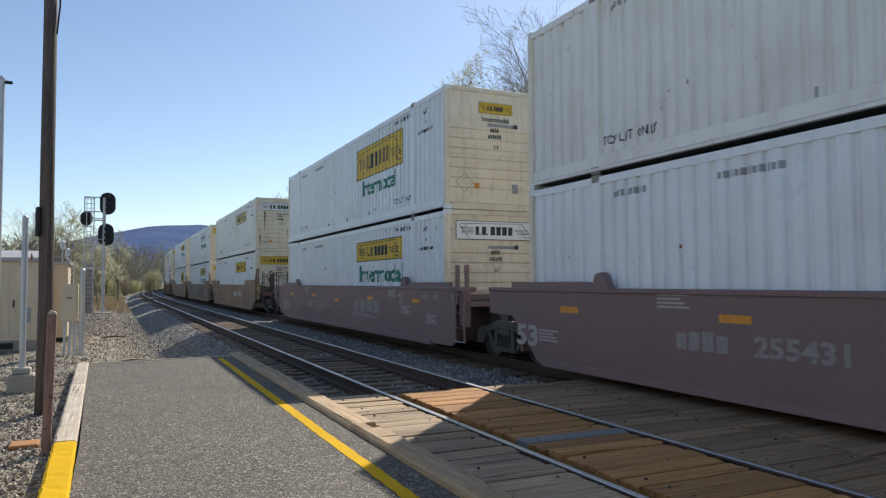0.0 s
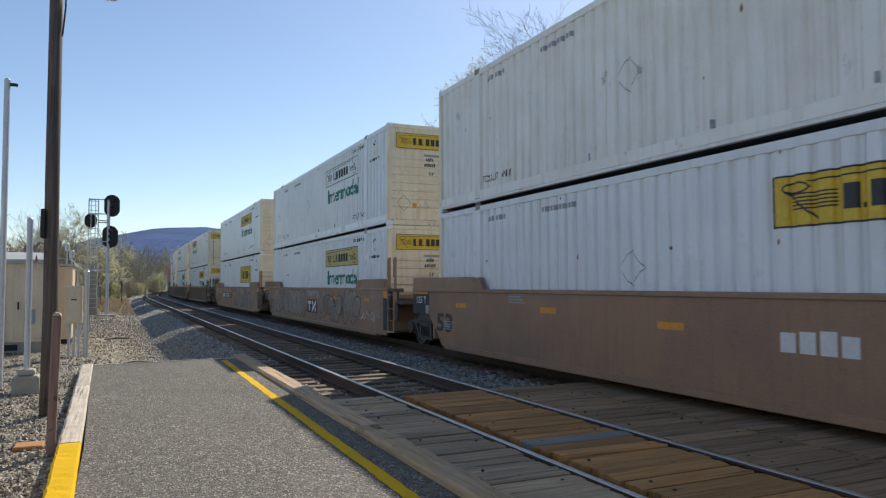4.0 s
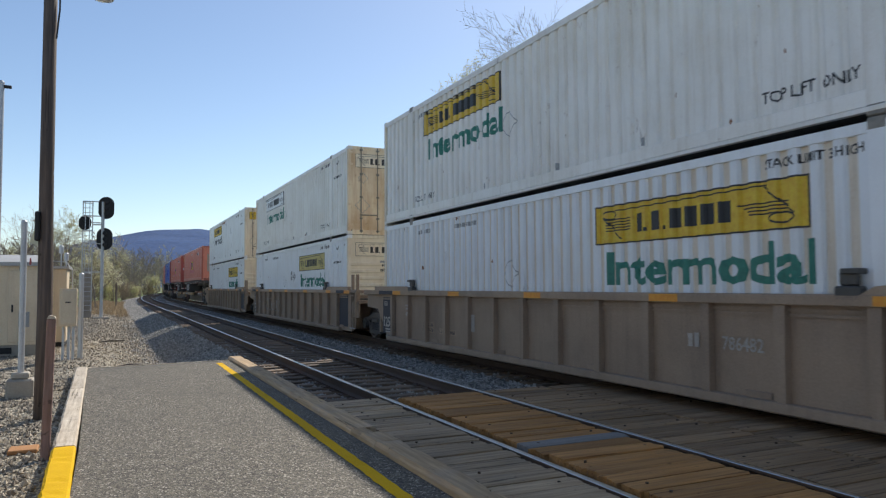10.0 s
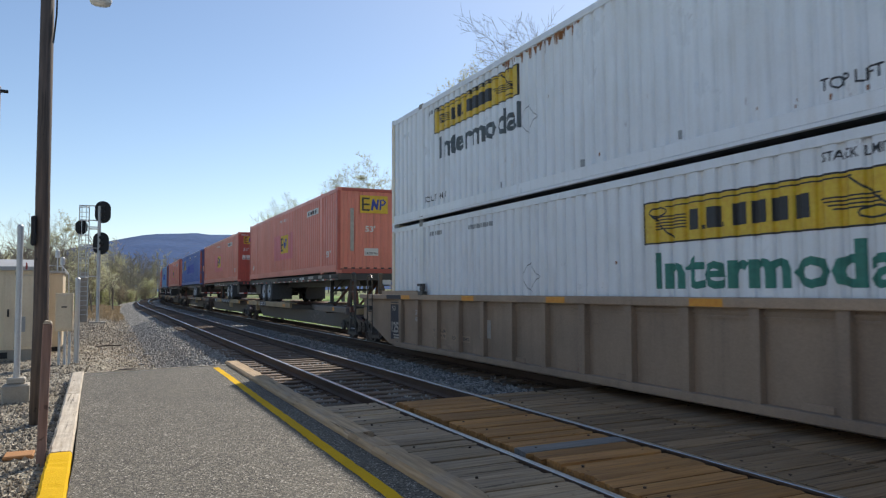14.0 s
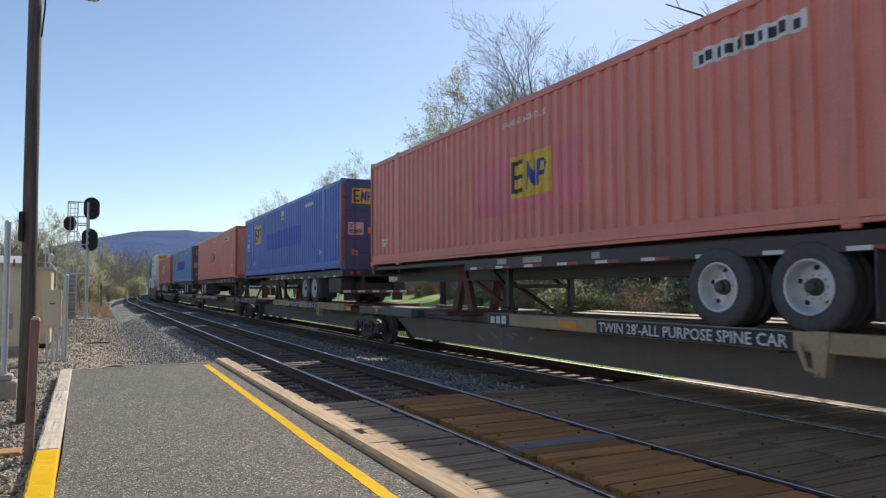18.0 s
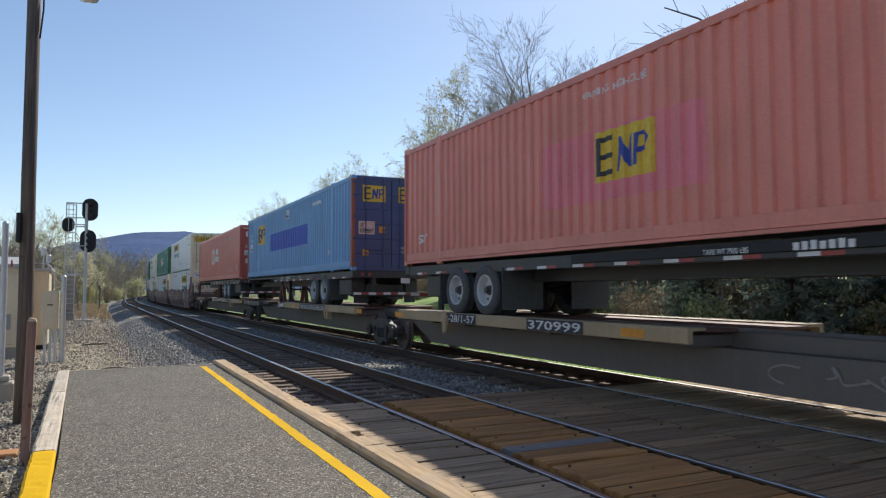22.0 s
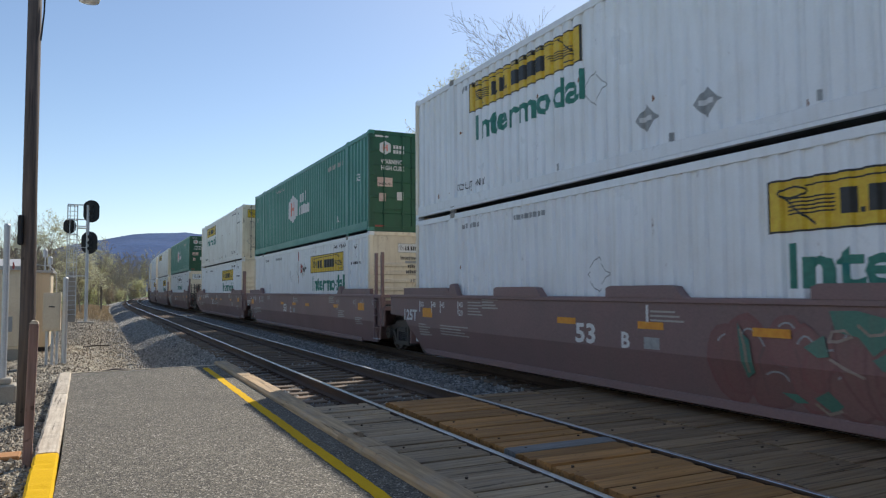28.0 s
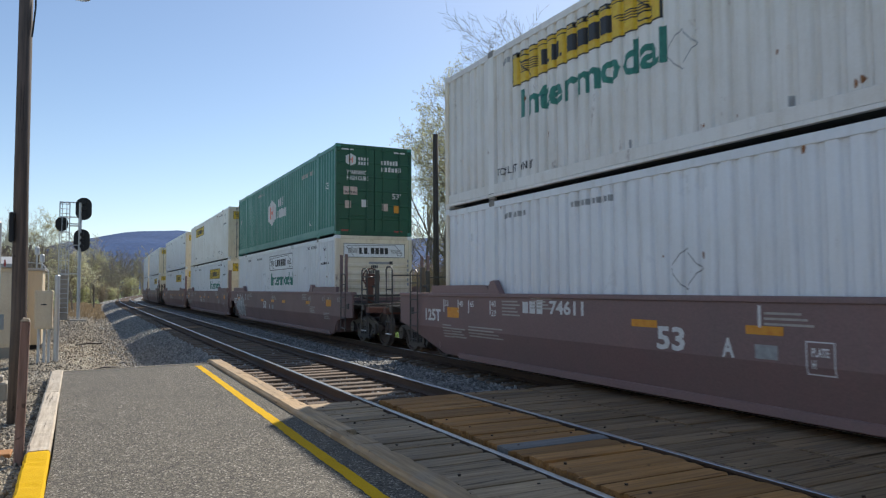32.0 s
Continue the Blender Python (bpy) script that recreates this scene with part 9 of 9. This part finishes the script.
    dry = shrub("dry_scrub", 6, 2.6, 2.2, "brown leafless scrub with dry stems", M_LITTER, 900, 40, (0.1, 0.25, 0.015))
    fresh = shrub("budding_shrub", 9, 2.4, 2.2, "shrub with fresh yellow-green leaves", M_BUD, 1500, 26, (0.08, 0.16, 0.03))
    green.matrix_world, dry.matrix_world, fresh.matrix_world = at(16.2, 15.4, 0, 1.0), at(17.2, 33.0, 0, 1.2), at(5.0, 178.0, 0, 1.6)
    for i in range(30):
        y = 8 + i * 0.95 + rng.uniform(-0.5, 0.5)
        x = 17.6 + rng.uniform(-1.6, 2.2) + max(0, y - 22) * 0.18
        copy_thing(green if rng.random() < 0.6 else dry, at(x, y, rng.uniform(0, 360), rng.uniform(0.7, 1.15)))
    for i in range(36):
        y = rng.uniform(24, 66)
        x = 21 + (y - 24) * 0.1 + rng.uniform(0, 7)
        copy_thing(dry, at(x, y, rng.uniform(0, 360), rng.uniform(0.8, 1.4)))
    for i in range(48):
        y = rng.uniform(110, 230)
        x = -16 + rng.random() * (13 + (y - 110) * 0.13)
        copy_thing((dry, fresh, dry, dry)[i % 4], at(x, y, rng.uniform(0, 360), rng.uniform(1.0, 2.0)))
    for i in range(20):
        y = rng.uniform(58, 105)
        x = -3.2 - rng.random() * 12
        copy_thing((dry, fresh, green)[i % 3], at(x, y, rng.uniform(0, 360), rng.uniform(0.8, 1.5)))


woods()



def far_woods(name, seed, spots, label, bark, leaf, leafy_share):
    """A stand of slim leafless trees too far off to tell apart, with its haze of buds."""
    rng = random.Random(seed)
    wood, buds = Bush(), Bush()
    for x, y, h in spots:
        base = Vector((x, y, ground_height(x, y) - 0.3))
        lean = Vector((rng.uniform(-0.06, 0.06), rng.uniform(-0.06, 0.06), 1))
        top = base + lean * h
        pts = [base, base.lerp(top, 0.4) + rand_dir(rng) * 0.2, base.lerp(top, 0.75) + rand_dir(rng) * 0.3, top]
        wood.limb(pts, h * rng.uniform(0.008, 0.014), 0.015, 5)
        budding_ = rng.random() < leafy_share
        for k in range(15):
            f = 0.22 + 0.76 * (k + rng.random()) / 15
            p = base.lerp(top, f)
            d = (rand_dir(rng) * Vector((1, 1, 0.2)) + Vector((0, 0, rng.uniform(0.5, 1.1)))).normalized()
            ln = h * (0.34 - 0.22 * f) * rng.uniform(0.7, 1.2)
            q = p + d * ln + Vector((0, 0, 0.1 * ln))
            wood.limb([p, p + d * ln * 0.5, q], 0.05, 0.012, 3)
            for _ in range(6):
                g = rng.uniform(0.3, 1.0)
                p2 = p.lerp(q, g)
                d2 = (d + rand_dir(rng) * 0.8 + Vector((0, 0, 0.3))).normalized()
                l2 = ln * rng.uniform(0.3, 0.6)
                wood.limb([p2, p2 + d2 * l2], 0.026, 0.01, 3)
                if budding_:
                    for _ in range(4):
                        buds.blade(p2 + d2 * l2 * rng.random() + rand_dir(rng) * 0.15, rand_dir(rng), rng.uniform(0.15, 0.3), 0.07, rng)
    t = tagged(new(name, wood.mesh(name, bark)), label, "woods", "", "stuff")
    part("bud_crown", buds.mesh("bud_crown", leaf), leaf, t)


def stands():
    rng = random.Random(91)
    u = rng.uniform
    spots = []
    while len(spots) < 430:
        y = u(120, 345)
        x = u(-32, 48)
        if -5 < x - 4.3 - bend(y) < 13 or (x > 4 and y < 175) or (x < 0 and y < 135):
            continue
        spots.append((x, y, u(6.5, 13) * (1 + max(0, y - 200) * 0.003)))
    far_woods("far_woods", 5, spots, "brown leafless woods with spring buds beyond the bend", M_FARBARK, M_BUD, 0.1)
    spots = [(38 + 34 * rng.random(), u(0, 80), u(11, 17)) for _ in range(110)] + [(24 + 12 * rng.random(), u(8, 50), u(9, 14)) for _ in range(34)]
    far_woods("background_woods", 6, spots, "thicket of slim leafless grey trees behind the line", M_TWIG, M_BUD, 0.15)
    far_woods("scrub_woods", 7, [(u(-28, -4.5), u(52, 125), u(5, 8.6)) for _ in range(115)], "pale budding thicket behind the equipment cabinets", M_TWIG, M_BLOSSOM, 0.22)


stands()

# a lawn beyond the line
bm = lattice(spread(11.6, 26, 16), spread(12, 90, 40), lambda x, y: ground_height(x, y) + 0.05 + 0.08 * noise.noise((x * 0.3, y * 0.3, 5)))
solid("lawn", bm, M_LAWN, "bright green spring grass beyond the line", kind="structure", smooth=True)
blades = Bush()
rng = random.Random(12)
for _ in range(14000):
    y = 12 + 50 * rng.random() ** 1.4
    x = 11.6 + 7 * rng.random()
    blades.blade(Vector((x, y, ground_height(x, y) + 0.02)), Vector((rng.uniform(-0.4, 0.4), rng.uniform(-0.4, 0.4), 1)).normalized(), rng.uniform(0.08, 0.2), 0.012, rng)
tagged(new("grass", blades.mesh("grass", M_GRASS)), "short spring grass beyond the line", "grass", "", "stuff")
blades = Bush()
for _ in range(9000):
    y = 60 + 70 * rng.random()
    x = -9 + 10.3 * rng.random() ** 0.6 + max(0, bend(y))
    blades.blade(Vector((x, y, yard_height(x, y) if y < 118 else ground_height(x, y))), Vector((rng.uniform(-0.6, 0.6), rng.uniform(-0.6, 0.6), 1)).normalized(), rng.uniform(0.12, 0.4), 0.03, rng)
tagged(new("dry_grass", blades.mesh("dry_grass", M_LITTER)), "dry straw-coloured grass at the yard's edge", "grass", "", "stuff")

# house roof behind the woods
h = thing("house", "grey shingled roof of a house behind the trees", "house")
h.matrix_world = pose(54, 62, 0.0, 0, 0, -38)
bm = bmesh.new()
box(bm, -5, 5, -4, 4, 0, 8.6)
part("wall", bm, M_ROOFMETAL, h)
bm = bmesh.new()
prism(bm, [(-4.5, 8.6), (4.5, 8.6), (0, 11.2)], 0, -5.4, 5.4)
part("roof", bm, M_ROOFTILE, h)


def hills():
    """A long wooded ridge, far off."""
    bm = bmesh.new()
    rows = []
    n = 120
    for i in range(n + 1):
        x = -1800 + 4200 * i / n
        crest = 236 + 18 * noise.noise((x * 0.004, 0, 1)) + 5 * noise.noise((x * 0.02, 0, 4))
        crest *= 1.0 if x > 130 else max(0.45, 1.0 - 0.9 * ((130 - x) / 520) ** 1.25)
        rows.append([bm.verts.new((x * (1 + 0.1 * k), 2000 + 260 * k, -5 + (crest + 5) * (k / 4) ** 0.85 + (0 if k in (0, 4) else 6 * noise.noise((x * 0.01, k, 2))))) for k in range(5)])
    for a, b in zip(rows, rows[1:]):
        for k in range(4):
            bm.faces.new((a[k], b[k], b[k + 1], a[k + 1]))
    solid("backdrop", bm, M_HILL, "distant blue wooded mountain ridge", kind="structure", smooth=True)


hills()

# loose stones: ballast by the platform's end and between the rails, gravel in the yard
def loose(name, seed, count, where, sizes, material, label):
    rng = random.Random(seed)
    b = Bush()
    for _ in range(count):
        x, y, z = where(rng)
        s = rng.uniform(*sizes)
        base = len(b.v)
        for d in ((1, 0, 0), (-1, 0, 0), (0, 1, 0), (0, -1, 0), (0, 0, 1), (0, 0, -1)):
            v = Vector(d) * s * rng.uniform(0.6, 1.25) + rand_dir(rng) * s * 0.35
            b.v.append(Vector((x, y, z + s * 0.25)) + v)
        for f in ((0, 2, 4), (2, 1, 4), (1, 3, 4), (3, 0, 4), (2, 0, 5), (1, 2, 5), (3, 1, 5), (0, 3, 5)):
            b.f.append(tuple(base + k for k in f))
    tagged(new(name, b.mesh(name, material)), label, "stones", "", "stuff")


def shoulder(rng):
    y = 16.4 + 34 * rng.random() ** 1.8
    x = rng.uniform(1.4, 3.4) if rng.random() < 0.5 else 2.3 - abs(rng.gauss(0, 0.65))
    u = x - X1
    return x, y, max(bed_height(u, y), yard_height(x, y) if x < 2.3 else -9)


def between(rng):
    y = 9.85 + 24 * rng.random() ** 1.8
    x = rng.choice((rng.uniform(2.75, 3.5), rng.uniform(3.7, 4.95), rng.uniform(5.2, 7.4)))
    return x, y, bed_height(x - X1, y)


def yard(rng):
    y = 6 + 38 * rng.random() ** 1.5
    x = rng.uniform(-3.6, -0.5) if y < 16 else rng.uniform(-3.5, 1.4)
    return x, y, yard_height(x, y)


def far_yard(rng):
    y = 27 + 38 * rng.random()
    x = rng.uniform(-4.0, 1.9)
    return x, y, yard_height(x, y)


M_STONE = leafy("loose_ballast_stone", (0.15, 0.14, 0.125), (0.53, 0.5, 0.45), 6, 0.0)
M_PEBBLE = leafy("loose_gravel_stone", (0.12, 0.095, 0.07), (0.55, 0.46, 0.34), 6, 0.0)
loose("ballast_stones", 1, 15000, shoulder, (0.018, 0.045), M_STONE, "loose grey ballast stones on the shoulder")
loose("track_stones", 2, 9000, between, (0.018, 0.042), M_STONE, "loose grey ballast stones between the rails")
loose("yard_stones", 3, 18000, yard, (0.01, 0.034), M_PEBBLE, "loose brown gravel stones in the yard")
loose("coarse_stones", 4, 5000, far_yard, (0.025, 0.055), M_PEBBLE, "coarse brown-grey stones strewn over the yard")


def motions():
    for ob, s, z in MOVERS:
        walk(ob, [(float(t), rail_pose(s, t) @ Matrix.Translation((0, 0, z))) for t in range(33)])
    steps = [k / 15 for k in range(481)]
    for ob, place, r in SPINNERS:
        walk(ob, [(t, Matrix.Translation(place) @ Matrix.Rotation(run(t) / r, 4, "X")) for t in steps])


motions()
